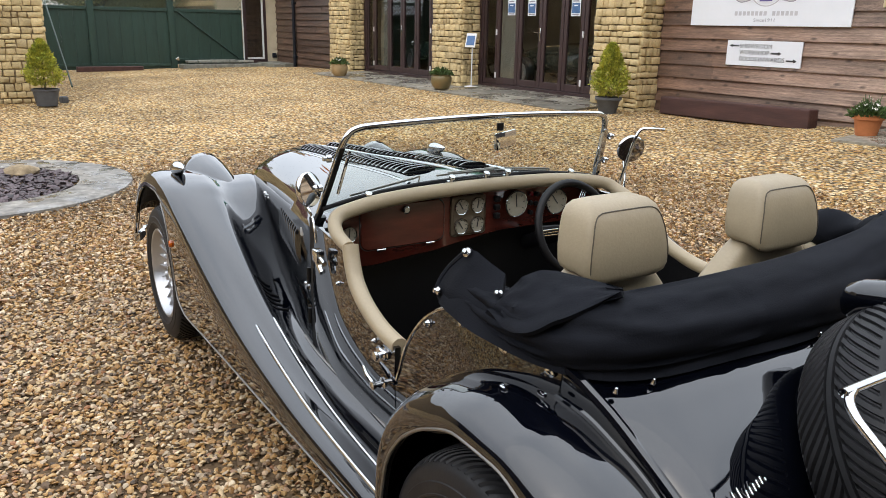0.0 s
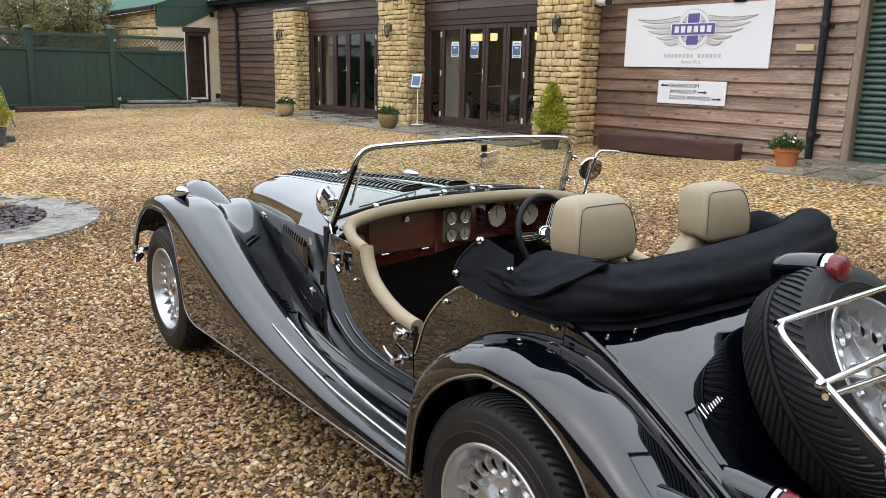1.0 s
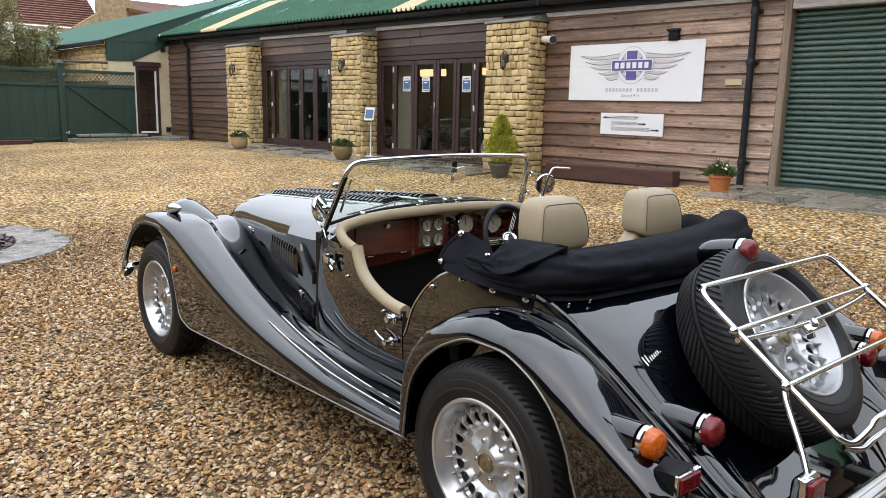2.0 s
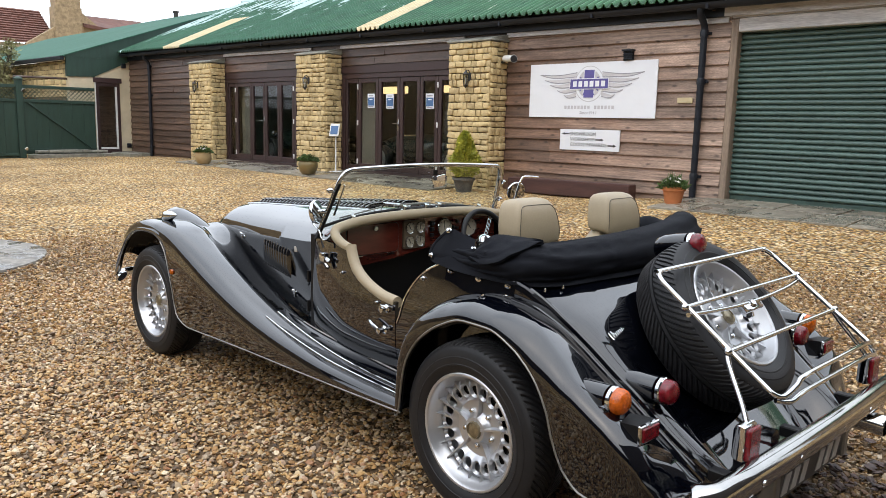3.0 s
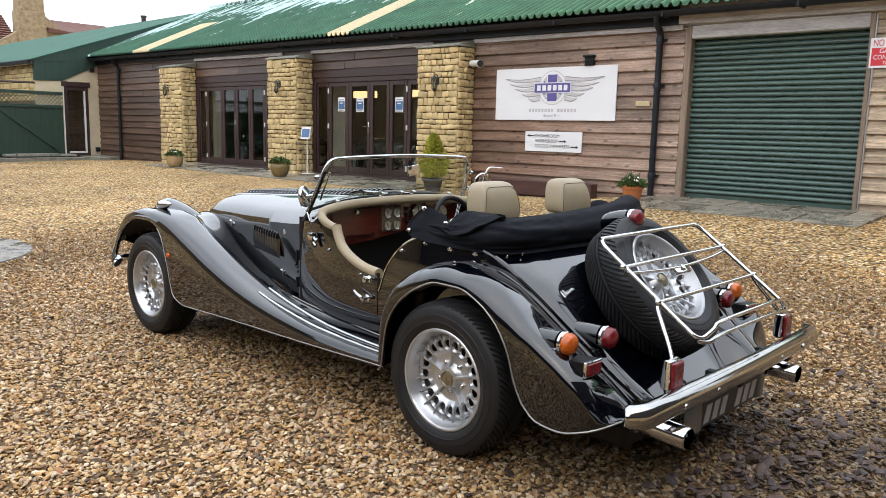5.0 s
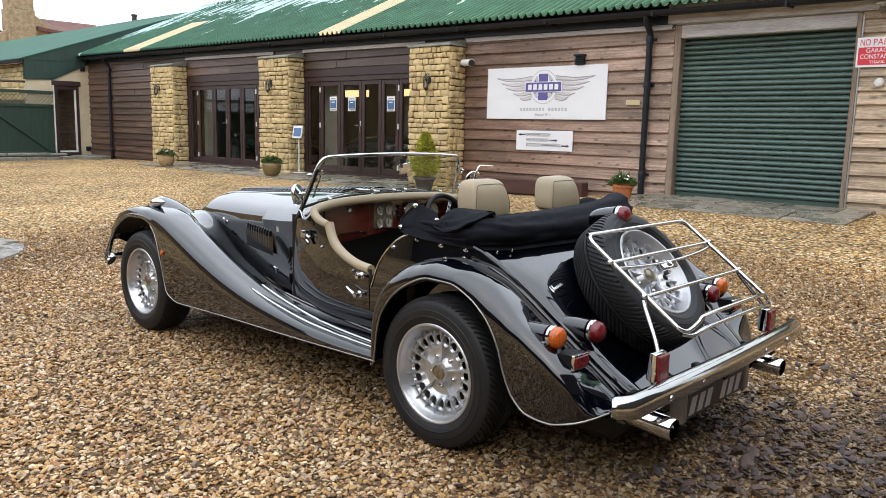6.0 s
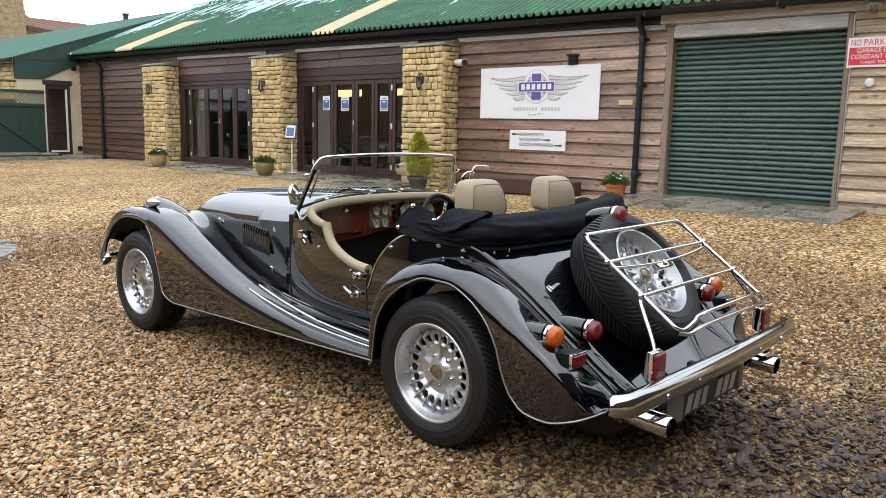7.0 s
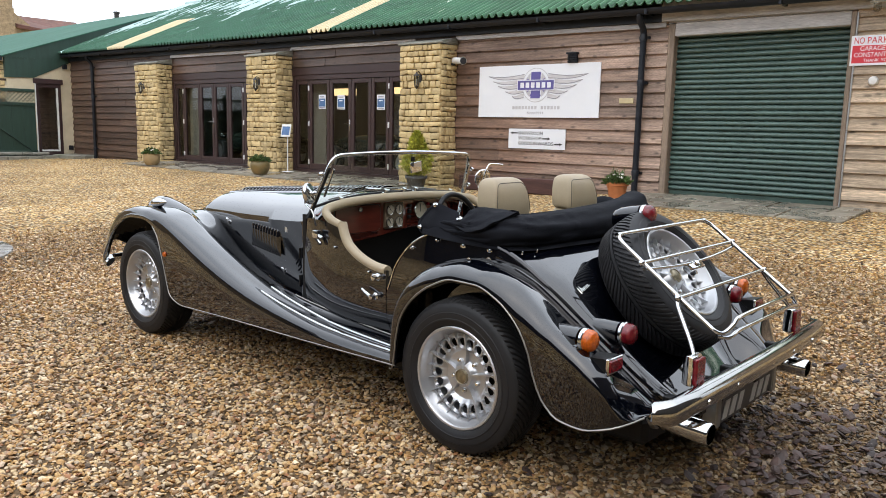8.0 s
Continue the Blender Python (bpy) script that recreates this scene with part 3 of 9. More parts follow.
def scatter(name, mat, cells, seed, smin, smax, flat, label, keep, lift=0.0, tail=2.2, coarse=False):
    """Loose stones as one mesh: cells are (x0, x1, y0, y1, stones per square metre); coarse stones have eight corners."""
    rng = np.random.default_rng(seed)
    p = (1 + 5 ** 0.5) / 2
    base = np.array([(-1, p, 0), (1, p, 0), (-1, -p, 0), (1, -p, 0), (0, -1, p), (0, 1, p), (0, -1, -p), (0, 1, -p), (p, 0, -1), (p, 0, 1), (-p, 0, -1), (-p, 0, 1)]) / 1.902
    tri = np.array([(0, 11, 5), (0, 5, 1), (0, 1, 7), (0, 7, 10), (0, 10, 11), (1, 5, 9), (5, 11, 4), (11, 10, 2), (10, 7, 6), (7, 1, 8), (3, 9, 4), (3, 4, 2), (3, 2, 6), (3, 6, 8), (3, 8, 9), (4, 9, 5), (2, 4, 11), (6, 2, 10), (8, 6, 7), (9, 8, 1)])
    if coarse:
        base = np.array([(x, y, z) for x in (-1, 1) for y in (-1, 1) for z in (-1, 1)]) * 0.66
        tri = np.array([(0, 1, 3), (0, 3, 2), (4, 6, 7), (4, 7, 5), (0, 4, 5), (0, 5, 1), (2, 3, 7), (2, 7, 6), (0, 2, 6), (0, 6, 4), (1, 5, 7), (1, 7, 3)])
    nv = len(base)
    pts = []
    for x0, x1, y0, y1, dens in cells:
        n = int((x1 - x0) * (y1 - y0) * dens)
        pts.append(np.c_[rng.uniform(x0, x1, n), rng.uniform(y0, y1, n)])
    pts = np.concatenate(pts)
    pts = pts[keep(pts[:, 0], pts[:, 1])]
    n = len(pts)
    size = smin + (smax - smin) * rng.random(n) ** tail
    asp = np.c_[rng.uniform(0.8, 1.35, n), rng.uniform(0.65, 1.0, n), rng.uniform(flat, flat + 0.28, n)]
    v = base[None] * (1 + rng.uniform(-0.17, 0.17, (n, nv, 1))) * (asp * size[:, None])[:, None, :]
    a, tx, ty = rng.uniform(0, 6.283, n), rng.normal(0, 0.3, n), rng.normal(0, 0.3, n)
    ca, sa = np.cos(a)[:, None], np.sin(a)[:, None]
    z0 = v[..., 2] + v[..., 0] * np.sin(tx)[:, None] + v[..., 1] * np.sin(ty)[:, None]
    gz = np.array([rise(x, y) for x, y in pts])
    out = np.stack([v[..., 0] * ca - v[..., 1] * sa + pts[:, :1], v[..., 0] * sa + v[..., 1] * ca + pts[:, 1:], z0 + (gz + size * rng.uniform(-0.05, 0.85, n) + lift)[:, None]], -1)
    faces = (tri[None] + nv * np.arange(n)[:, None, None]).reshape(-1, 3)
    me = bpy.data.meshes.new(name)
    me.vertices.add(nv * n)
    me.vertices.foreach_set("co", out.reshape(-1))
    me.loops.add(len(faces) * 3)
    me.loops.foreach_set("vertex_index", faces.reshape(-1).astype(np.int32))
    me.polygons.add(len(faces))
    me.polygons.foreach_set("loop_start", (3 * np.arange(len(faces))).astype(np.int32))
    me.update()
    me.validate()
    me.shade_flat()
    return tagged(mesh_part(name, me, mat), label, "gravel", kind="stuff")


RING_C, RING_R, RING_IN = (-6.68, -9.42), 1.34, 0.88


def off_ring(x, y):
    return (x - RING_C[0]) ** 2 + (y - RING_C[1]) ** 2 > (RING_R - 0.02) ** 2


def on_yard(x, y):
    """Loose stones lie off the ring and out from under the car, and thin out into the far sheet."""
    rng = np.random.default_rng(77)
    out = np.clip((-3.2 - y) / 2.0, 0, 1) * np.clip((x + 7.9) / 1.8, 0, 1)
    under = (x > -2.6) & (x < 0.45) & (y > -8.05) & (y < -7.5)
    return off_ring(x, y) & ~under & (rng.random(len(x)) < out)


GRAVEL_LABEL = "loose beige, brown and grey pea gravel covering the yard"
scatter("gravel", PEBBLE, [(-3.2, 0.9, -10.3, -7.2, 4900), (0.9, 1.9, -8.9, -6.2, 4300)], 3, 0.0060, 0.0148, 0.36, GRAVEL_LABEL, on_yard, 0.0005, 1.7)
scatter("gravel", PEBBLE, [(-5.2, -3.2, -10.3, -7.5, 3800), (-5.2, -3.2, -7.5, -6.0, 3000), (-3.2, 0.9, -7.2, -3.2, 2700), (0.9, 1.9, -6.2, -3.2, 2300), (-7.9, -5.2, -10.5, -3.2, 2000), (-5.2, -3.2, -6.0, -3.2, 2100), (0.9, 1.95, -10.3, -8.9, 2600)], 4, 0.0066, 0.0160, 0.40, GRAVEL_LABEL, on_yard, 0.001, 1.7, True)


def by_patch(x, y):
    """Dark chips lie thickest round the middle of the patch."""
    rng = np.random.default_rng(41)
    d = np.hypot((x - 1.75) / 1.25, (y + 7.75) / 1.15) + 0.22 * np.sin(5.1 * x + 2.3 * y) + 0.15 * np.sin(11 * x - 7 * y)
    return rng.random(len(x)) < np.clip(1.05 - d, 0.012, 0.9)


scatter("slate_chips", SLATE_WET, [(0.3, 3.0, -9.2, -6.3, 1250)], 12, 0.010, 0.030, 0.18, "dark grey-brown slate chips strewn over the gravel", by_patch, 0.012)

# slate ring with chippings
ring = thing("stone_ring", "flat circle of wet grey slate paving set in gravel", "paving ring", pose(*RING_C, 0.0))
for k in range(11):
    bm = bmesh.new()
    lathe(bm, [(RING_R, -0.01), (RING_R - 0.008, 0.026), (RING_R - 0.02, 0.031), (RING_IN + 0.02, 0.033), (RING_IN + 0.006, 0.028), (RING_IN, -0.01)], 8, None, 360 / 11 * k + 0.05, 360 / 11 * (k + 1) - 0.05)
    bmesh.ops.holes_fill(bm, edges=bm.edges)
    o = part("paving_stone", bm, RING, ring, smooth=True, sharp=35)
    o.matrix_basis = pose(0, 0, 0.0015 * math.sin(3.7 * k))
scatter("slate_chippings", SLATE, [(RING_C[0] - 1, RING_C[0] + 1, RING_C[1] - 1, RING_C[1] + 1, 1500)], 8, 0.012, 0.04, 0.16, "dark purple slate chippings filling a paved ring", lambda x, y: (x - RING_C[0]) ** 2 + (y - RING_C[1]) ** 2 < (RING_IN - 0.02) ** 2, 0.012)
bm = bmesh.new()
bmesh.ops.create_icosphere(bm, subdivisions=3, radius=1)
for v in bm.verts:
    k = 1 + 0.25 * noise.noise(v.co * 1.7)
    v.co = Vector((v.co.x * 0.17 * k, v.co.y * 0.13 * k, v.co.z * 0.07 * k))
ob = part("boulder", bm, STONE_OLD, smooth=True)
ob.matrix_basis = pose(-7.05, -8.95, 0.05, 0, 0, 30)
tagged(ob, "small rounded brown boulder lying on slate chippings", "stone")


# ---- long building ----
def eave(x):
    """The old eaves line drops a little towards the roller door."""
    return 3.02 - 0.0088 * (x + 0.86)


DOOR_TOP = 2.345
PILLARS = [(-18.42, -17.28), (-13.33, -12.23), (-8.46, -7.45)]


def boarded(name, label, x0, x1, z0, z1, mat, y=0.0, pitch=0.184, seed=1, thick=0.2):
    """A timber wall: a backing with overlapping horizontal boards as pieces."""
    rng = random.Random(seed)
    bm = bmesh.new()
    box(bm, x0, x1, y + 0.03, y + thick, z0, z1)
    wall = tagged(part(name, bm, BOARD_DARK), label, "wall", kind="structure")
    n = max(1, round((z1 - z0) / pitch))
    h = (z1 - z0) / n
    me = bpy.data.meshes.new("board")
    bm = bmesh.new()
    L = x1 - x0
    nx = max(2, int(L / 0.35))
    rows = []
    for i in range(nx + 1):
        x = -L / 2 + L * i / nx
        w = 0.005 * noise.noise(Vector((x * 0.8, seed * 3.1, 0)))
        rows.append([(x, 0.012, h / 2 + 0.012), (x, -0.006, h / 2 + 0.012), (x, -0.046 + w, -h / 2 + 0.006), (x, -0.042 + w, -h / 2), (x, 0.0, -h / 2)])
    sheet(bm, rows, closed=True, cap=True)
    bmesh.ops.recalc_face_normals(bm, faces=bm.faces)
    bm.to_mesh(me)
    bm.free()
    for i in range(n):
        # long rows are pieced from two boards with a butt joint
        ends = [0.0, 1.0]
        if L > 3.0 and rng.random() < 0.6:
            ends = [0.0, rng.uniform(0.25, 0.75), 1.0]
        for u0, u1 in zip(ends, ends[1:]):
            ob = mesh_part("board", me, mat, wall)
            ob.matrix_basis = pose(x0 + L * (u0 + u1) / 2, y + rng.uniform(-0.006, 0.003), z0 + h * (i + 0.5) + rng.uniform(-0.006, 0.006), rng.uniform(-0.9, 0.9), rng.uniform(-0.10, 0.10), 0) @ Matrix.Diagonal((u1 - u0 - 0.003 / L, 1, 1, 1))
    return wall


boarded("wall_1", "wall of dark brown stained overlapping boards", -23.3, -18.40, 0.05, 3.19, BOARD_DARK, seed=2)
boarded("wall_2", "dark brown boards above glazed doors", -17.30, -13.31, 2.55, 3.14, BOARD_DARK, seed=3)
boarded("wall_3", "dark brown boards above the notice-hung doors", -12.25, -8.44, 2.55, 3.10, BOARD_DARK, seed=4)
boarded("wall_4", "wall of brown weathered overlapping boards", -7.47, -3.365, 0.18, 3.03, BOARD, seed=5)
boarded("wall_5", "wall of pale brown overlapping boards", -0.84, 5.2, 0.3, 2.98, BOARD_PALE, seed=6, pitch=0.176)
bm = bmesh.new()
box(bm, -17.30, -13.31, -0.02, 0.16, DOOR_TOP + 0.03, 2.56, 0.01)
tagged(part("lintel_1", bm, JOINERY), "dark brown timber lintel over glazed doors", "lintel", kind="structure")
bm = bmesh.new()
box(bm, -12.25, -8.44, -0.02, 0.16, DOOR_TOP + 0.03, 2.56, 0.01)
tagged(part("lintel_2", bm, JOINERY), "dark brown timber lintel over glazed doors", "lintel", kind="structure")
# plain wall that closes the building at the side of the yard
bm = bmesh.new()
box(bm, 5.2, 5.4, 0.0, 8.6, -0.2, 3.0)
tagged(part("wall_6", bm, BOARD_DARK), "plain dark end wall of the building", "wall", kind="structure")
bm = bmesh.new()
box(bm, -23.3, 5.2, 8.5, 8.7, -0.2, 3.1)
tagged(part("wall_7", bm, BOARD_DARK), "plain dark rear wall of the building", "wall", kind="structure")


def roof_plane(name, label, x0, x1, y0, y1, z0, z1, wave, mats, dx=0.02, strips=()):
    """Corrugated sheeting; z0 and z1 are functions of x at the eave and at the ridge."""
    bm = bmesh.new()
    n = int((x1 - x0) / dx)
    rows = []
    for i in range(n + 1):
        x = x0 + (x1 - x0) * i / n
        w = 0.030 * max(-1.0, min(1.0, 1.5 * math.cos(2 * math.pi * x / wave) - 0.35))
        rows.append([(x, y0 + (y1 - y0) * k / 6, z0(x) + (z1(x) - z0(x)) * k / 6 + w) for k in range(7)])
    sheet(bm, rows)
    for f in bm.faces:
        c = f.calc_center_median()
        s = (c.y - y0) / (y1 - y0)
        for a, b, top in strips:
            if a < c.x < b and s < top:
                f.material_index = 1
    thicken(bm, 0.012)
    return tagged(part(name, bm, mats, smooth=True), label, "roof", kind="structure")


RIDGE_Y = 4.1
roof_plane("roof", "green corrugated roof with pale worn patches and cream rooflights", -23.3, 5.4, -0.40, RIDGE_Y, lambda x: eave(x) + 0.12, lambda x: eave(x) + 2.17, 0.15, (ROOF, CREAM_SHEET), dx=0.0125, strips=((-20.1, -19.15, 0.5), (-11.25, -10.6, 0.62)))
roof_plane("roof_rear", "green corrugated rear slope of the roof", -23.3, 5.4, 8.7, RIDGE_Y, lambda x: eave(x) + 0.12, lambda x: eave(x) + 2.17, 0.14, (ROOF, CREAM_SHEET), dx=0.035)
bm = bmesh.new()
tube(bm, [(-23.3, RIDGE_Y, eave(-23.3) + 2.17), (5.4, RIDGE_Y, eave(5.4) + 2.17)], 0.09, 10)
tagged(part("ridge_cap", bm, ROOF, smooth=True), "green metal ridge capping", "roof ridge", kind="structure")
for x0, x1, mat_, lab_ in ((-23.3, -3.46, GUTTER, "black fascia board under the eaves"), (-3.456, 5.2, TIMBER_GREY, "bleached grey timber fascia above the roller door")):
    bm = bmesh.new()
    sheet(bm, [[(x, -0.10, eave(x) - 0.125), (x, 0.19, eave(x) - 0.125), (x, 0.19, eave(x) + 0.355), (x, -0.10, eave(x) + 0.225)] for x in (x0, x1)], closed=True, cap=True)
    tagged(part("trim_fascia", bm, mat_), lab_, "fascia", kind="structure")

# bleached strip of timber under the fascia
for x0, x1 in ((-17.28, -13.33), (-12.23, -8.46), (-7.45, -3.40)):
    bm = bmesh.new()
    sheet(bm, [[(x, -0.075, eave(x) - 0.205), (x, 0.02, eave(x) - 0.205), (x, 0.02, eave(x) - 0.13), (x, -0.055, eave(x) - 0.13)] for x in (x0, x1)], closed=True, cap=True)
    tagged(part("trim_strip", bm, TIMBER_GREY), "bleached grey timber strip under the fascia", "trim", kind="structure")

bm = bmesh.new()
rows = []
for x in (-23.3, -15.0, -7.0, -1.0, 5.3):
    rows.append([(x, -0.27 + 0.078 * math.cos(a), eave(x) + 0.05 + 0.078 * math.sin(a)) for a in [math.pi + math.pi * k / 8 for k in range(9)]])
sheet(bm, rows)
thicken(bm, 0.006)
gutter = thing("gutter", "black half-round plastic gutter along the eaves", "gutter", kind="structure")
part("channel", bm, GUTTER, gutter, smooth=True)
for x in [-22.6 + 1.9 * i for i in range(15)]:
    bm = bmesh.new()
    box(bm, x - 0.022, x + 0.022, -0.352, -0.10, eave(x) - 0.040, eave(x) + 0.045, 0.006)
    part("bracket", bm, GUTTER, gutter)


def downpipe(x, z0, label):
    ob = thing("downpipe", label, "drainpipe", group="drainpipes")
    z1 = eave(x)
    bm = bmesh.new()
    tube(bm, smooth_line([(x, -0.27, z1 + 0.0), (x, -0.25, z1 - 0.10), (x, -0.13, z1 - 0.22), (x, -0.105, z1 - 0.36), (x, -0.105, z1 - 0.8)], 4) + [Vector((x, -0.105, z0))], 0.048, 12)
    part("pipe", bm, GUTTER, ob, smooth=True)
    for z in (z1 - 0.34, (z0 + z1) / 2 + 0.35, z0 + 0.35):
        bm = bmesh.new()
        lathe(bm, [(0.0, -0.045), (0.057, -0.045), (0.057, 0.03), (0.05, 0.045), (0.0, 0.045)], 14, pose(x, -0.105, z))
        part("collar", bm, GUTTER, ob, smooth=True)
        bm = bmesh.new()
        box(bm, x - 0.085, x + 0.085, -0.075, -0.03, z - 0.02, z + 0.02, 0.004)
        part("clip", bm, GUTTER, ob)
    return ob


downpipe(-21.7, 0.1, "black plastic downpipe on dark timber boards")
downpipe(-3.73, 0.33, "black plastic downpipe beside the roller door")


# stone piers between the doors
def stone_variants():
    out = []
    for k in range(10):
        rng = random.Random(100 + k)
        bm = bmesh.new()
        vs = box(bm, -0.5, 0.5, -0.5, 0.5, -0.5, 0.5)
        for v in bm.verts:
            v.co += Vector((rng.uniform(-0.08, 0.06), rng.uniform(-0.04, 0.04), rng.uniform(-0.10, 0.08)))
        bmesh.ops.bevel(bm, geom=list(bm.edges), offset=0.05, segments=1, affect="EDGES")
        for v in bm.verts:
            v.co += 0.022 * Vector((rng.uniform(-1, 1), rng.uniform(-1, 1), rng.uniform(-1, 1)))
        bmesh.ops.recalc_face_normals(bm, faces=bm.faces)
        me = bpy.data.meshes.new("stone")
        bm.to_mesh(me)
        bm.free()
        me.shade_smooth()
        me.set_sharp_from_angle(angle=radians(55))
        out.append(me)
    return out


STONES = stone_variants()


def stone_face(parent, origin, along, out, length, z0, z1, seed, mat, big=1.0, depth=0.09):
    """Random coursed rubble on a face: origin is its lower corner, along runs over its length."""
    rng = random.Random(seed)
    along, out = Vector(along), Vector(out)
    rot = Matrix((along, -out, Vector((0, 0, 1)))).transposed().to_4x4()
    z = z0
    while z < z1 - 0.03:
        h = min(rng.choice((0.09, 0.10, 0.112, 0.125, 0.145)) * big, z1 - z)
        if z1 - z - h < 0.05:
            h = z1 - z
        s = 0.0
        while s < length - 0.01:
            w = rng.uniform(0.085, 0.205) * big
            if length - s - w < 0.07 * big:
                w = length - s
            subs = [(z, h)]
            if h > 0.14 * big and rng.random() < 0.12:
                subs = [(z, h * 0.5), (z + h * 0.5, h * 0.5)]
            for za, ha in subs:
                p = Vector(origin) + along * (s + w / 2) + out * (rng.uniform(-0.008, 0.014) - depth / 2 + 0.02)
                p.z = za + ha / 2 + rng.uniform(-0.004, 0.004)
                ob = mesh_part("stone", rng.choice(STONES), mat, parent)
                ob.matrix_basis = Matrix.Translation(p) @ rot @ pose(0, 0, 0, 0, rng.uniform(-3, 3), 0) @ Matrix.Diagonal((w - 0.014, depth, ha - 0.014, 1))
            s += w
        z += h


def pier(x0, x1, y0, y1, z0, z1, seed, name="stone_pillar"):
    bm = bmesh.new()
    box(bm, x0 + 0.03, x1 - 0.03, y0 + 0.03, y1, z0 - 0.2, z1 - 0.01)
    ob = part(name, bm, MORTAR)
    tagged(ob, "square yellow limestone rubble pillar with slate cap", "pillar", "limestone pillars", "structure")
    stone_face(ob, (x0, y0, 0), (1, 0, 0), (0, -1, 0), x1 - x0, z0 - 0.06, z1, seed, STONE)
    stone_face(ob, (x1, y0 + 0.0, 0), (0, 1, 0), (1, 0, 0), y1 - y0, z0 - 0.06, z1, seed + 50, STONE)
    bm = bmesh.new()
    box(bm, x0 - 0.04, x1 + 0.05, y0 - 0.05, y1, z1 + 0.005, z1 + 0.04, 0.008)
    part("cap", bm, SLAB, ob, "dark slate cap")
    bm = bmesh.new()
    sheet(bm, [[(x, y0 - 0.02, z1 + 0.045), (x, y1, z1 + 0.045), (x, y1, z1 + 0.14), (x, y0 + 0.05, z1 + 0.07)] for x in (x0 - 0.02, x1 + 0.03)], closed=True, cap=True)
    part("cap_upper", bm, SLAB, ob)
    return ob


for i, (a, b) in enumerate(PILLARS):
    pier(a, b, -0.45, -0.03, (0.24, 0.24, 0.2)[i], 2.785, 11 + i)


# plain wall behind the piers
for i, (a, b) in enumerate(PILLARS):
    bm = bmesh.new()
    box(bm, a - 0.02, b + 0.02, -0.028, 0.19, 0.1, eave((a + b) / 2) + 0.02)
    tagged(part("wall_pier_%d" % (i + 1), bm, BOARD_DARK), "plain dark wall behind a stone pillar", "wall", kind="structure")


# glazed folding doors
def handle_mesh():
    bm = bmesh.new()
    box(bm, -0.016, 0.016, -0.008, 0.0, -0.12, 0.12, 0.004)
    tube(bm, [(0, -0.008, 0.03), (0, -0.045, 0.03), (-0.11, -0.05, 0.03)], 0.009, 8)
    return bm


def glazed_doors(name, x0, x1, z0, edges, handle_leaf, label):
    """edges: the lines where the frame is divided; the narrow end bays are fixed lights."""
    d = tagged(new(name), label, "glazed doors", kind="structure")
    bm = bmesh.new()
    y0, y1 = 0.0, 0.10
    for a, b, c, e in ((x0, x0 + 0.085, z0, DOOR_TOP + 0.03), (x1 - 0.085, x1, z0, DOOR_TOP + 0.03), (x0 + 0.085, x1 - 0.085, DOOR_TOP - 0.07, DOOR_TOP + 0.03), (x0 + 0.085, x1 - 0.085, z0 - 0.02, z0 + 0.045)):
        box(bm, a, b, y0, y1, c, e, 0.006)
    part("door_frame", bm, JOINERY, d)
    for k, (a, b) in enumerate(zip(edges, edges[1:])):
        a, b = a + 0.006, b - 0.006
        narrow = b - a < 0.5
        s = 0.05 if narrow else 0.085
        lo, hi = z0 + 0.05, DOOR_TOP - 0.075
        bm = bmesh.new()
        for q in ((a, a + s, lo, hi), (b - s, b, lo, hi), (a + s, b - s, hi - 0.09, hi), (a + s, b - s, lo, lo + (0.09 if narrow else 0.13))):
            box(bm, q[0], q[1], 0.022, 0.078, q[2], q[3], 0.006)
        leaf = part("fixed_light" if narrow else "door_leaf", bm, JOINERY, d)
        bm = bmesh.new()
        box(bm, a + s - 0.01, b - s + 0.01, 0.046, 0.052, lo + 0.1, hi - 0.08)
        pane = part("pane", bm, PANE, leaf)
        pane.visible_shadow = False
        if not narrow and k in handle_leaf:
            h = part("door_handle", handle_mesh(), CHROME, leaf, "chrome lever handle", smooth=True)
            h.matrix_basis = pose(b - 0.04, 0.022, z0 + 1.03)
        if narrow or k == len(edges) - 3:
            for z in (z0 + 0.22, z0 + 1.05, DOOR_TOP - 0.25):
                bm = bmesh.new()
                box(bm, b - 0.020, b + 0.020, 0.004, 0.030, z - 0.055, z + 0.055, 0.006)
                part("hinge", bm, HINGE, leaf, "white coated door hinge")
    return d


HINGE = material("satin_hinge", (0.74, 0.75, 0.76), 0.35, metal=0.2)
CHROME = material("chrome", (0.58, 0.59, 0.60), 0.06, metal=1.0)
glazed_doors("door_1", -17.27, -13.34, 0.27, (-17.19, -16.83, -16.06, -15.43, -14.78, -14.15, -13.43), (2,), "dark brown folding glazed doors, closed")
glazed_doors("door_2", -12.22, -8.47, 0.28, (-12.13, -11.70, -11.02, -10.34, -9.74, -9.22, -8.56), (2,), "dark brown folding glazed doors with notices, closed")
# notices behind the glass
for x, z in ((-11.28, 1.80), (-10.67, 1.79), (-9.47, 1.785)):
    n_ob = thing("notice", "white and blue paper notice fixed to door glass", "notice", group="notices")
    n_ob.matrix_basis = pose(x, 0.040, z)
    bm = bmesh.new()
    box(bm, -0.115, 0.115, 0, 0.003, -0.15, 0.15)
    part("sheet", bm, WHITE_PAINT, n_ob)
    bm = bmesh.new()
    box(bm, -0.10, 0.10, -0.003, -0.001, -0.10, 0.07)
    part("print", bm, SIGN_BLUE, n_ob)
    for zz, w in ((0.105, 0.075), (-0.122, 0.085), (0.03, 0.05)):
        bm = bmesh.new()
        box(bm, -w, w, -0.006, -0.0035, zz - 0.010, zz + 0.010)
        part("print_line", bm, WHITE_PAINT if zz == 0.03 else SIGN_GREY, n_ob)

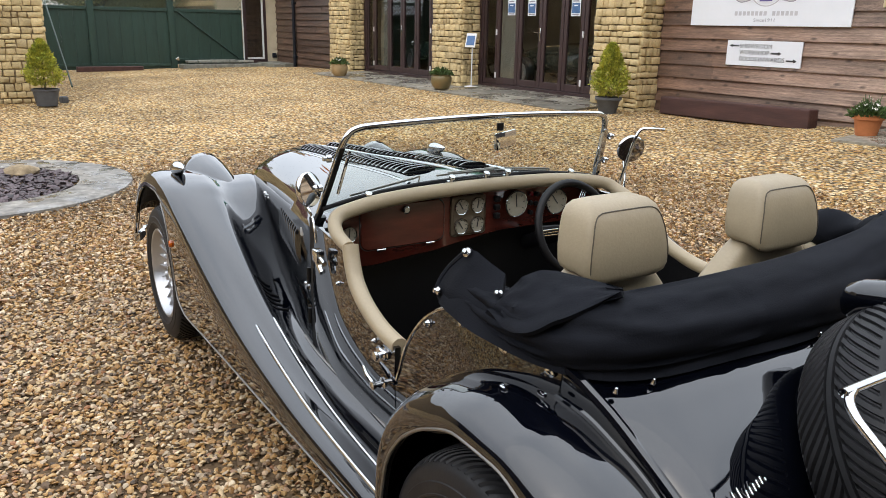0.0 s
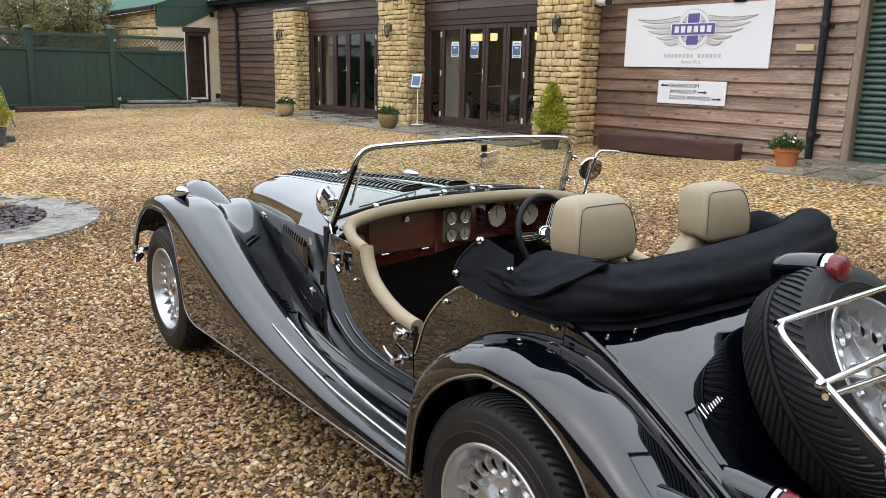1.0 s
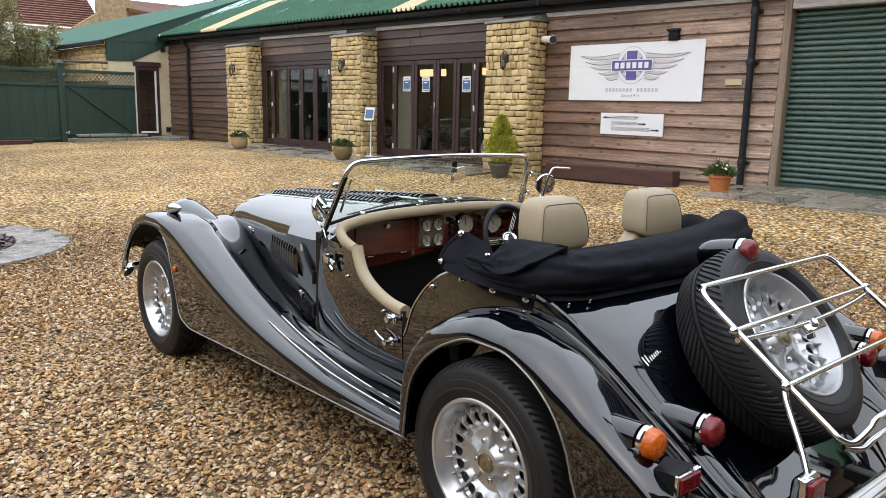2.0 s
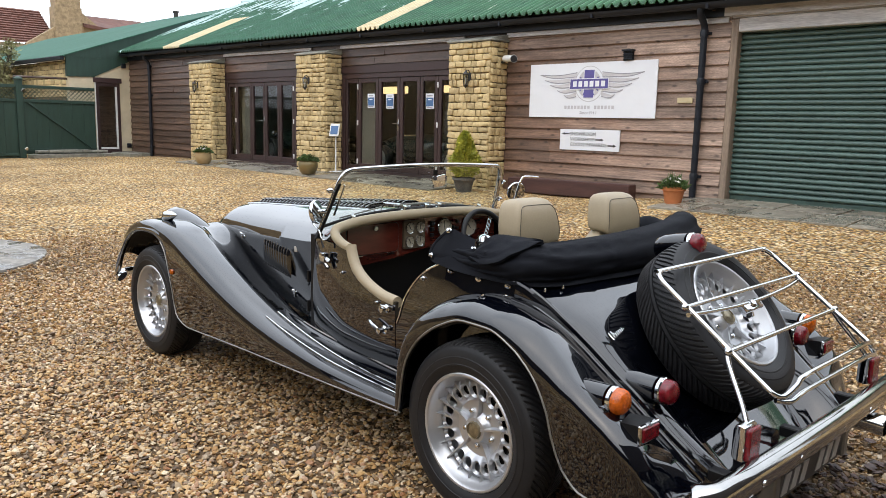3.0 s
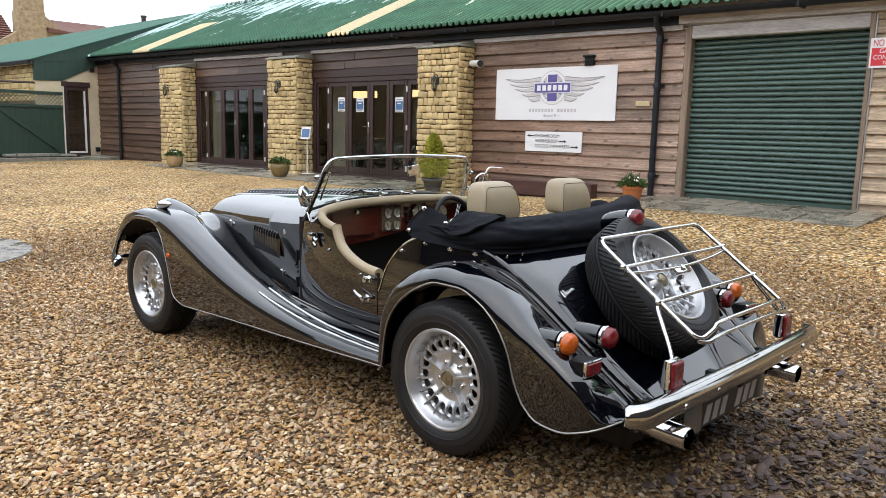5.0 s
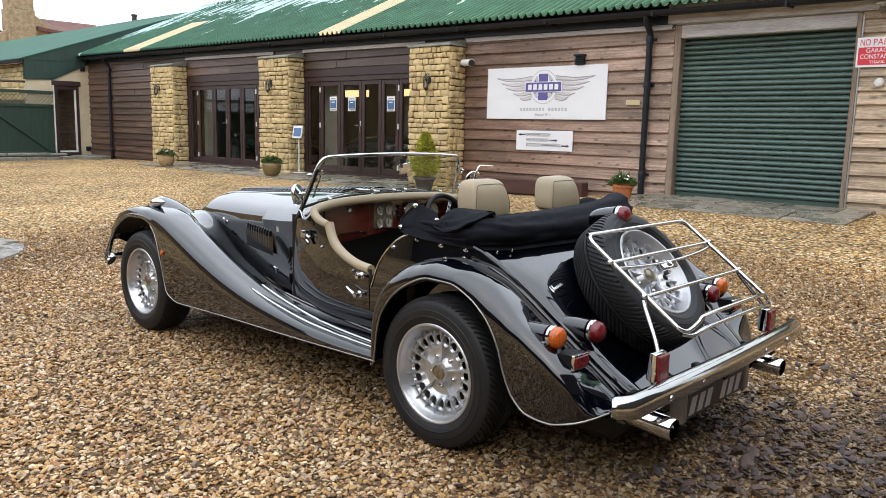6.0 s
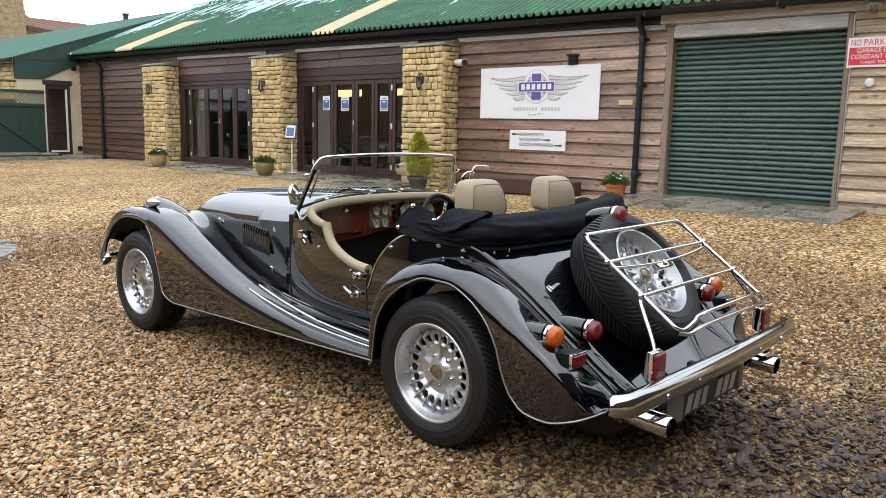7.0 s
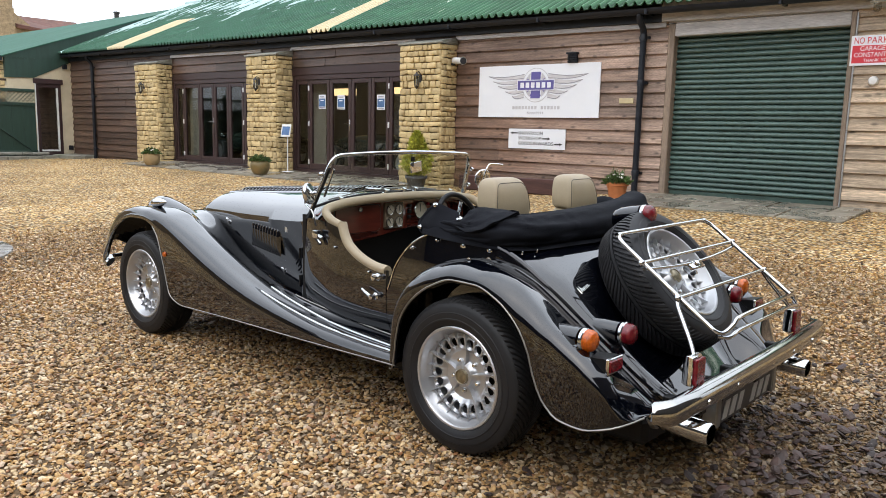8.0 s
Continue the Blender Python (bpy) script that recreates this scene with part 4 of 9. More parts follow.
# showroom behind the glass
bm = bmesh.new()
box(bm, -22.9, -7.5, 0.2, 7.9, 0.18, 0.26)
tagged(part("floor", bm, ROOM_FLOOR), "dark polished showroom floor", "floor", kind="structure")
bm = bmesh.new()
box(bm, -22.9, -7.5, 7.0, 7.1, 0.26, 2.8)
box(bm, -7.6, -7.5, 0.2, 7.0, 0.26, 2.8)
box(bm, -22.9, -22.8, 0.2, 7.0, 0.26, 2.8)
tagged(part("wall_showroom", bm, ROOM_WALL), "pale painted showroom walls", "wall", kind="structure")
bm = bmesh.new()
box(bm, -22.9, -7.5, 0.2, 7.1, 2.8, 2.9)
tagged(part("ceiling", bm, ROOM_WALL), "pale showroom ceiling", "ceiling", kind="structure")
bm = bmesh.new()
box(bm, -7.5, 5.2, 0.25, 0.32, 0.0, 2.9)
tagged(part("wall_inner", bm, BOARD_DARK), "plain dark inner wall", "wall", kind="structure")
for x0, x1 in ((-16.3, -15.2), (-13.7, -12.5), (-12.2, -11.2)):
    s_ob = tagged(new("strip_light"), "warm glowing strip light in the showroom", "strip light", "showroom lights")
    bm = bmesh.new()
    box(bm, x0, x1, 4.6, 4.68, 2.20, 2.40, 0.02)
    part("diffuser", bm, WARM, s_ob)
    for x in (x0 + 0.1, x1 - 0.1):
        bm = bmesh.new()
        tube(bm, [(x, 4.64, 2.39), (x, 4.64, 2.82)], 0.008, 6)
        part("hanger", bm, LANTERN, s_ob)


# grey boarded partition inside, and pale walls beside the fixed lights
PARTITION = material("pale_grey_board", (0.52, 0.53, 0.53), 0.6, vary=0.25, scale=3, stretch=(0.4, 3, 4), rnd=0.12)
bm = bmesh.new()
box(bm, -10.95, -8.5, 1.96, 2.02, 0.26, 2.05)
pw_ = tagged(part("wall_partition", bm, PARTITION), "grey boarded partition inside the showroom", "partition", kind="structure")
me = box_mesh("plank", 2.45, 0.03, 0.19, 0.004)
for i in range(9):
    o = mesh_part("plank", me, PARTITION, pw_)
    o.matrix_basis = pose(-9.725, 1.945, 0.36 + 0.2 * i, 9, 0, 0)
for k, (x0, x1) in enumerate(((-17.20, -16.75), (-12.16, -11.60))):
    bm = bmesh.new()
    box(bm, x0, x1, 0.42, 0.50, 0.26, 2.3)
    tagged(part("wall_return_%d" % (k + 1), bm, ROOM_WALL), "pale wall behind a narrow fixed light", "wall", kind="structure")


def show_car(x, y, turn, mat, label):
    """A small parked car seen dimly through the glass."""
    c = thing("display_car", label, "car", pose(x, y, 0.26, 0, 0, turn), "showroom cars")
    bm = bmesh.new()
    rows_ = []
    for u, w_, z0_, z1_ in ((-1.7, 0.45, 0.35, 0.62), (-1.5, 0.62, 0.28, 0.78), (-0.7, 0.68, 0.25, 0.86), (0.3, 0.66, 0.25, 0.88), (1.2, 0.52, 0.28, 0.84), (1.75, 0.36, 0.32, 0.74), (1.85, 0.28, 0.36, 0.66)):
        rows_.append([(u, w_ * math.cos(a) * 1.0, (z0_ + z1_) / 2 + (z1_ - z0_) / 2 * math.copysign(abs(math.sin(a)) ** 0.6, math.sin(a))) for a in [2 * math.pi * q / 20 for q in range(20)]])
    sheet(bm, rows_, closed=True, cap=True)
    part("body", bm, mat, c, smooth=True, sharp=60)
    for ux in (-1.1, 1.25):
        for sy in (-0.64, 0.64):
            bm = bmesh.new()
            lathe(bm, [(0.18, -0.07), (0.28, -0.08), (0.30, -0.05), (0.30, 0.05), (0.28, 0.08), (0.18, 0.07)], 28, pose(ux, sy, 0.30, 90, 0, 0))
            wh = part("wheel", bm, TYRE_FAR, c, smooth=True)
            bm = bmesh.new()
            lathe(bm, [(0.19, -0.074), (0.185, 0.0), (0.185, 0.074), (0.05, 0.03), (0.0, 0.03), (0.0, -0.03), (0.05, -0.03), (0.19, -0.074)], 24, pose(ux, sy, 0.30, 90, 0, 0))
            part("rim", bm, FOIL, wh, "silver rim", smooth=True)
    for sy in (-0.42, 0.42):
        bm = bmesh.new()
        lathe(bm, [(0.0, -0.12), (0.09, -0.06), (0.105, 0.0), (0.10, 0.02), (0.0, 0.04)], 20, pose(1.75, sy, 0.72, 0, 90, 0))
        part("headlamp", bm, CHROME, c, "round chrome headlamp", smooth=True)


TYRE_FAR = material("far_tyre", (0.02, 0.02, 0.021), 0.6, vary=0.2, scale=10)
SHOW_DARK = material("dark_green_coachwork", (0.012, 0.022, 0.018), 0.12, vary=0.2, scale=4)
SHOW_PALE = material("pale_coachwork", (0.30, 0.31, 0.32), 0.15, vary=0.15, scale=4)
show_car(-10.2, 1.12, 176, SHOW_DARK, "dark green open car parked inside the showroom")
show_car(-15.2, 1.35, 168, SHOW_DARK, "dark green open car standing behind the folding doors")
show_car(-12.6, 4.2, 20, SHOW_PALE, "pale grey open car deep inside the showroom")


# roller shutter
RD0, RD1, RDZ0, RDZ1 = -3.26, -0.90, 0.40, 2.705
sh = tagged(new("door_3"), "closed dark green metal roller shutter door", "roller door", kind="structure")
me = bpy.data.meshes.new("slat")
bm = bmesh.new()
SL = 0.0745
rows = []
for x in (RD0, RD1):
    rows.append([(x, 0.014, -0.001), (x, 0.004, 0.003), (x, -0.016, SL * 0.10), (x, -0.027, SL * 0.24), (x, -0.030, SL * 0.42), (x, -0.024, SL * 0.64), (x, -0.010, SL * 0.82), (x, 0.006, SL * 0.90), (x, 0.014, SL * 0.985), (x, 0.018, SL * 0.5)])
sheet(bm, rows, closed=True, cap=True)
bmesh.ops.recalc_face_normals(bm, faces=bm.faces)
bm.to_mesh(me)
bm.free()
me.shade_smooth()
me.set_sharp_from_angle(angle=radians(50))
for i in range(int((RDZ1 - RDZ0 - 0.05) / SL) + 1):
    ob = mesh_part("slat", me, SHUTTER, sh)
    ob.matrix_basis = pose(0, 0.10, RDZ0 + 0.05 + SL * i)
bm = bmesh.new()
box(bm, RD0, RD1, 0.10, 0.145, RDZ0 - 0.02, RDZ0 + 0.05, 0.008)
part("bottom_rail", bm, SHUTTER, sh)
for a, b, c, dd in ((RD0 - 0.10, RD0, 0.34, 2.88), (RD1, RD1 + 0.06, 0.34, 2.88)):
    bm = bmesh.new()
    box(bm, a, b, -0.05, 0.20, c, dd, 0.008)
    tagged(part("trim_jamb", bm, JAMB), "brown timber door jamb", "door frame", kind="structure")
bm = bmesh.new()
box(bm, RD0 - 0.001, RD1 + 0.001, -0.045, 0.20, RDZ1, 2.885, 0.008)
tagged(part("trim_head", bm, TIMBER_GREY), "weathered timber door head", "door frame", kind="structure")
bm = bmesh.new()
box(bm, -3.45, -0.80, -0.03, 0.12, 2.89, 3.0, 0.006)
tagged(part("trim_header", bm, TIMBER_GREY), "grey timber header board", "door frame", kind="structure")
bm = bmesh.new()
box(bm, RD1 + 0.064, RD1 + 0.084, -0.052, -0.03, 0.3, 2.86, 0.003)
tagged(part("trim_edge", bm, FOIL), "grey metal corner edging", "trim", kind="structure")


# slabs in front of the doors
def slabs(name, x0, x1, y0, y1, zf, nx, ny, seed, label):
    rng = random.Random(seed)
    bm = bmesh.new()
    sheet(bm, [[(x, y0 + 0.02, zf(x, y0) - 0.03), (x, y1, zf(x, y1) - 0.03), (x, y1, -0.2), (x, y0 + 0.02, -0.2)] for x in (x0 + 0.02, x1 - 0.02)], closed=True, cap=True)
    ob = tagged(part(name, bm, SOIL), label, "paving", kind="structure")
    for j in range(ny):
        ya, yb = y0 + (y1 - y0) * j / ny, y0 + (y1 - y0) * (j + 1) / ny
        cuts = [x0] + [x0 + (x1 - x0) * (i + rng.uniform(-0.18, 0.18) + (0.3 if j % 2 else 0)) / nx for i in range(1, nx)] + [x1]
        for a, b in zip(cuts, cuts[1:]):
            bm = bmesh.new()
            box(bm, a + 0.011, b - 0.011, ya + 0.011, yb - 0.011, -0.02, 0.022, 0.005)
            for v in bm.verts:
                v.co.z += zf(v.co.x, v.co.y) - 0.022
            s_ = part("slab", bm, PAVING, ob)
            s_.matrix_basis = pose(0, 0, rng.uniform(-0.003, 0.005), rng.uniform(-0.25, 0.25), 0, 0)
    return ob


slabs("pavement_1", -17.6, -8.0, -1.35, -0.02, lambda x, y: rise(x, y) + 0.022 + 0.025 * (y + 1.35) / 1.3, 11, 2, 5, "grey slate slabs in front of glazed doors")
slabs("pavement_2", -3.75, -0.45, -1.35, -0.02, lambda x, y: rise(x, y) + 0.022 + 0.015 * (y + 1.35) / 1.3, 5, 2, 7, "grey slate slabs before the roller door")


# ---- side wing beyond the gate ----
WX = -23.3
bm = bmesh.new()
sheet(bm, [[(x, -0.36, 0.05), (x, 0.03, 0.05), (x, 0.03, 3.1), (x, -0.36, 2.98)] for x in (WX - 0.2, WX)], closed=True, cap=True)
sheet(bm, [[(x, -1.12, 2.52), (x, -0.362, 2.52), (x, -0.362, 2.97), (x, -1.12, 2.72)] for x in (WX - 0.2, WX)], closed=True, cap=True)
sheet(bm, [[(x, -1.9, 0.0), (x, -1.122, 0.0), (x, -1.122, 2.72), (x, -1.9, 2.5)] for x in (WX - 0.2, WX)], closed=True, cap=True)
tagged(part("wall_wing", bm, CREAM), "cream rendered wall beside a brown door", "wall", kind="structure")
bm = bmesh.new()
sheet(bm, [[(x, -1.95, 2.50), (x, -1.15, 2.53), (x, -0.12, 3.02), (x, 0.06, 3.12), (x, 0.06, 3.28), (x, -1.95, 3.14)] for x in (WX - 0.1, WX + 0.03)], closed=True, cap=True)
tagged(part("trim_cheek", bm, GREEN_PAINT), "dark green sheeted panel under the eaves", "cladding", kind="structure")
wd = tagged(new("door_4"), "dark brown half-glazed door with white frame", "door", kind="structure")
bm = bmesh.new()
for q in ((-1.12, -1.02, 0.17, 2.36), (-0.46, -0.365, 0.17, 2.36), (-1.02, -0.46, 2.26, 2.36), (-1.02, -0.46, 0.17, 0.30)):
    box(bm, WX - 0.08, WX + 0.02, q[0], q[1], q[2], q[3], 0.006)
part("door_frame", bm, JOINERY, wd)
bm = bmesh.new()
box(bm, WX - 0.1, WX + 0.05, -1.18, -0.31, 2.37, 2.52, 0.006)
part("lintel", bm, JOINERY, wd)
bm = bmesh.new()
for q in ((-0.50, -0.462, 0.31, 2.25), (-1.018, -0.52, 0.31, 0.36)):
    box(bm, WX - 0.05, WX + 0.03, q[0], q[1], q[2], q[3], 0.004)
part("inner_frame", bm, WHITE_PLASTIC, wd, "white inner frame")
bm = bmesh.new()
box(bm, WX + 0.02, WX + 0.06, -1.150, -1.125, 0.2, 2.36, 0.004)
part("edge_strip", bm, WHITE_PLASTIC, wd, "white edge strip")
bm = bmesh.new()
box(bm, WX - 0.05, WX - 0.044, -1.02, -0.50, 0.30, 2.26)
part("pane", bm, PANE, wd)
bm = bmesh.new()
box(bm, WX - 0.6, WX - 0.55, -1.3, -0.2, 0.1, 2.5)
part("inner_panel", bm, BOARD_DARK, wd)
bm = bmesh.new()
box(bm, WX - 0.05, WX + 0.35, -1.25, 0.0, 0.05, 0.17, 0.01)
tagged(part("trim_step", bm, BOARD_DARK), "dark timber doorstep", "step", kind="structure")
for y, z in ((-0.22, 2.92), (-0.14, 0.42)):
    bm = bmesh.new()
    box(bm, WX, WX + 0.06, y - 0.07, y + 0.07, z - 0.07, z + 0.07, 0.01)
    box(bm, WX + 0.06, WX + 0.075, y - 0.05, y + 0.05, z - 0.05, z + 0.05, 0.005)
    tagged(part("wall_box", bm, GUTTER), "small black box on cream wall", "junction box")

# wing walls and roof
bm = bmesh.new()
box(bm, -42.0, WX - 0.2, -1.85, -1.6, -0.2, 3.0)
wing = tagged(part("wall_wing_front", bm, MORTAR), "long limestone rubble wall under a green roof", "wall", kind="structure")
stone_face(wing, (-30.0, -1.85, 0), (1, 0, 0), (0, -1, 0), 6.5, 1.9, 2.98, 77, STONE, 1.5)


def wing_z(y):
    return 3.12 + (5.30 - 3.12) * (y + 2.05) / (4.1 + 2.05)


bm = bmesh.new()
rows = []
for i in range(101):
    x = -43.0 + (WX + 0.06 + 43.0) * i / 100
    rows.append([(x, -2.05 + 6.15 * k / 6, wing_z(-2.05 + 6.15 * k / 6)) for k in range(7)])
sheet(bm, rows)
thicken(bm, 0.03)
tagged(part("roof_wing", bm, ROOF_WING, smooth=True), "plain green sheet roof of the side wing", "roof", kind="structure")
bm = bmesh.new()
sheet(bm, [[(x, -2.0, 3.08), (x, -0.4, 3.12), (x, 4.1, 5.25), (x, 4.1, wing_z(4.1) - 0.03), (x, -2.0, wing_z(-2.0) - 0.03)] for x in (WX - 0.08, WX + 0.04)], closed=True, cap=True)
tagged(part("trim_verge", bm, GREEN_PAINT), "dark green cladding between two roof levels", "cladding", kind="structure")
bm = bmesh.new()
box(bm, -43.0, WX + 0.02, -2.12, -2.0, 2.98, 3.10, 0.01)
tagged(part("gutter_wing", bm, GUTTER), "black gutter of the side wing", "gutter", kind="structure")


# ---- green gate and fence ----
def lattice(bm, x, y0, y1, z0, z1, step=0.12):
    n = int((y1 - y0) / step)
    hgt = z1 - z0
    for i in range(-3, n + 1):
        for s in (1, -1):
            a = y0 + i * step if s == 1 else y0 + i * step + hgt
            p, q = [a, z0], [a + s * hgt, z1]
            lo, hi = (p, q) if p[0] < q[0] else (q, p)
            if hi[0] <= y0 or lo[0] >= y1:
                continue
            def cut(u):
                k = (u - lo[0]) / (hi[0] - lo[0])
                return [u, lo[1] + k * (hi[1] - lo[1])]
            lo2 = cut(y0) if lo[0] < y0 else lo
            hi2 = cut(y1) if hi[0] > y1 else hi
            tube(bm, [(x + 0.006 * s, lo2[0], lo2[1]), (x + 0.006 * s, hi2[0], hi2[1])], 0.012, 4)


def fence_panel(name, y0, y1, z0, brace, label, top=2.14, mid=1.70):
    ob = thing(name, label, "gate" if "gate" in name else "fence panel", group="green fence")
    x = WX
    n = round((y1 - y0) / 0.34)
    w = (y1 - y0) / n
    me = box_mesh("plank", 0.025, w - 0.003, mid - z0, 0.002)
    for i in range(n):
        o = mesh_part("plank", me, GREEN_PAINT, ob)
        o.matrix_basis = pose(x, y0 + w * (i + 0.5), (z0 + mid) / 2)
    for z in (mid + 0.03, top, z0 + 0.12):
        bm = bmesh.new()
        box(bm, x - 0.02, x + 0.045, y0, y1, z - 0.045, z + 0.045, 0.006)
        part("rail", bm, GREEN_PAINT, ob)
    bm = bmesh.new()
    lattice(bm, x, y0, y1, mid + 0.07, top - 0.04)
    part("lattice", bm, GREEN_PAINT, ob)
    if brace:
        bm = bmesh.new()
        a, b = Vector((x + 0.03, y0 + 0.15, mid - 0.02)), Vector((x + 0.03, y1 - 0.1, z0 + 0.14))
        tube(bm, [a, b], 0.042, 4)
        part("brace", bm, GREEN_PAINT, ob)
    return ob


fence_panel("gate", -3.22, -1.16, 0.18, True, "dark green boarded gate with lattice top")
fence_panel("fence_panel", -5.42, -3.40, 0.04, False, "dark green boarded fence with lattice top")
fence_panel("fence_panel", -7.75, -5.60, 0.04, False, "dark green boarded fence with lattice top")
for y, h in ((-3.31, 2.43), (-5.51, 2.36)):
    ob = thing("gate_post", "dark green timber gate post with rounded cap", "gate post", group="gate posts")
    bm = bmesh.new()
    box(bm, WX - 0.09, WX + 0.09, y - 0.09, y + 0.09, 0.0, h - 0.1, 0.01)
    part("post", bm, GREEN_PAINT, ob)
    bm = bmesh.new()
    lathe(bm, [(0.0, 0.0), (0.13, 0.0), (0.13, 0.03), (0.09, 0.07), (0.0, 0.1)], 16, pose(WX, y, h - 0.1))
    part("cap", bm, GREEN_PAINT, ob, smooth=True)
for z in (2.02, 0.33):
    bm = bmesh.new()
    box(bm, WX + 0.05, WX + 0.075, -3.30, -3.16, z - 0.05, z + 0.05, 0.006)
    bmesh.ops.create_uvsphere(bm, u_segments=8, v_segments=6, radius=0.03, matrix=pose(WX + 0.09, -3.25, z))
    tagged(part("gate_latch", bm, CHROME), "bright metal gate latch", "latch")
bm = bmesh.new()
tube(bm, [(WX - 0.1, -3.4, 2.42), (WX - 0.15, -1.3, 2.44)], 0.035, 6)
tagged(part("overhead_bar", bm, BOARD_DARK), "dark timber bar above the gate", "timber bar")
# stone steps before the gate
st = thing("stone_step", "low dry-stone steps before the green gate", "stone step")
rng = random.Random(9)
for j, (yy0, yy1, xx0, xx1, zz) in enumerate(((-3.2, -0.9, WX + 0.1, WX + 0.66, 0.19), (-3.0, -1.0, WX + 0.1, WX + 0.42, 0.30), (-0.75, -0.1, WX + 0.1, WX + 1.6, 0.23))):
    y = yy0
    while y < yy1:
        w = rng.uniform(0.25, 0.6)
        bm = bmesh.new()
        box(bm, xx0, xx1 + rng.uniform(-0.05, 0.05), y, min(y + w, yy1 + 0.1) - 0.012, -0.05 if j != 1 else zz - 0.08, zz + rng.uniform(-0.01, 0.01), 0.012)
        part("stone", bm, SLAB, st)
        y += w
bm = bmesh.new()
box(bm, WX + 0.1, WX + 0.32, -6.1, -4.35, -0.02, 0.16, 0.015, m=pose(0.4, 0, 0))
tagged(part("timber_sleeper", bm, SLEEPER), "long dark brown timber sleeper on gravel", "timber sleeper")
bm = bmesh.new()
tube(bm, [(WX + 1.0, -6.75, 1.9), (-17.4, -7.0, 0.03)], 0.018, 6)
tagged(part("gate_prop", bm, GREEN_PAINT), "thin dark pole leaning on the green fence", "pole")

# limestone corner at the edge of the yard
bm = bmesh.new()
box(bm, -22.0, -14.32, -21.0, -7.80, -0.1, 3.4)
gp = tagged(part("wall_corner", bm, STONE_OLD), "yellow limestone rubble wall of a building corner", "wall", kind="structure")
stone_face(gp, (-14.30, -9.2, 0), (0, 1, 0), (1, 0, 0), 1.42, 0.0, 2.6, 31, STONE, 1.0)
stone_face(gp, (-14.30, -7.78, 0), (-1, 0, 0), (0, 1, 0), 0.9, 0.0, 2.6, 32, STONE, 1.0)

# plain dark boarded building that closes the yard behind the walk
bm = bmesh.new()
box(bm, -34.0, 11.0, -21.3, -21.0, -0.2, 4.4)
ow = tagged(part("wall_opposite", bm, BOARD_FAR), "plain dark boarded wall across the yard", "wall", kind="structure")
me = box_mesh("plank", 45.0, 0.03, 0.24, 0.0)
for i in range(18):
    o = mesh_part("plank", me, BOARD_FAR, ow)
    o.matrix_basis = pose(-11.5, -20.985, 0.1 + 0.245 * i, 6, 0, 0)
bm = bmesh.new()
sheet(bm, [[(x, -20.6, 4.3), (x, -25.0, 6.6), (x, -25.0, 6.4), (x, -20.6, 4.2)] for x in (-34.0, 11.0)], closed=True, cap=True)
tagged(part("roof_opposite", bm, BOARD_FAR), "plain dark roof across the yard", "roof", kind="structure")
# tall unseen wall, added to keep bright sky out of the tail's reflections
bm = bmesh.new()
box(bm, 11.0, 11.3, -21.0, 8.0, -0.2, 12.0)
tagged(part("wall_east", bm, BOARD_FAR), "unseen plain dark wall added to darken the car's reflections", "wall", kind="structure")


# ---- the roadster ----
PAINT = material("black_car_paint", (0.0012, 0.0016, 0.0034), 0.03, coat=0.85, spec=0.5)
BLACK_TRIM = material("black_trim", (0.0035, 0.0035, 0.0042), 0.5, vary=0.3, scale=12, bump=0.0006, bump_scale=120, spec=0.3)
CARPET = material("dark_carpet", (0.010, 0.0085, 0.007), 0.95, vary=0.3, scale=20, bump=0.002, bump_scale=250, spec=0.1)
LEATHER = material("cream_leather", (0.345, 0.280, 0.182), 0.46, vary=0.12, scale=6, bump=0.0006, bump_scale=160, fine=0.04)
PIPING = material("brown_piping", (0.085, 0.068, 0.045), 0.5)
CANVAS = material("black_canvas", (0.0066, 0.0076, 0.0112), 0.8, vary=0.35, scale=5, bump=0.0008, bump_scale=260, spec=0.12)
CHROME_BUMPER = material("worn_chrome", (0.46, 0.455, 0.44), 0.09, metal=1.0, vary=0.12, scale=9)
SILVER = material("silver_wheel", (0.52, 0.53, 0.55), 0.30, metal=0.75, vary=0.12, scale=10)
CAP_BRONZE = material("bronze_cap", (0.36, 0.31, 0.21), 0.3, metal=0.8, vary=0.4, scale=60, bump=0.0006, bump_scale=180)
DRUM = material("dark_brake", (0.02, 0.019, 0.018), 0.6, vary=0.5, scale=12)
WALNUT = material("mahogany_veneer", (0.115, 0.022, 0.014), 0.16, vary=0.45, scale=5, stretch=(1, 5, 5), coat=0.6)
LENS_RED = material("red_lens", (0.20, 0.004, 0.012), 0.16, coat=0.3, vary=0.6, scale=70, bump=0.003, bump_scale=170)
LENS_AMBER = material("amber_lens", (0.68, 0.13, 0.006), 0.16, coat=0.3, vary=0.6, scale=70, bump=0.003, bump_scale=170)
DIAL = material("dial_face", (0.34, 0.31, 0.24), 0.4, vary=0.2, scale=30)
MIRROR = material("mirror_glass", (0.80, 0.82, 0.83), 0.02, metal=1.0)
SCREEN = glass_material("windscreen_glass", (0.93, 0.95, 0.93), 0.0, 0.97)
PLATE_BLACK = material("plate_black", (0.012, 0.012, 0.014), 0.35)
PLATE_SILVER = material("plate_silver", (0.55, 0.55, 0.55), 0.4, metal=0.6)
GAUGE_PANEL = material("bronze_panel", (0.15, 0.115, 0.075), 0.4, metal=0.3, vary=0.2, scale=20)
ALLOY_DULL = material("dull_metal", (0.30, 0.29, 0.27), 0.4, metal=0.9, vary=0.3, scale=14)


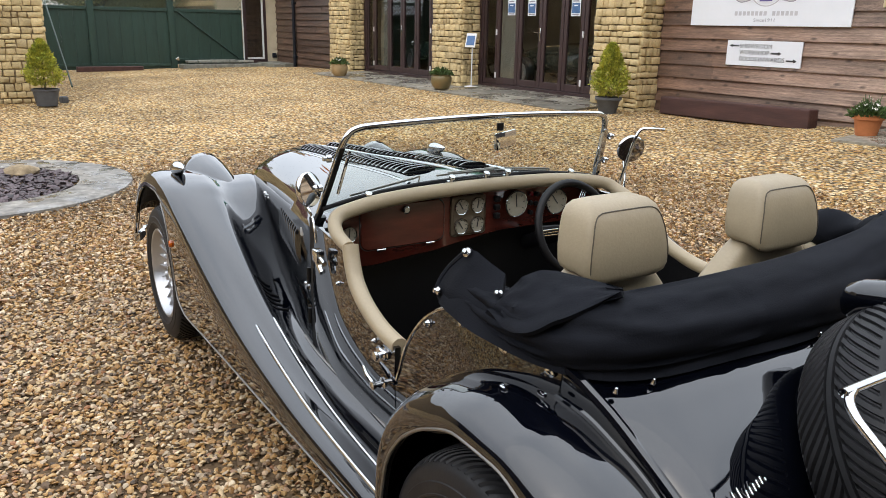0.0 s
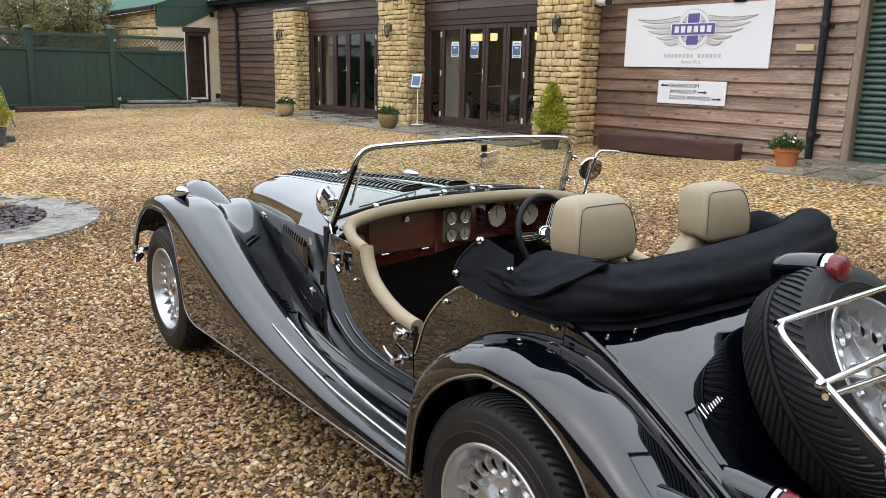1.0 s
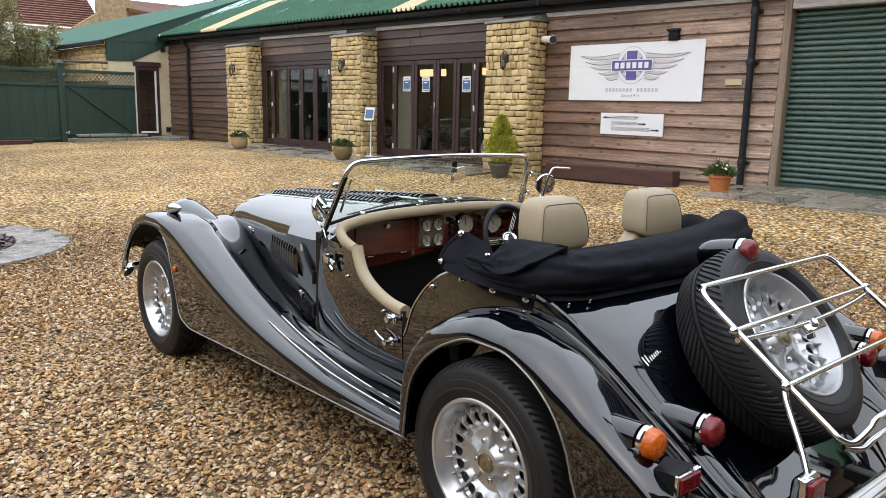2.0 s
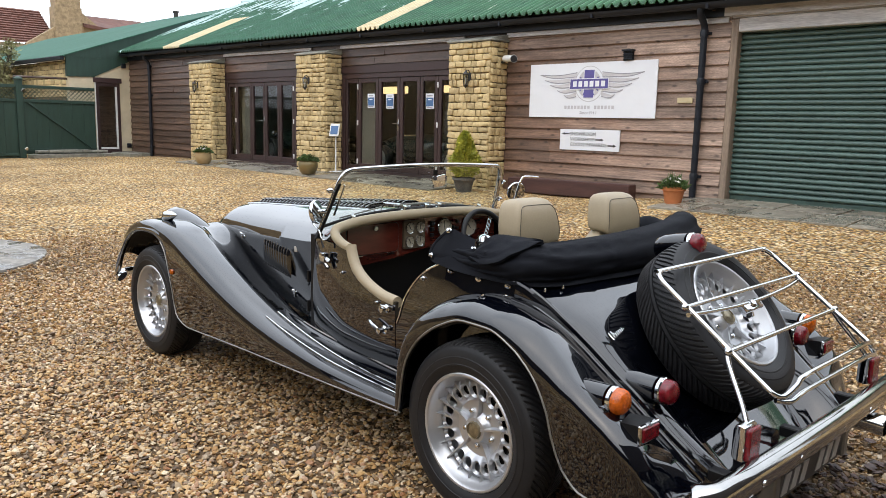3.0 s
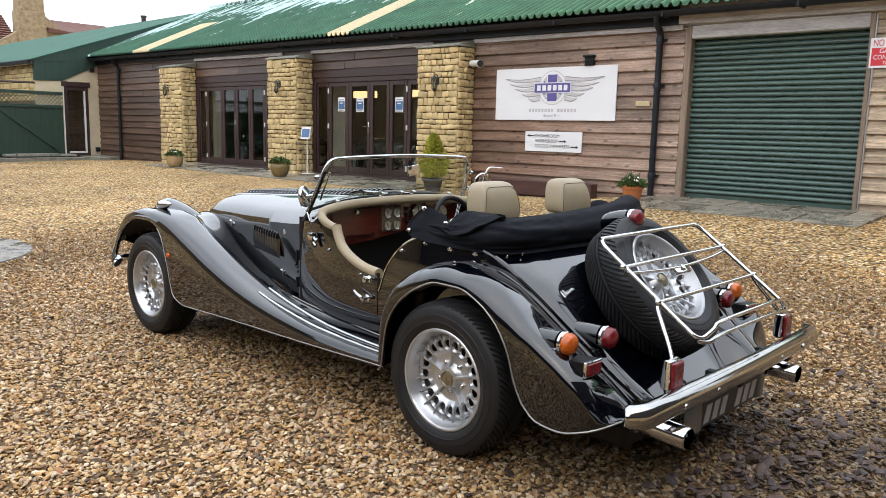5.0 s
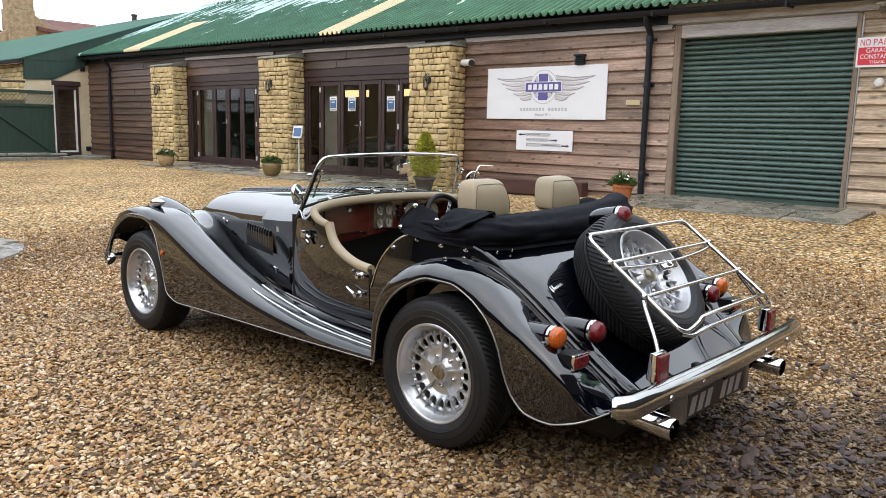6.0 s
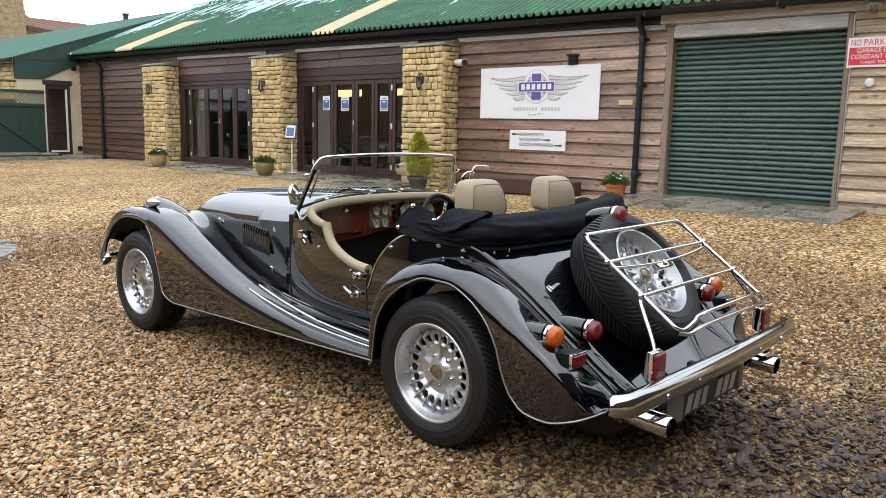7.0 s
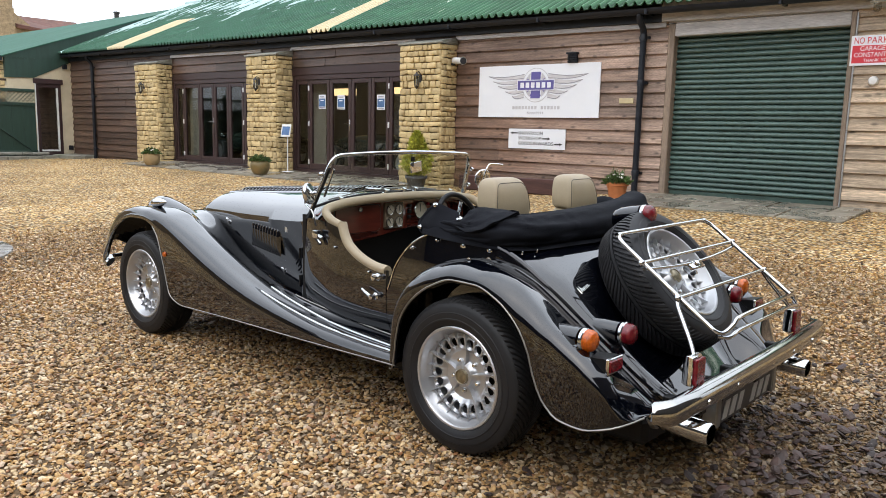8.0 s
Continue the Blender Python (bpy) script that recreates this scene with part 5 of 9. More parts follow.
TYRE = material("tyre_rubber", (0.0145, 0.0145, 0.016), 0.5, vary=0.3, scale=14, spec=0.30, bump=0.0005, bump_scale=90)


def tyre_mesh():
    """Tyre with a centre rib and curved slots cut into both halves of the tread; the rings shear with the slots."""
    slots, step = 80, 6
    n = slots * step
    side = [(0.198, 0.070), (0.204, 0.088), (0.215, 0.097), (0.232, 0.1025), (0.2335, 0.1045), (0.2375, 0.1045), (0.239, 0.1030), (0.250, 0.1040), (0.262, 0.103), (0.264, 0.1005), (0.282, 0.097), (0.292, 0.092)]
    tread = [(0.2975, 0.0875, 0.0), (0.3000, 0.085, 0.6), (0.3050, 0.078, 1.0), (0.3090, 0.070, 1.0), (0.3120, 0.058, 1.0), (0.3130, 0.047, 1.0), (0.3138, 0.036, 1.0), (0.3144, 0.026, 1.0), (0.3149, 0.0125, 1.0), (0.3149, 0.0115, 0.0), (0.3085, 0.0108, 0.0), (0.3085, 0.0062, 0.0), (0.3152, 0.0055, 0.0)]
    prof = [(r, h, 0.0) for r, h in side] + tread
    prof = prof + [(r, -h, c) for r, h, c in prof[::-1]]
    cut = (0.0, 0.007, 0.007, 0.0, 0.0, 0.0)
    bm = bmesh.new()
    rows = []
    for i in range(n):
        row = []
        for r, h, c in prof:
            turn = 2 * math.pi * (i / n + 4.2 * (min(abs(h), 0.085) / 0.085) ** 0.75 / slots)
            rr = r - c * cut[i % step]
            row.append((rr * math.cos(turn), rr * math.sin(turn), h))
        rows.append(row)
    vs = [[bm.verts.new(p) for p in row] for row in rows]
    for i in range(n):
        p, q = vs[i], vs[(i + 1) % n]
        for k in range(len(prof) - 1):
            bm.faces.new((p[k], q[k], q[k + 1], p[k + 1]))
    bmesh.ops.recalc_face_normals(bm, faces=bm.faces)
    me = bpy.data.meshes.new("tyre")
    bm.to_mesh(me)
    bm.free()
    return me


TYRE_MESH = tyre_mesh()
car = thing("car", "black open-top classic roadster with cream leather interior on gravel", "car", pose(0, -8.062, 0, 0, 0, 89.186))


# wheels
def wheel(name, m):
    w = new(name)
    w.parent = car
    w.matrix_basis = m
    mesh_part("tyre", TYRE_MESH, TYRE, w, "black rubber tyre with slanted tread slots", smooth=True, sharp=32)
    bm = bmesh.new()
    lathe(bm, [(0.192, 0.0), (0.199, 0.070), (0.206, 0.086), (0.2065, 0.092), (0.203, 0.095), (0.196, 0.094), (0.190, 0.086), (0.186, 0.066), (0.180, 0.060), (0.172, 0.040), (0.168, 0.018), (0.168, -0.09), (0.19, -0.09), (0.192, 0.0)], 72)
    part("rim", bm, SILVER, w, "silver alloy rim", smooth=True, sharp=35)
    # pierced centre: a polar grid with the slots left out
    bm = bmesh.new()
    prof = [(0.168, 0.016), (0.160, 0.034), (0.152, 0.040), (0.122, 0.038), (0.114, 0.028), (0.104, 0.018), (0.080, 0.014), (0.060, 0.014), (0.048, 0.020), (0.036, 0.040), (0.0, 0.040)]
    n = 160
    bends = (-0.010, -0.003, 0.0, 0.001, 0.0, -0.003, -0.010, -0.010)
    vs = []
    for i in range(n):
        a = 2 * math.pi * i / n
        ring_ = []
        for k, (r, h) in enumerate(prof):
            bend = bends[i % 8] if k in (2, 3) else 0.0
            rr = r + (bend if k == 2 else -bend)
            ring_.append(bm.verts.new((rr * math.cos(a), rr * math.sin(a), h)))
        vs.append(ring_)
    for i in range(n):
        a, b = vs[i], vs[(i + 1) % n]
        for k in range(len(prof) - 1):
            if k == 2 and i % 8 < 6:
                continue
            bm.faces.new((a[k], a[k + 1], b[k + 1], b[k]))
    bmesh.ops.remove_doubles(bm, verts=bm.verts, dist=1e-5)
    thicken(bm, -0.012)
    part("wheel_centre", bm, SILVER, w, "silver pierced wheel centre", smooth=True, sharp=35)
    me = bpy.data.meshes.new("spoke")
    bm = bmesh.new()
    sheet(bm, [[(x, -wb, zb), (x, -wt, zt), (x, wt, zt), (x, wb, zb)] for x, wb, wt, zb, zt in ((0.028, 0.008, 0.0042, 0.030, 0.056), (0.060, 0.008, 0.0036, 0.012, 0.046), (0.105, 0.008, 0.0030, 0.016, 0.046), (0.150, 0.0065, 0.0026, 0.034, 0.058), (0.178, 0.006, 0.0024, 0.040, 0.066))], closed=True, cap=True)
    bmesh.ops.recalc_face_normals(bm, faces=bm.faces)
    bm.to_mesh(me)
    bm.free()
    for i in range(5):
        o = mesh_part("spoke", me, SILVER, w)
        o.matrix_basis = pose(0, 0, 0, 0, 0, 72 * i + 15.75)
    me = bpy.data.meshes.new("fin")
    bm = bmesh.new()
    sheet(bm, [[(0.110, -0.0045, 0.022), (0.110, 0, 0.030), (0.110, 0.0045, 0.022)], [(0.135, -0.0045, 0.036), (0.135, 0.0, 0.050), (0.135, 0.0045, 0.036)], [(0.178, -0.003, 0.04), (0.178, 0, 0.064), (0.178, 0.003, 0.04)]], closed=True, cap=True)
    bmesh.ops.recalc_face_normals(bm, faces=bm.faces)
    bm.to_mesh(me)
    bm.free()
    for i in range(20):
        if i % 4 != 0:
            o = mesh_part("fin", me, SILVER, w)
            o.matrix_basis = pose(0, 0, 0, 0, 0, 18 * i + 15.75)
    for i in range(5):
        a = radians(72 * i + 51.75)
        bm = bmesh.new()
        lathe(bm, [(0.0165, 0.013), (0.0165, 0.022), (0.0125, 0.022), (0.0125, 0.018), (0.0095, 0.018), (0.0095, 0.034), (0.006, 0.038), (0.0, 0.038)], 14, pose(0.064 * math.cos(a), 0.064 * math.sin(a), 0))
        part("wheel_nut", bm, CHROME, w, smooth=True)
    bm = bmesh.new()
    lathe(bm, [(0.031, 0.038), (0.031, 0.056), (0.028, 0.062), (0.0265, 0.060), (0.0265, 0.058), (0.013, 0.062), (0.0, 0.063)], 28)
    part("centre_cap", bm, CAP_BRONZE, w, "bronze-coloured centre cap", smooth=True)
    bm = bmesh.new()
    lathe(bm, [(0.166, -0.02), (0.0, -0.02), (0.0, -0.06), (0.166, -0.06)], 32)
    part("brake_drum", bm, DRUM, w, "dark brake drum")
    return w


for y in (0.0, 2.49):
    wheel("wheel", pose(-0.675, y, 0.314, 0, -90, 0) @ pose(0, 0, 0, 0, 0, 7 if y else -20))
    wheel("wheel", pose(0.675, y, 0.314, 0, 90, 0))
SP_N = Vector((0, -0.771, 0.636))
sp_m = Matrix.Translation(Vector((0, -0.545, 0.722)) - SP_N * 0.085) @ SP_N.to_track_quat("Z", "Y").to_matrix().to_4x4()
wheel("spare_wheel", sp_m)
bm = bmesh.new()
lathe(bm, [(0.0, -0.14), (0.20, -0.14), (0.235, -0.11), (0.235, -0.09), (0.0, -0.09)], 40, sp_m)
part("spare_well", bm, BLACK_TRIM, car, smooth=True)

# body sides
TOPLINE = [(-0.05, 0.825), (0.02, 0.828), (0.11, 0.832), (0.19, 0.842), (0.27, 0.842), (0.32, 0.825), (0.39, 0.782), (0.44, 0.73), (0.48, 0.67), (0.505, 0.60), (0.53, 0.55)]
DOORTOP = [(0.52, 0.648), (0.64, 0.66), (0.74, 0.69), (0.82, 0.735), (0.86, 0.775), (0.885, 0.800), (0.91, 0.808), (1.0, 0.822), (1.13, 0.826), (1.21, 0.822)]
WIDTH = [(-0.05, 0.598), (0.0, 0.610), (0.2, 0.630), (0.55, 0.612), (0.9, 0.602), (1.12, 0.582), (1.21, 0.565), (1.3, 0.550)]


def side_x(y, z):
    w = interp(WIDTH, y)[0]
    k_b = min(max((y - 0.65) / 0.55, 0), 1)
    bulge = (0.022 - 0.014 * k_b * k_b * (3 - 2 * k_b)) * math.sin(math.pi * min(max((z - 0.30) / 0.55, 0), 1))
    tuck = 0.07 * max(0, (0.47 - z) / 0.17) ** 2
    fl = min(max((y - 0.55) / 0.65, 0), 1)
    return w + bulge - tuck * (1 - fl)


def side_panel(bm, sgn, y0, y1, top, n, nz=12, z0=0.27):
    rows = []
    for i in range(n + 1):
        y = y0 + (y1 - y0) * i / n
        zt = top(y)
        rows.append([(sgn * side_x(y, z0 + (zt - z0) * k / nz), y, z0 + (zt - z0) * k / nz) for k in range(nz + 1)])
    sheet(bm, rows)
    thicken(bm, 0.016 if sgn < 0 else -0.016)


for sgn in (-1, 1):
    bm = bmesh.new()
    side_panel(bm, sgn, 0.534, 1.205, lambda y: interp(DOORTOP, y)[0], 24)
    door = part("door", bm, PAINT, car, "gloss black cutaway door with cream top roll", smooth=True)
    # padded cream roll on the door
    bm = bmesh.new()
    pts = smooth_line([(sgn * (side_x(y, z) - 0.020), y, z - 0.008) for y, z in ((0.545, 0.652), (0.64, 0.662), (0.74, 0.692), (0.82, 0.735), (0.862, 0.785), (0.885, 0.832))], 5)
    tube(bm, pts, 0.0235, 12, flat=1.1)
    part("door_roll", bm, LEATHER, door, "cream leather roll", smooth=True)
    bm = bmesh.new()
    rows = []
    for i in range(13):
        y = 0.55 + 0.44 * i / 12
        zt = interp(DOORTOP, y)[0] - 0.02
        rows.append([(sgn * (side_x(y, z_) - 0.03), y, z_) for z_ in (0.28, 0.4, 0.5, zt)])
    sheet(bm, rows)
    thicken(bm, 0.008)
    part("door_lining", bm, BLACK_TRIM, door)
    bm = bmesh.new()
    side_panel(bm, sgn, -0.05, 0.528, lambda y: interp(TOPLINE, y)[0], 34)
    part("rear_quarter", bm, PAINT, car, smooth=True)
    bm = bmesh.new()
    tube(bm, [(sgn * (side_x(y, z) + 0.001), y, z) for y, z in [(-0.05 + 0.57 * i / 40, interp(TOPLINE, -0.05 + 0.57 * i / 40)[0]) for i in range(41)]], 0.0045, 6)
    part("edge_bead", bm, CHROME if sgn < 0 else PAINT, car, smooth=True)


# bonnet and scuttle
BON = [(1.02, 0.582, 0.846, 0.926), (1.12, 0.574, 0.838, 0.928), (1.25, 0.552, 0.822, 0.930), (1.5, 0.497, 0.803, 0.918), (1.9, 0.415, 0.776, 0.888), (2.37, 0.33, 0.750, 0.858), (2.55, 0.30, 0.735, 0.838), (2.66, 0.275, 0.705, 0.805), (2.73, 0.24, 0.65, 0.745), (2.76, 0.20, 0.55, 0.66)]


def bonnet_row(y, n=20):
    w, zs, zc = interp(BON, y)
    zb = 0.36 + 0.04 * min(max((y - 1.2) / 0.8, 0), 1)
    pts = []
    lo = 6
    for k in range(lo):
        t = k / lo
        pts.append((-(w - 0.055 * (1 - t)), y, zb + (zs - 0.03 - zb) * t))
    for k in range(n + 1):
        s = -1 + 2 * k / n
        ab = abs(s)
        z = zs - 0.03 + (zc - zs + 0.03) * (1 - ab ** 2.0) ** 0.62 if ab < 1 else zs - 0.03
        pts.append((s * w * (1 - 0.03 * (1 - ab)), y, z))
    for k in range(lo):
        t = 1 - (k + 1) / lo
        pts.append(((w - 0.055 * (1 - t)), y, zb + (zs - 0.03 - zb) * t))
    return pts


def bonnet_z(x, y):
    w, zs, zc = interp(BON, y)
    ab = min(abs(x) / w, 0.999)
    return zs - 0.03 + (zc - zs + 0.03) * (1 - ab ** 2.0) ** 0.62


bm = bmesh.new()
sheet(bm, [bonnet_row(1.135 + (2.545 - 1.135) * i / 26) for i in range(27)])
thicken(bm, -0.008)
bonnet = part("bonnet", bm, PAINT, car, "gloss black louvred bonnet", smooth=True, sharp=50)
bm = bmesh.new()
sheet(bm, [bonnet_row(1.076 + (1.1335 - 1.076) * i / 4) for i in range(5)])
thicken(bm, -0.01)
part("scuttle", bm, PAINT, car, smooth=True, sharp=50)
bm = bmesh.new()
sheet(bm, [bonnet_row(2.552 + (2.76 - 2.552) * i / 10) for i in range(11)])
bmesh.ops.contextual_create(bm, geom=[e for e in bm.edges if e.is_boundary and all(v.co.y > 2.755 for v in e.verts)])
part("radiator_cowl", bm, PAINT, car, smooth=True, sharp=60)
# shut line bead and hinge strips
bm = bmesh.new()
line_ = []
for p in bonnet_row(1.132):
    low_ = max(0.0, 0.80 - p[2]) / 0.395
    yy_ = 1.132 + 0.268 * low_ ** 0.7
    line_.append((math.copysign(interp(BON, yy_)[0] - 0.055 * low_ + 0.004, p[0]) if low_ > 0 else p[0] * 1.004, yy_, p[2] + 0.002))
tube(bm, line_, 0.0048, 6)
part("bonnet_bead", bm, PAINT, bonnet, smooth=True)
for x in (0.0, -0.245, 0.245):
    bm = bmesh.new()
    rows = []
    for i in range(20):
        y = 1.16 + (2.53 - 1.16) * i / 19
        xx = x * interp(BON, y)[0] / 0.597
        z = bonnet_z(xx, y) + 0.006
        rows.append([(xx - 0.007, y, z + 0.001), (xx - 0.003, y, z + 0.006), (xx + 0.003, y, z + 0.006), (xx + 0.007, y, z + 0.001)])
    sheet(bm, rows)
    part("hinge_strip", bm, CHROME, bonnet, "chrome bonnet hinge strip" if x == 0 else "", smooth=True)
# louvres: two rows on top and one panel on each side
me_l = bpy.data.meshes.new("louvre")
bm = bmesh.new()
rows = []
for i in range(7):
    s = -0.052 + 0.104 * i / 6
    h = 0.013 * (1 - (abs(s) / 0.0535) ** 4)
    rows.append([(s, 0.011, 0.0), (s, 0.006, h * 0.55), (s, -0.006, h), (s, -0.010, h * 0.9), (s, -0.007, -0.001)])
sheet(bm, rows)
bmesh.ops.recalc_face_normals(bm, faces=bm.faces)
bm.to_mesh(me_l)
bm.free()
me_l.shade_smooth()
me_l.set_sharp_from_angle(angle=radians(50))
me_s = bpy.data.meshes.new("louvre_slot")
bm = bmesh.new()
box(bm, -0.050, 0.050, -0.018, -0.009, 0.0005, 0.003)
bm.to_mesh(me_s)
bm.free()
for sx in (-1, 1):
    for i in range(30):
        y = 1.30 + 1.12 * i / 29
        x = sx * 0.245 * interp(BON, y)[0] / 0.597 * 0.53
        k = (0.75 if y > 2.0 else 0.9) * (1.35 - 0.3 * (y - 1.3))
        dz = (bonnet_z(x, y + 0.05) - bonnet_z(x, y - 0.05)) / 0.1
        dx = (bonnet_z(x + 0.03, y) - bonnet_z(x - 0.03, y)) / 0.06
        for me_k, mt in ((me_l, PAINT), (me_s, BLACK_TRIM)):
            o = mesh_part(me_k.name.split(".")[0], me_k, mt, bonnet)
            o.matrix_basis = pose(x, y, bonnet_z(x, y) + 0.007, math.degrees(math.atan(dz)), -math.degrees(math.atan(dx)), 0) @ Matrix.Diagonal((k, 1.25, 1.3, 1))
for sgn in (-1, 1):
    for i in range(10):
        y = 1.50 + 0.315 * i / 9
        w = interp(BON, y)[0]
        slope = (interp(BON, y + 0.05)[0] - interp(BON, y - 0.05)[0]) / 0.1
        zc = 0.655 + 0.004 * i * 0.3
        for me_k, mt in ((me_l, PAINT), (me_s, BLACK_TRIM)):
            o = mesh_part(me_k.name.split(".")[0], me_k, mt, bonnet)
            out = Vector((sgn, abs(slope), 0)).normalized()
            back = Vector((0, 0, 1)).cross(out)
            rot = Matrix((Vector((0, 0, 1)), back * (1 if sgn < 0 else -1), out)).transposed().to_4x4()
            o.matrix_basis = Matrix.Translation((sgn * (w - 0.006), y, zc)) @ rot @ Matrix.Diagonal((1.5, 1.3, 1.6, 1) if me_k is me_l else (1.5, 2.2, 2.0, 1))


def catch(m, parent):
    """Chrome over-centre bonnet catch."""
    bm = bmesh.new()
    tube(bm, [(-0.03, 0, 0.012), (0.03, 0, 0.012)], 0.008, 8)
    tube(bm, [(0, 0, 0.0), (0, 0, 0.03)], 0.010, 8)
    for x in (-0.03, 0.03):
        bmesh.ops.create_uvsphere(bm, u_segments=10, v_segments=8, radius=0.012, matrix=pose(x, 0, 0.014))
    tube(bm, [(0, 0.0, 0.022), (0, 0.03, 0.016)], 0.006, 8)
    o = part("catch", bm, CHROME, parent, "chrome bonnet catch", smooth=True)
    o.matrix_basis = m


for y, z in ((2.17, 0.70), (1.485, 0.50)):
    w, zs, zc = interp(BON, y)
    x = w - 0.004 - 0.055 * (zs - 0.03 - z) / (zs - 0.43)
    catch(pose(-x, y, z, 0, -90, 0) @ pose(0, 0, 0, 0, 0, 75) @ Matrix.Scale(0.8, 4), bonnet)
bm = bmesh.new()
box(bm, -0.014, 0.014, -0.011, 0.011, 0, 0.003, 0.001)
o = part("badge", bm, PLATE_SILVER, bonnet, "small pale badge")
o.matrix_basis = pose(-interp(BON, 1.40)[0] - 0.002, 1.40, 0.735, 0, -90, 0)


# front wings with running boards: y, shoulder z, crest z, crease x, crease z, inner x, inner z, low z
FW = [
    (0.315, 0.318, 0.338, 0.66, 0.340, 0.600, 0.340, 0.300),
    (0.56, 0.315, 0.345, 0.66, 0.346, 0.585, 0.350, 0.294),
    (0.81, 0.320, 0.356, 0.66, 0.358, 0.580, 0.368, 0.288),
    (1.08, 0.340, 0.388, 0.655, 0.394, 0.585, 0.400, 0.283),
    (1.32, 0.366, 0.432, 0.645, 0.440, 0.565, 0.425, 0.280),
    (1.53, 0.400, 0.487, 0.630, 0.492, 0.505, 0.440, 0.276),
    (1.76, 0.465, 0.565, 0.610, 0.560, 0.455, 0.480, 0.270),
    (2.00, 0.565, 0.660, 0.590, 0.640, 0.405, 0.545, 0.264),
    (2.13, 0.625, 0.710, 0.580, 0.690, 0.380, 0.600, 0.300),
    (2.20, 0.660, 0.735, 0.575, 0.715, 0.370, 0.635, 0.480),
    (2.26, 0.690, 0.752, 0.570, 0.738, 0.360, 0.665, 0.630),
    (2.33, 0.712, 0.765, 0.565, 0.752, 0.345, 0.695, 0.690),
    (2.43, 0.728, 0.775, 0.565, 0.765, 0.330, 0.720, 0.714),
    (2.55, 0.725, 0.775, 0.565, 0.762, 0.310, 0.730, 0.712),
    (2.65, 0.705, 0.760, 0.565, 0.745, 0.300, 0.700, 0.692),
    (2.75, 0.655, 0.730, 0.570, 0.700, 0.320, 0.640, 0.640),
    (2.84, 0.560, 0.675, 0.580, 0.640, 0.360, 0.560, 0.545),
    (2.92, 0.440, 0.590, 0.600, 0.545, 0.420, 0.470, 0.420),
    (2.975, 0.385, 0.480, 0.620, 0.440, 0.480, 0.400, 0.375),
    (2.995, 0.375, 0.400, 0.640, 0.390, 0.520, 0.380, 0.370),
]


def wing_row(y, sgn):
    sh, cr, cx_, cz_, ix, iz, lo = interp(FW, y)
    sh += 0.4 * (cr - sh)
    lo = min(lo, sh - 0.004)
    ox = 0.790
    key = [(ox, lo), (ox, lo + (sh - lo) * 0.5), (ox - 0.003, sh - 0.012 * min(1, (sh - lo) / 0.03)), (ox - 0.016, sh + (cr - sh) * 0.55), (ox - 0.048, cr - (cr - sh) * 0.08), (0.700, cr), ((0.700 + cx_) / 2, (cr + cz_) / 2 + 0.004), (cx_, cz_), (cx_ * 0.72 + ix * 0.28, cz_ * 0.62 + iz * 0.38 - 0.012), (cx_ * 0.35 + ix * 0.65, cz_ * 0.26 + iz * 0.74 - 0.008), (ix, iz), (ix - 0.05, iz - 0.035)]
    pts = smooth_line([(sgn * x, y, z) for x, z in key], 3)
    return pts


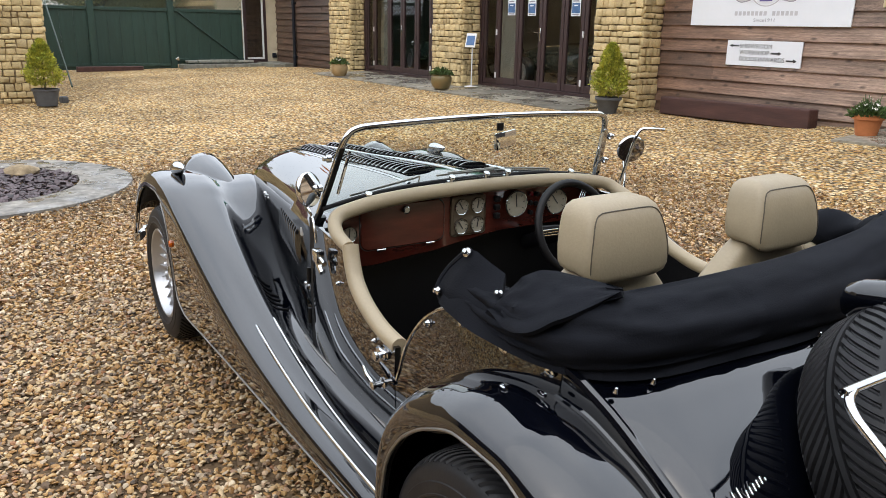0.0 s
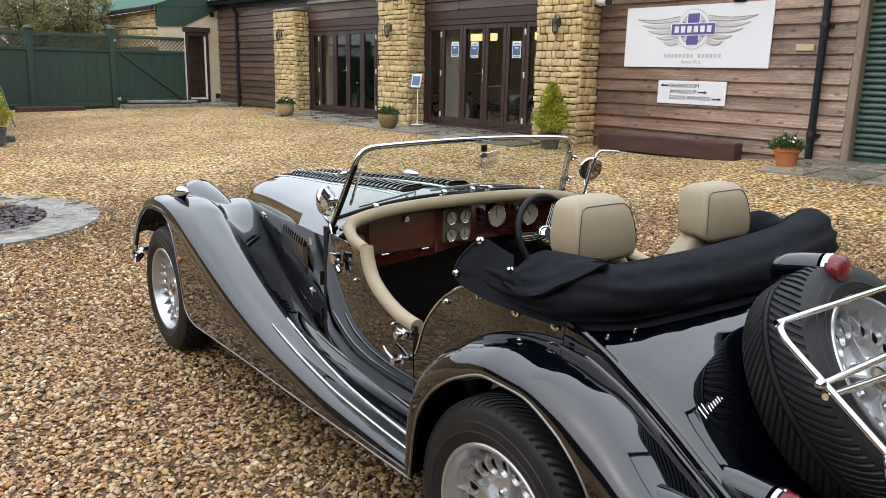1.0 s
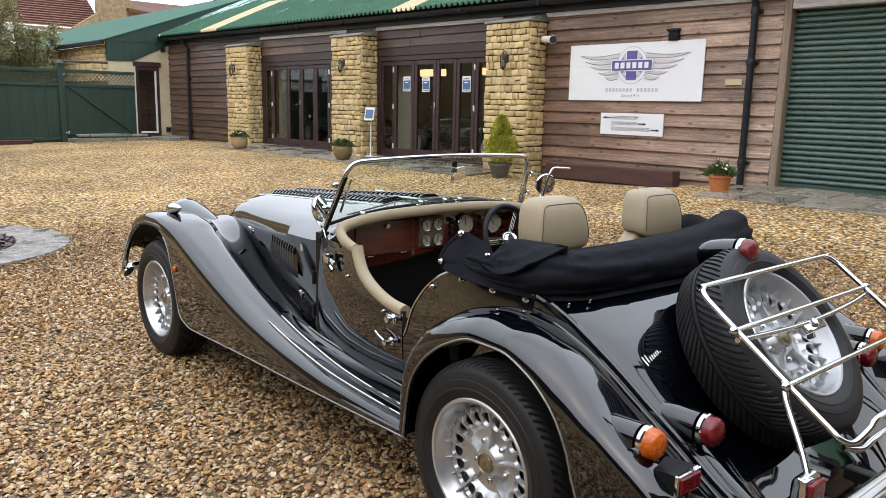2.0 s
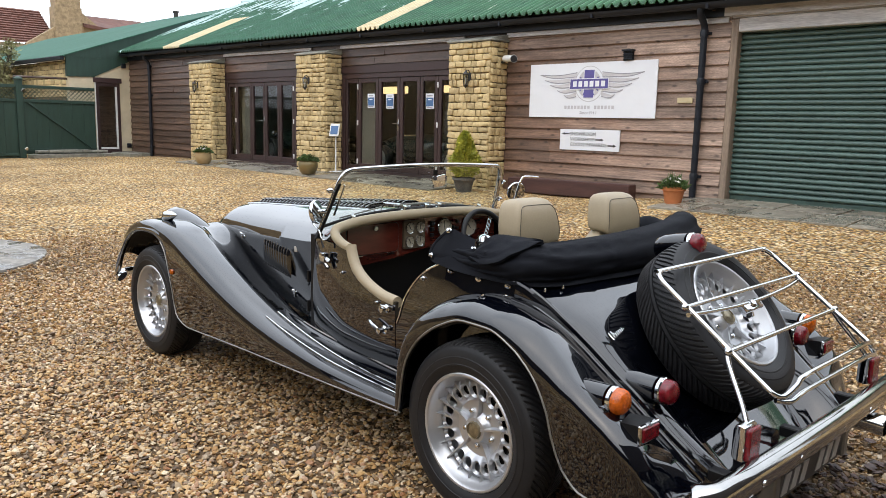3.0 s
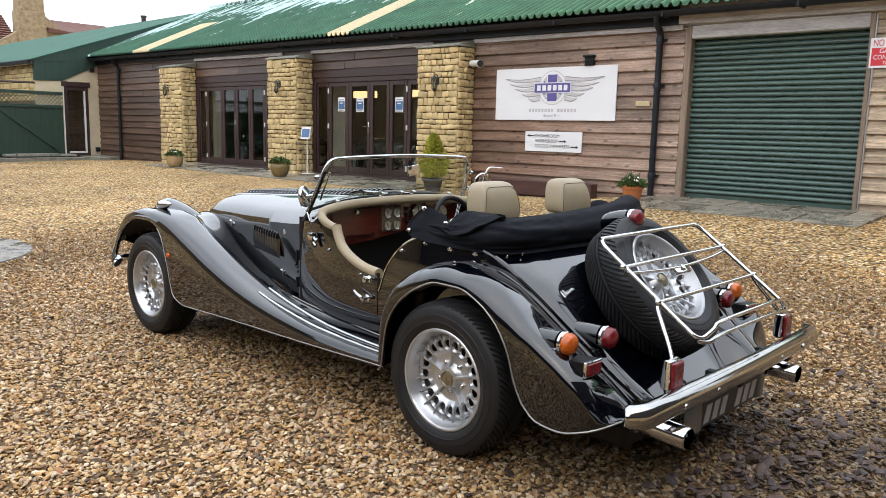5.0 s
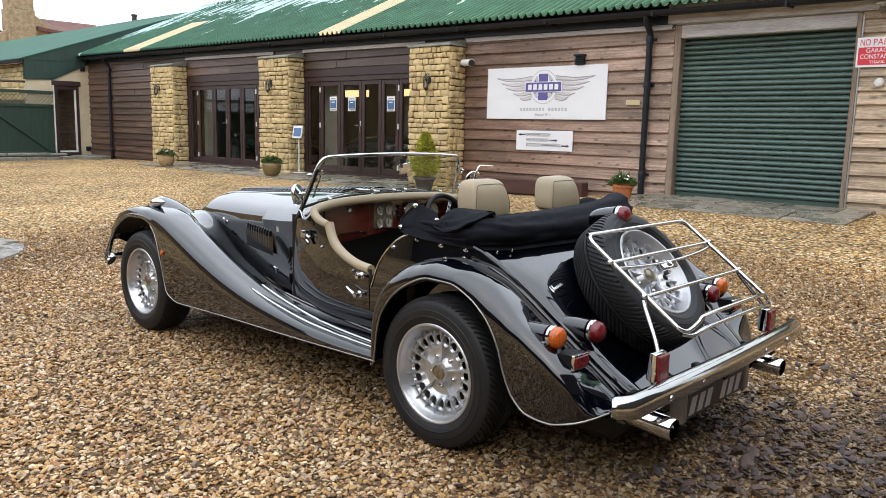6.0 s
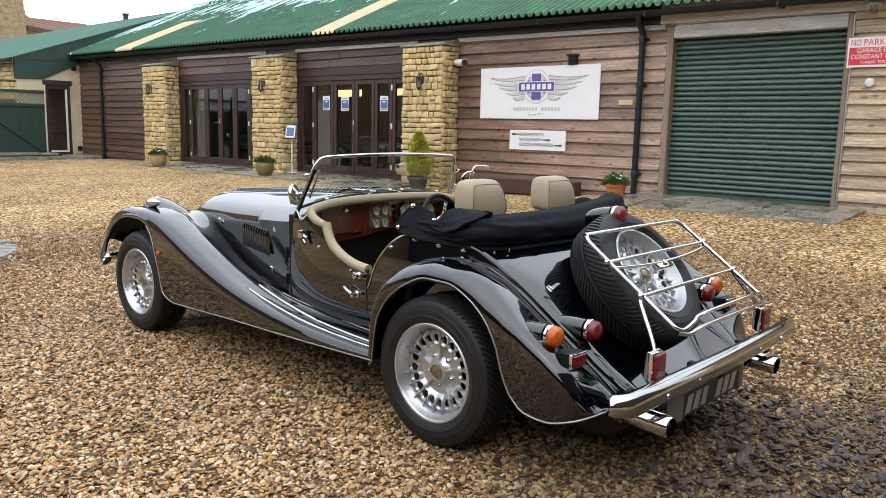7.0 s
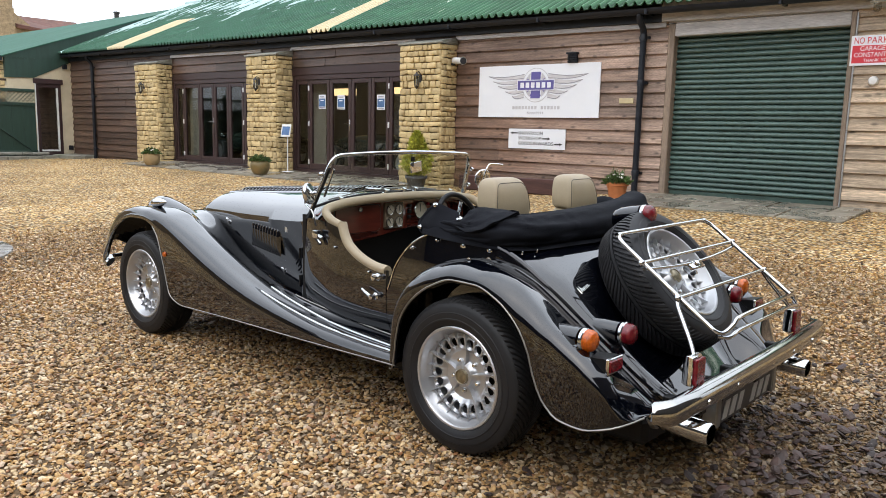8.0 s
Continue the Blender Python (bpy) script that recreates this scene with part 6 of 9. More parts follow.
ys = sorted({0.315 + (2.0 - 0.315) * i / 22 for i in range(23)} | {2.0 + (2.955 - 2.0) * i / 40 for i in range(41)})
for sgn in (-1, 1):
    bm = bmesh.new()
    sheet(bm, [wing_row(y, sgn) for y in ys])
    thicken(bm, 0.008 if sgn < 0 else -0.008)
    fw = part("front_wing", bm, PAINT, car, "long sweeping gloss black front wing", smooth=True, sharp=60)
    bm = bmesh.new()
    sheet(bm, [[(p.x - sgn * (0.016 if i_ < 9 else 0.003), p.y, p.z - (0.002 if i_ < 4 else 0.016)) for i_, p in enumerate(wing_row(y, sgn))] for y in ys if 2.03 < y < 2.945])
    part("arch_liner", bm, BLACK_TRIM, fw)
    # bright bead along the lower edge
    bm = bmesh.new()
    tube(bm, [wing_row(y, sgn)[0] for y in ys if y < 2.33], 0.0035, 6)
    part("wing_bead", bm, ALLOY_DULL, fw, smooth=True)
    # chrome tread strips on the running board
    for xa, xb, y0, y1 in ((0.700, 0.650, 0.36, 1.36), (0.748, 0.715, 0.36, 1.355)):
        bm = bmesh.new()
        pts = []
        for i in range(20):
            y = y0 + (y1 - y0) * i / 19
            row = wing_row(y, sgn)
            x = xa + (xb - xa) * ((y - y0) / (y1 - y0)) ** 1.5
            k = next(j for j in range(len(row) - 1) if abs(row[j + 1].x) <= x)
            w_ = (x - abs(row[k].x)) / (abs(row[k + 1].x) - abs(row[k].x) - 1e-9)
            pts.append((sgn * x, y, row[k].z + (row[k + 1].z - row[k].z) * w_ + 0.003))
        tube(bm, pts, [0.003] + [0.0058] * 18 + [0.004], 8)
        part("tread_strip", bm, CHROME, fw, "chrome tread strip", smooth=True)
    # bead where the board meets the body
    bm = bmesh.new()
    tube(bm, [Vector(wing_row(0.36 + 0.044 * i, sgn)[-4]) + Vector((sgn * 0.012, 0, 0.004)) for i in range(21)], 0.004, 6)
    part("sill_bead", bm, ALLOY_DULL, fw, smooth=True)
    # louvred valance between wing and bonnet
    for i in range(6):
        y = 1.47 + 0.034 * i
        bm = bmesh.new()
        rowv = [p for p in wing_row(y, sgn) if 0.555 < abs(p.x) < 0.622]
        tube(bm, [(p.x, y - 0.25 * (0.62 - abs(p.x)), p.z) for p in rowv], 0.0035, 6)
        part("valance_slot", bm, BLACK_TRIM, fw)
    bm = bmesh.new()
    lathe(bm, [(0.0, 0.042), (0.016, 0.040), (0.027, 0.030), (0.031, 0.012), (0.031, -0.01), (0.026, -0.04), (0.016, -0.075), (0.006, -0.10), (0.0, -0.108)], 20)
    o = part("side_lamp", bm, CHROME, fw, "chrome teardrop side lamp", smooth=True)
    o.matrix_basis = pose(sgn * 0.672, 2.46, 0.798, -90, 0, 0) @ pose(0, 0, 0, -8, 0, 0)
    bm = bmesh.new()
    tube(bm, [(sgn * 0.672, 2.46, 0.765), (sgn * 0.672, 2.46, 0.80)], 0.018, 10)
    part("lamp_foot", bm, CHROME, fw, smooth=True)
    bm = bmesh.new()
    lathe(bm, [(0.0, 0.0), (0.016, 0.0), (0.013, 0.010), (0.0, 0.013)], 14)
    o = part("repeater", bm, LENS_AMBER, fw, "small amber side repeater", smooth=True)
    o.matrix_basis = pose(sgn * 0.789, 2.175, 0.535, 0, 90 * sgn, 0)
    # headlamp pod
    bm = bmesh.new()
    lathe(bm, [(0.0, -0.46), (0.03, -0.43), (0.06, -0.36), (0.088, -0.25), (0.106, -0.12), (0.113, 0.0), (0.115, 0.05), (0.10, 0.07), (0.0, 0.085)], 32)
    o = part("headlamp", bm, PAINT, fw, "round black headlamp pod", smooth=True)
    o.matrix_basis = pose(sgn * 0.475, 2.73, 0.690, -84, 0, 0)

# front bumper
bm = bmesh.new()
tube(bm, smooth_line([(-0.775, 2.885, 0.395), (-0.760, 2.945, 0.400), (-0.66, 3.01, 0.40), (0, 3.08, 0.40), (0.66, 3.01, 0.40), (0.760, 2.945, 0.400), (0.775, 2.885, 0.395)], 6), 0.035, 10, flat=0.5)
part("front_bumper", bm, CHROME, car, "chrome front bumper", smooth=True)

# rear wings: y, low z, outer x, shoulder z, crest z, inner x, inner z
RW = [
    (-0.735, 0.318, 0.640, 0.320, 0.322, 0.530, 0.332),
    (-0.70, 0.302, 0.720, 0.306, 0.312, 0.540, 0.362),
    (-0.66, 0.290, 0.762, 0.300, 0.326, 0.545, 0.395),
    (-0.58, 0.274, 0.786, 0.345, 0.392, 0.556, 0.458),
    (-0.49, 0.284, 0.792, 0.430, 0.476, 0.566, 0.526),
    (-0.42, 0.336, 0.793, 0.498, 0.540, 0.573, 0.578),
    (-0.38, 0.41, 0.793, 0.534, 0.576, 0.578, 0.607),
    (-0.35, 0.50, 0.793, 0.562, 0.602, 0.581, 0.630),
    (-0.30, 0.585, 0.793, 0.606, 0.642, 0.585, 0.664),
    (-0.26, 0.625, 0.793, 0.640, 0.674, 0.588, 0.690),
    (-0.21, 0.662, 0.793, 0.676, 0.708, 0.592, 0.716),
    (-0.10, 0.704, 0.793, 0.724, 0.756, 0.600, 0.756),
    (0.01, 0.706, 0.793, 0.736, 0.770, 0.605, 0.765),
    (0.12, 0.668, 0.793, 0.712, 0.752, 0.610, 0.750),
    (0.21, 0.608, 0.793, 0.668, 0.715, 0.612, 0.715),
    (0.25, 0.565, 0.793, 0.638, 0.690, 0.612, 0.69),
    (0.29, 0.50, 0.793, 0.590, 0.650, 0.612, 0.655),
    (0.31, 0.42, 0.793, 0.550, 0.618, 0.612, 0.625),
    (0.325, 0.30, 0.793, 0.505, 0.580, 0.612, 0.59),
    (0.338, 0.28, 0.792, 0.440, 0.520, 0.612, 0.53),
    (0.346, 0.28, 0.790, 0.330, 0.380, 0.612, 0.39),
    (0.348, 0.28, 0.788, 0.29, 0.30, 0.612, 0.30),
]


def rwing_row(y, sgn):
    lo, ox, sh, cr, ix, iz = interp(RW, y)
    # towards the tail the ridge stands out by the shoulder and the flank falls inwards to the piping
    k_r = min(max((-0.02 - y) / 0.22, 0), 1) * min(max((y + 0.735) / 0.10, 0), 1)
    k_r = k_r * k_r * (3 - 2 * k_r)
    cr += k_r * max(0.0, iz - cr + 0.024 + 0.022 * min(max((-0.40 - y) / 0.15, 0), 1))
    k_t = min(max((-0.22 - y) / 0.22, 0), 1)
    rv = min(0.078 + 0.030 * k_r - 0.058 * k_t, max(cr - lo - 0.004, 0.002))
    rh = min(0.095 - 0.048 * k_t, (ox - ix) * 0.55)
    pts = [(ox - 0.012, lo - 0.001), (ox - 0.002, lo + 0.001)]
    for k in range(1, 5):
        pts.append((ox, lo + (cr - rv - lo) * k / 4))
    for k in range(1, 11):
        a = math.pi / 2 * k / 10
        pts.append((ox - rh * (1 - math.cos(a)), cr - rv + rv * math.sin(a)))
    for k in range(1, 15):
        t = k / 14
        ease = (1 - k_r) * t * t * (3 - 2 * t) + k_r * t ** 1.3
        pts.append((ox - rh + (ix - ox + rh) * t, cr + (iz - cr) * ease + 0.008 * (1 - k_r) * math.sin(math.pi * t)))
    return [Vector((sgn * x, y, z)) for x, z in pts]


ry = [RW[0][0] + (0.24 - RW[0][0]) * i / 46 for i in range(47)] + [0.26, 0.275, 0.29, 0.30, 0.31, 0.318, 0.325, 0.332, 0.338, 0.342, 0.346, 0.348]
for sgn in (-1, 1):
    bm = bmesh.new()
    sheet(bm, [rwing_row(y, sgn) for y in ry])
    thicken(bm, 0.008 if sgn < 0 else -0.008)
    rw = part("rear_wing", bm, PAINT, car, "rounded gloss black rear wing", smooth=True, sharp=60)
    bm = bmesh.new()
    tube(bm, [rwing_row(y, sgn)[1] for y in ry], 0.0042, 6)
    part("arch_bead", bm, ALLOY_DULL, rw, smooth=True)
    bm = bmesh.new()
    tube(bm, [Vector(rwing_row(y, sgn)[-1]) + Vector((0, 0, 0.003)) for y in ry if y < 0.26], 0.008, 8)
    part("wing_piping", bm, PAINT, rw, smooth=True)
    # matt liner under the wing
    bm = bmesh.new()
    sheet(bm, [[(p.x - sgn * (0.016 if i_ < 8 else 0.004), p.y, p.z - (0.003 if i_ < 3 else 0.016)) for i_, p in enumerate(rwing_row(y, sgn)[1:])] for y in ry if -0.60 < y < 0.335])
    part("arch_liner", bm, BLACK_TRIM, rw)
    # inner wheel housing
    bm = bmesh.new()
    box(bm, -0.57, -0.555, -0.36, 0.34, 0.2, 0.56) if sgn < 0 else box(bm, 0.555, 0.57, -0.36, 0.34, 0.2, 0.56)
    part("wheel_housing", bm, BLACK_TRIM, rw)
    bm = bmesh.new()
    box(bm, -0.47, -0.455, 2.1, 2.86, 0.2, 0.55) if sgn < 0 else box(bm, 0.455, 0.47, 2.1, 2.86, 0.2, 0.55)
    part("inner_housing", bm, BLACK_TRIM, rw)

# tail deck
TAIL = [(-0.80, 0.49, 0.300, 0.36), (-0.765, 0.50, 0.325, 0.405), (-0.71, 0.525, 0.368, 0.470), (-0.62, 0.545, 0.435, 0.548), (-0.53, 0.556, 0.508, 0.618), (-0.43, 0.566, 0.580, 0.688), (-0.34, 0.575, 0.648, 0.738), (-0.24, 0.585, 0.716, 0.782), (-0.15, 0.595, 0.772, 0.832), (-0.05, 0.605, 0.812, 0.838), (0.05, 0.605, 0.815, 0.838)]
bm = bmesh.new()
rows = []
for i in range(31):
    y = -0.80 + 0.85 * i / 30
    w, ze, zc = interp(TAIL, y)
    row = [(-w + 0.02, y, 0.26), (-w, y, ze - 0.03)]
    for k in range(33):
        s = -1 + k / 16
        # below the hood the panel dishes towards the spare wheel
        k_d = min(max((-0.145 - y) / 0.19, 0), 1)
        k_d = k_d * k_d * (3 - 2 * k_d)
        k_w = min(max((0.95 - abs(s)) / 0.42, 0), 1)
        k_w = k_w * k_w * (3 - 2 * k_w)
        k_l = min(max((-0.27 - y) / 0.20, 0), 1)
        k_l = k_l * k_l * (3 - 2 * k_l)
        row.append((s * (w - 0.004), y, ze + (1 - k_d) * (zc - ze) * 0.58 * (1 - abs(s) ** 4.5) + k_d * 0.045 * (1 - abs(s) ** 14) - k_l * 0.085 * k_w - 0.22 * k_w * min(max(-0.36 - y, 0.0), 0.36)))
    row += [(w, y, ze - 0.03), (w - 0.02, y, 0.26)]
    rows.append(row)
sheet(bm, rows)
bmesh.ops.contextual_create(bm, geom=[e for e in bm.edges if e.is_boundary and all(v.co.y < -0.799 for v in e.verts)])
tail = part("tail", bm, PAINT, car, "gloss black sloping tail panel", smooth=True, sharp=50)
for sgn in (-1, 1):
    bm = bmesh.new()
    pts = []
    for i in range(24):
        y = -0.78 + 0.75 * i / 23
        w, ze, zc = interp(TAIL, y)
        pts.append((sgn * (w - 0.012), y, ze + 0.008))
    tube(bm, pts, 0.011, 8)
    part("deck_bead", bm, PAINT, tail, smooth=True)
# chassis and floor pan
bm = bmesh.new()
box(bm, -0.54, 0.54, -0.70, 1.3, 0.17, 0.275, 0.02)
box(bm, -0.36, 0.36, 1.3, 2.72, 0.17, 0.5, 0.02)
part("chassis", bm, BLACK_TRIM, car)
bm = bmesh.new()
box(bm, -0.535, 0.535, 0.05, 1.2, 0.276, 0.30)
part("carpet", bm, CARPET, car)
bm = bmesh.new()
box(bm, -0.58, 0.58, 1.16, 1.19, 0.27, 0.84)
part("bulkhead", bm, BLACK_TRIM, car)
bm = bmesh.new()
box(bm, -0.60, 0.60, -0.06, 0.04, 0.27, 0.80, 0.02)
part("rear_bulkhead", bm, BLACK_TRIM, car)
bm = bmesh.new()
rows = []
for i in range(9):
    y = 0.25 + 0.92 * i / 8
    rows.append([(-0.11, y, 0.30), (-0.10, y, 0.42), (-0.05, y, 0.47), (0.05, y, 0.47), (0.10, y, 0.42), (0.11, y, 0.30)])
sheet(bm, rows)
part("tunnel", bm, CARPET, car, smooth=True)

# dashboard with instruments
dash = new("dashboard")
dash.parent = car
bm = bmesh.new()
rows = []
for i in range(29):
    x = -0.555 + 1.11 * i / 28
    top = 0.805 + 0.092 * (1 - (abs(x) / 0.585) ** 5) ** 0.6
    bot = 0.695 + 0.035 * min(1, max(0, x + 0.15) * 4) - 0.02 * min(1, max(0, -x - 0.15) * 4)
    rows.append([(x, 1.105, bot), (x, 1.100, bot + 0.006), (x, 1.100, top - 0.005), (x, 1.105, top), (x, 1.12, top), (x, 1.12, bot)])
sheet(bm, rows, closed=True)
part("fascia", bm, WALNUT, dash, "glossy dark red-brown wooden fascia", smooth=True)
def rounded_panel(bm, x0, x1, z0, z1, r, y0, y1, edge=0.003):
    """An upright panel with round corners; y0 is its face."""
    out = []
    for cx, cz, a0 in ((x1 - r, z1 - r, 0), (x0 + r, z1 - r, 90), (x0 + r, z0 + r, 180), (x1 - r, z0 + r, 270)):
        out += [(cx, cz, radians(a0 + 15 * k)) for k in range(7)]
    rows = []
    for y, q in ((y1, r), (y0 + edge, r), (y0, r - edge)):
        rows.append([(cx + q * math.cos(a), y, cz + q * math.sin(a)) for cx, cz, a in out])
    sheet(bm, rows, closed=True, cap=True)


bm = bmesh.new()
rounded_panel(bm, -0.452, -0.128, 0.725, 0.878, 0.034, 1.0985, 1.105)
part("lid_gap", bm, SIGN_BLACK, dash)
bm = bmesh.new()
rounded_panel(bm, -0.447, -0.133, 0.730, 0.873, 0.030, 1.0945, 1.104)
gb = part("glovebox_door", bm, WALNUT, dash, "wooden glovebox lid", smooth=True)
bm = bmesh.new()
lathe(bm, [(0.013, 0), (0.013, 0.012), (0.009, 0.014), (0.0, 0.014)], 14, pose(-0.285, 1.095, 0.852, 90, 0, 0))
part("lock", bm, CHROME, gb, "chrome lock")
for x in (-0.375, -0.19):
    bm = bmesh.new()
    box(bm, x - 0.018, x + 0.018, 1.089, 1.096, 0.724, 0.731, 0.002)
    part("hinge", bm, CHROME, gb)


def gauge(x, z, r):
    bm = bmesh.new()
    lathe(bm, [(r * 1.0, 0.0), (r * 1.02, 0.007), (r * 0.98, 0.010), (r * 0.93, 0.009), (r * 0.92, 0.005)], 24)
    g = part("gauge", bm, CHROME, dash, "chrome-rimmed gauge", smooth=True)
    g.matrix_basis = pose(x, 1.091, z, 90, 0, 0)
    bm = bmesh.new()
    lathe(bm, [(r * 0.93, 0.005), (0.0, 0.005)], 24)
    part("dial", bm, DIAL, g, "pale dial face")
    bm = bmesh.new()
    box(bm, -0.0015, 0.0015, -0.01, r * 0.7, 0.0065, 0.0085)
    n_ = part("needle", bm, SIGN_BLACK, g)
    n_.matrix_basis = pose(0, 0, 0, 0, 0, 40 * math.sin(77 * x))
    for k in range(7):
        a = radians(-30 + 40 * k)
        bm = bmesh.new()
        box(bm, r * 0.66, r * 0.82, -0.0012, 0.0012, 0.0052, 0.0062)
        o_ = part("tick", bm, SIGN_BLACK, g)
        o_.matrix_basis = pose(0, 0, 0, 0, 0, math.degrees(a))


bm = bmesh.new()
box(bm, -0.108, 0.036, 1.091, 1.104, 0.735, 0.875, 0.012, 2)
part("gauge_panel", bm, GAUGE_PANEL, dash, "dull bronze gauge panel")
for x in (-0.070, -0.003):
    for z in (0.771, 0.839):
        gauge(x, z, 0.0275)
gauge(0.165, 0.825, 0.048)
gauge(0.350, 0.815, 0.048)
gauge(-0.492, 0.795, 0.026)
for k, z in enumerate((0.79, 0.82, 0.85)):
    bm = bmesh.new()
    box(bm, 0.072, 0.095, 1.083, 1.099, z - 0.010, z + 0.010, 0.003)
    part("switch", bm, BLACK_TRIM, dash)
for k, (x, z) in enumerate(((0.235, 0.855), (0.262, 0.85), (0.235, 0.82), (0.262, 0.815), (0.237, 0.785))):
    bm = bmesh.new()
    lathe(bm, [(0.009, 0), (0.009, 0.012), (0.0, 0.014)], 10, pose(x, 1.098, z, 90, 0, 0))
    part("warning_lamp", bm, LENS_RED if k == 0 else BLACK_TRIM, dash)
# padded cream roll round the cockpit front
bm = bmesh.new()
pts = [(-0.584, 0.895, 0.812), (-0.585, 0.940, 0.824), (-0.584, 0.975, 0.838), (-0.572, 1.015, 0.856), (-0.545, 1.040, 0.874), (-0.48, 1.055, 0.886), (-0.385, 1.062, 0.898), (-0.22, 1.066, 0.907), (0, 1.066, 0.910)]
pts = pts + [(-x, y, z) for x, y, z in pts[-2::-1]]
tube(bm, smooth_line(pts, 6), 0.0205, 12, flat=1.15)
part("dash_roll", bm, LEATHER, dash, "cream padded leather roll", smooth=True)
# steering wheel
st_m = pose(0.270, 0.885, 0.768, 68, 0, 0) @ Matrix.Scale(0.86, 4)
steer = new("steering_wheel")
steer.parent = car
steer.matrix_basis = st_m
bm = bmesh.new()
tube(bm, [(0.185 * math.cos(a), 0.185 * math.sin(a), 0) for a in [2 * math.pi * k / 48 for k in range(48)]], 0.016, 10, closed=True)
part("wheel_rim", bm, BLACK_TRIM, steer, "black leather steering wheel rim", smooth=True)
for a in (0, 120, 240):
    bm = bmesh.new()
    for d in (-0.010, 0.0, 0.010):
        tube(bm, [(0.04, d, 0.0 - 0.02), (0.175, d, 0)], 0.0024, 6)
    o = part("spoke", bm, CHROME, steer, smooth=True)
    o.matrix_basis = pose(0, 0, 0, 0, 0, a + 180)
bm = bmesh.new()
lathe(bm, [(0.05, -0.04), (0.052, -0.015), (0.045, 0.0), (0.035, 0.012), (0.0, 0.016)], 24)
part("hub", bm, CHROME, steer, "chrome steering hub", smooth=True)
bm = bmesh.new()
tube(bm, [(0.275, 0.885, 0.765), (0.275, 1.15, 0.655)], 0.03, 12)
part("steering_column", bm, BLACK_TRIM, car, smooth=True)
bm = bmesh.new()
tube(bm, [(0.22, 0.92, 0.77), (0.13, 0.925, 0.775)], 0.009, 8)
part("stalk", bm, BLACK_TRIM, car, smooth=True)


# seats
def cushion(w, d, h, bevel, segs=4):
    bm = bmesh.new()
    box(bm, -w / 2, w / 2, -d / 2, d / 2, -h / 2, h / 2, bevel, segs)
    return bm


def seat(x, y, z=0.0):
    s = new("seat")
    s.parent = car
    s.matrix_basis = pose(x, y, z)
    o = part("seat_base", cushion(0.44, 0.46, 0.16, 0.05), LEATHER, s, "cream leather seat base", smooth=True)
    o.matrix_basis = pose(0, 0.30, 0.38, 6, 0, 0)
    bm = bmesh.new()
    rows = []
    for i in range(25):
        t = i / 24
        zz = 0.36 + 0.59 * t
        yy = 0.10 - 0.060 * t
        up = min(max((zz - 0.78) / 0.17, 0), 1)
        hw = 0.235 - 0.135 * up ** 1.5
        th = 0.055 * (1 - 0.35 * up ** 2)
        row = []
        for k in range(20):
            a = 2 * math.pi * k / 20
            ca, sa = math.cos(a), math.sin(a)
            row.append((hw * math.copysign(abs(ca) ** 0.5, ca), yy + th * math.copysign(abs(sa) ** 0.6, sa), zz))
        rows.append(row)
    sheet(bm, rows, closed=True, cap=True)
    bk = part("backrest", bm, LEATHER, s, "cream leather backrest", smooth=True, sharp=60)
    # headrest: a rounded box with a flat piped rear face
    bm = bmesh.new()
    rows = []
    prof = [(0.0, 0.106, 0.046), (0.006, 0.114, 0.053), (0.016, 0.118, 0.057), (0.05, 0.1165, 0.059), (0.085, 0.110, 0.058), (0.112, 0.104, 0.054), (0.130, 0.096, 0.047), (0.141, 0.084, 0.036), (0.147, 0.064, 0.019)]
    HZ = 0.945

    def head_pt(h, hw, th, a):
        ca, sa = math.cos(a), math.sin(a)
        return (1.08 * hw * math.copysign(abs(ca) ** 0.27, ca), 0.018 + 0.10 * h + 1.05 * th * math.copysign(abs(sa) ** 0.30, sa) + 0.012 * (h / 0.147) ** 3, HZ + 1.06 * h - (0.020 * (1 - h / 0.147) if sa < 0 else 0.0) * abs(sa))

    for h, hw, th in prof:
        rows.append([head_pt(h, hw, th, 2 * math.pi * k / 48) for k in range(48)])
    sheet(bm, rows, closed=True, cap=True)
    hr = part("headrest", bm, LEATHER, s, "cream leather headrest with brown piping", smooth=True, sharp=75)
    bm = bmesh.new()
    path = []
    for h, d_ in ((0.004, 222), (0.03, 222), (0.06, 223), (0.088, 225), (0.104, 228), (0.116, 233), (0.124, 240), (0.128, 250), (0.130, 260), (0.1305, 270)):
        hw, th = interp(prof, h)
        path.append(head_pt(h, hw * 1.004, th * 1.006, radians(d_)))
    path += [(-p[0], p[1], p[2]) for p in path[-2::-1]]
    tube(bm, smooth_line(path, 3), 0.0016, 6)
    part("piping", bm, PIPING, hr, smooth=True)
    for xx in (-0.06, 0.06):
        bm = bmesh.new()
        tube(bm, [(xx, 0.03, 0.90), (xx, 0.03, 0.97)], 0.007, 8)
        part("headrest_post", bm, CHROME, s)
    return s


seat(-0.275, 0.145, -0.030)
seat(0.275, 0.128, -0.030)
# cream inner side trim on the far side
bm = bmesh.new()
tube(bm, smooth_line([(0.58, -0.02, 0.80), (0.59, 0.15, 0.82), (0.59, 0.3, 0.81), (0.585, 0.42, 0.74), (0.58, 0.52, 0.66)], 5), 0.03, 10)
part("side_roll", bm, LEATHER, car, "cream leather side roll", smooth=True)
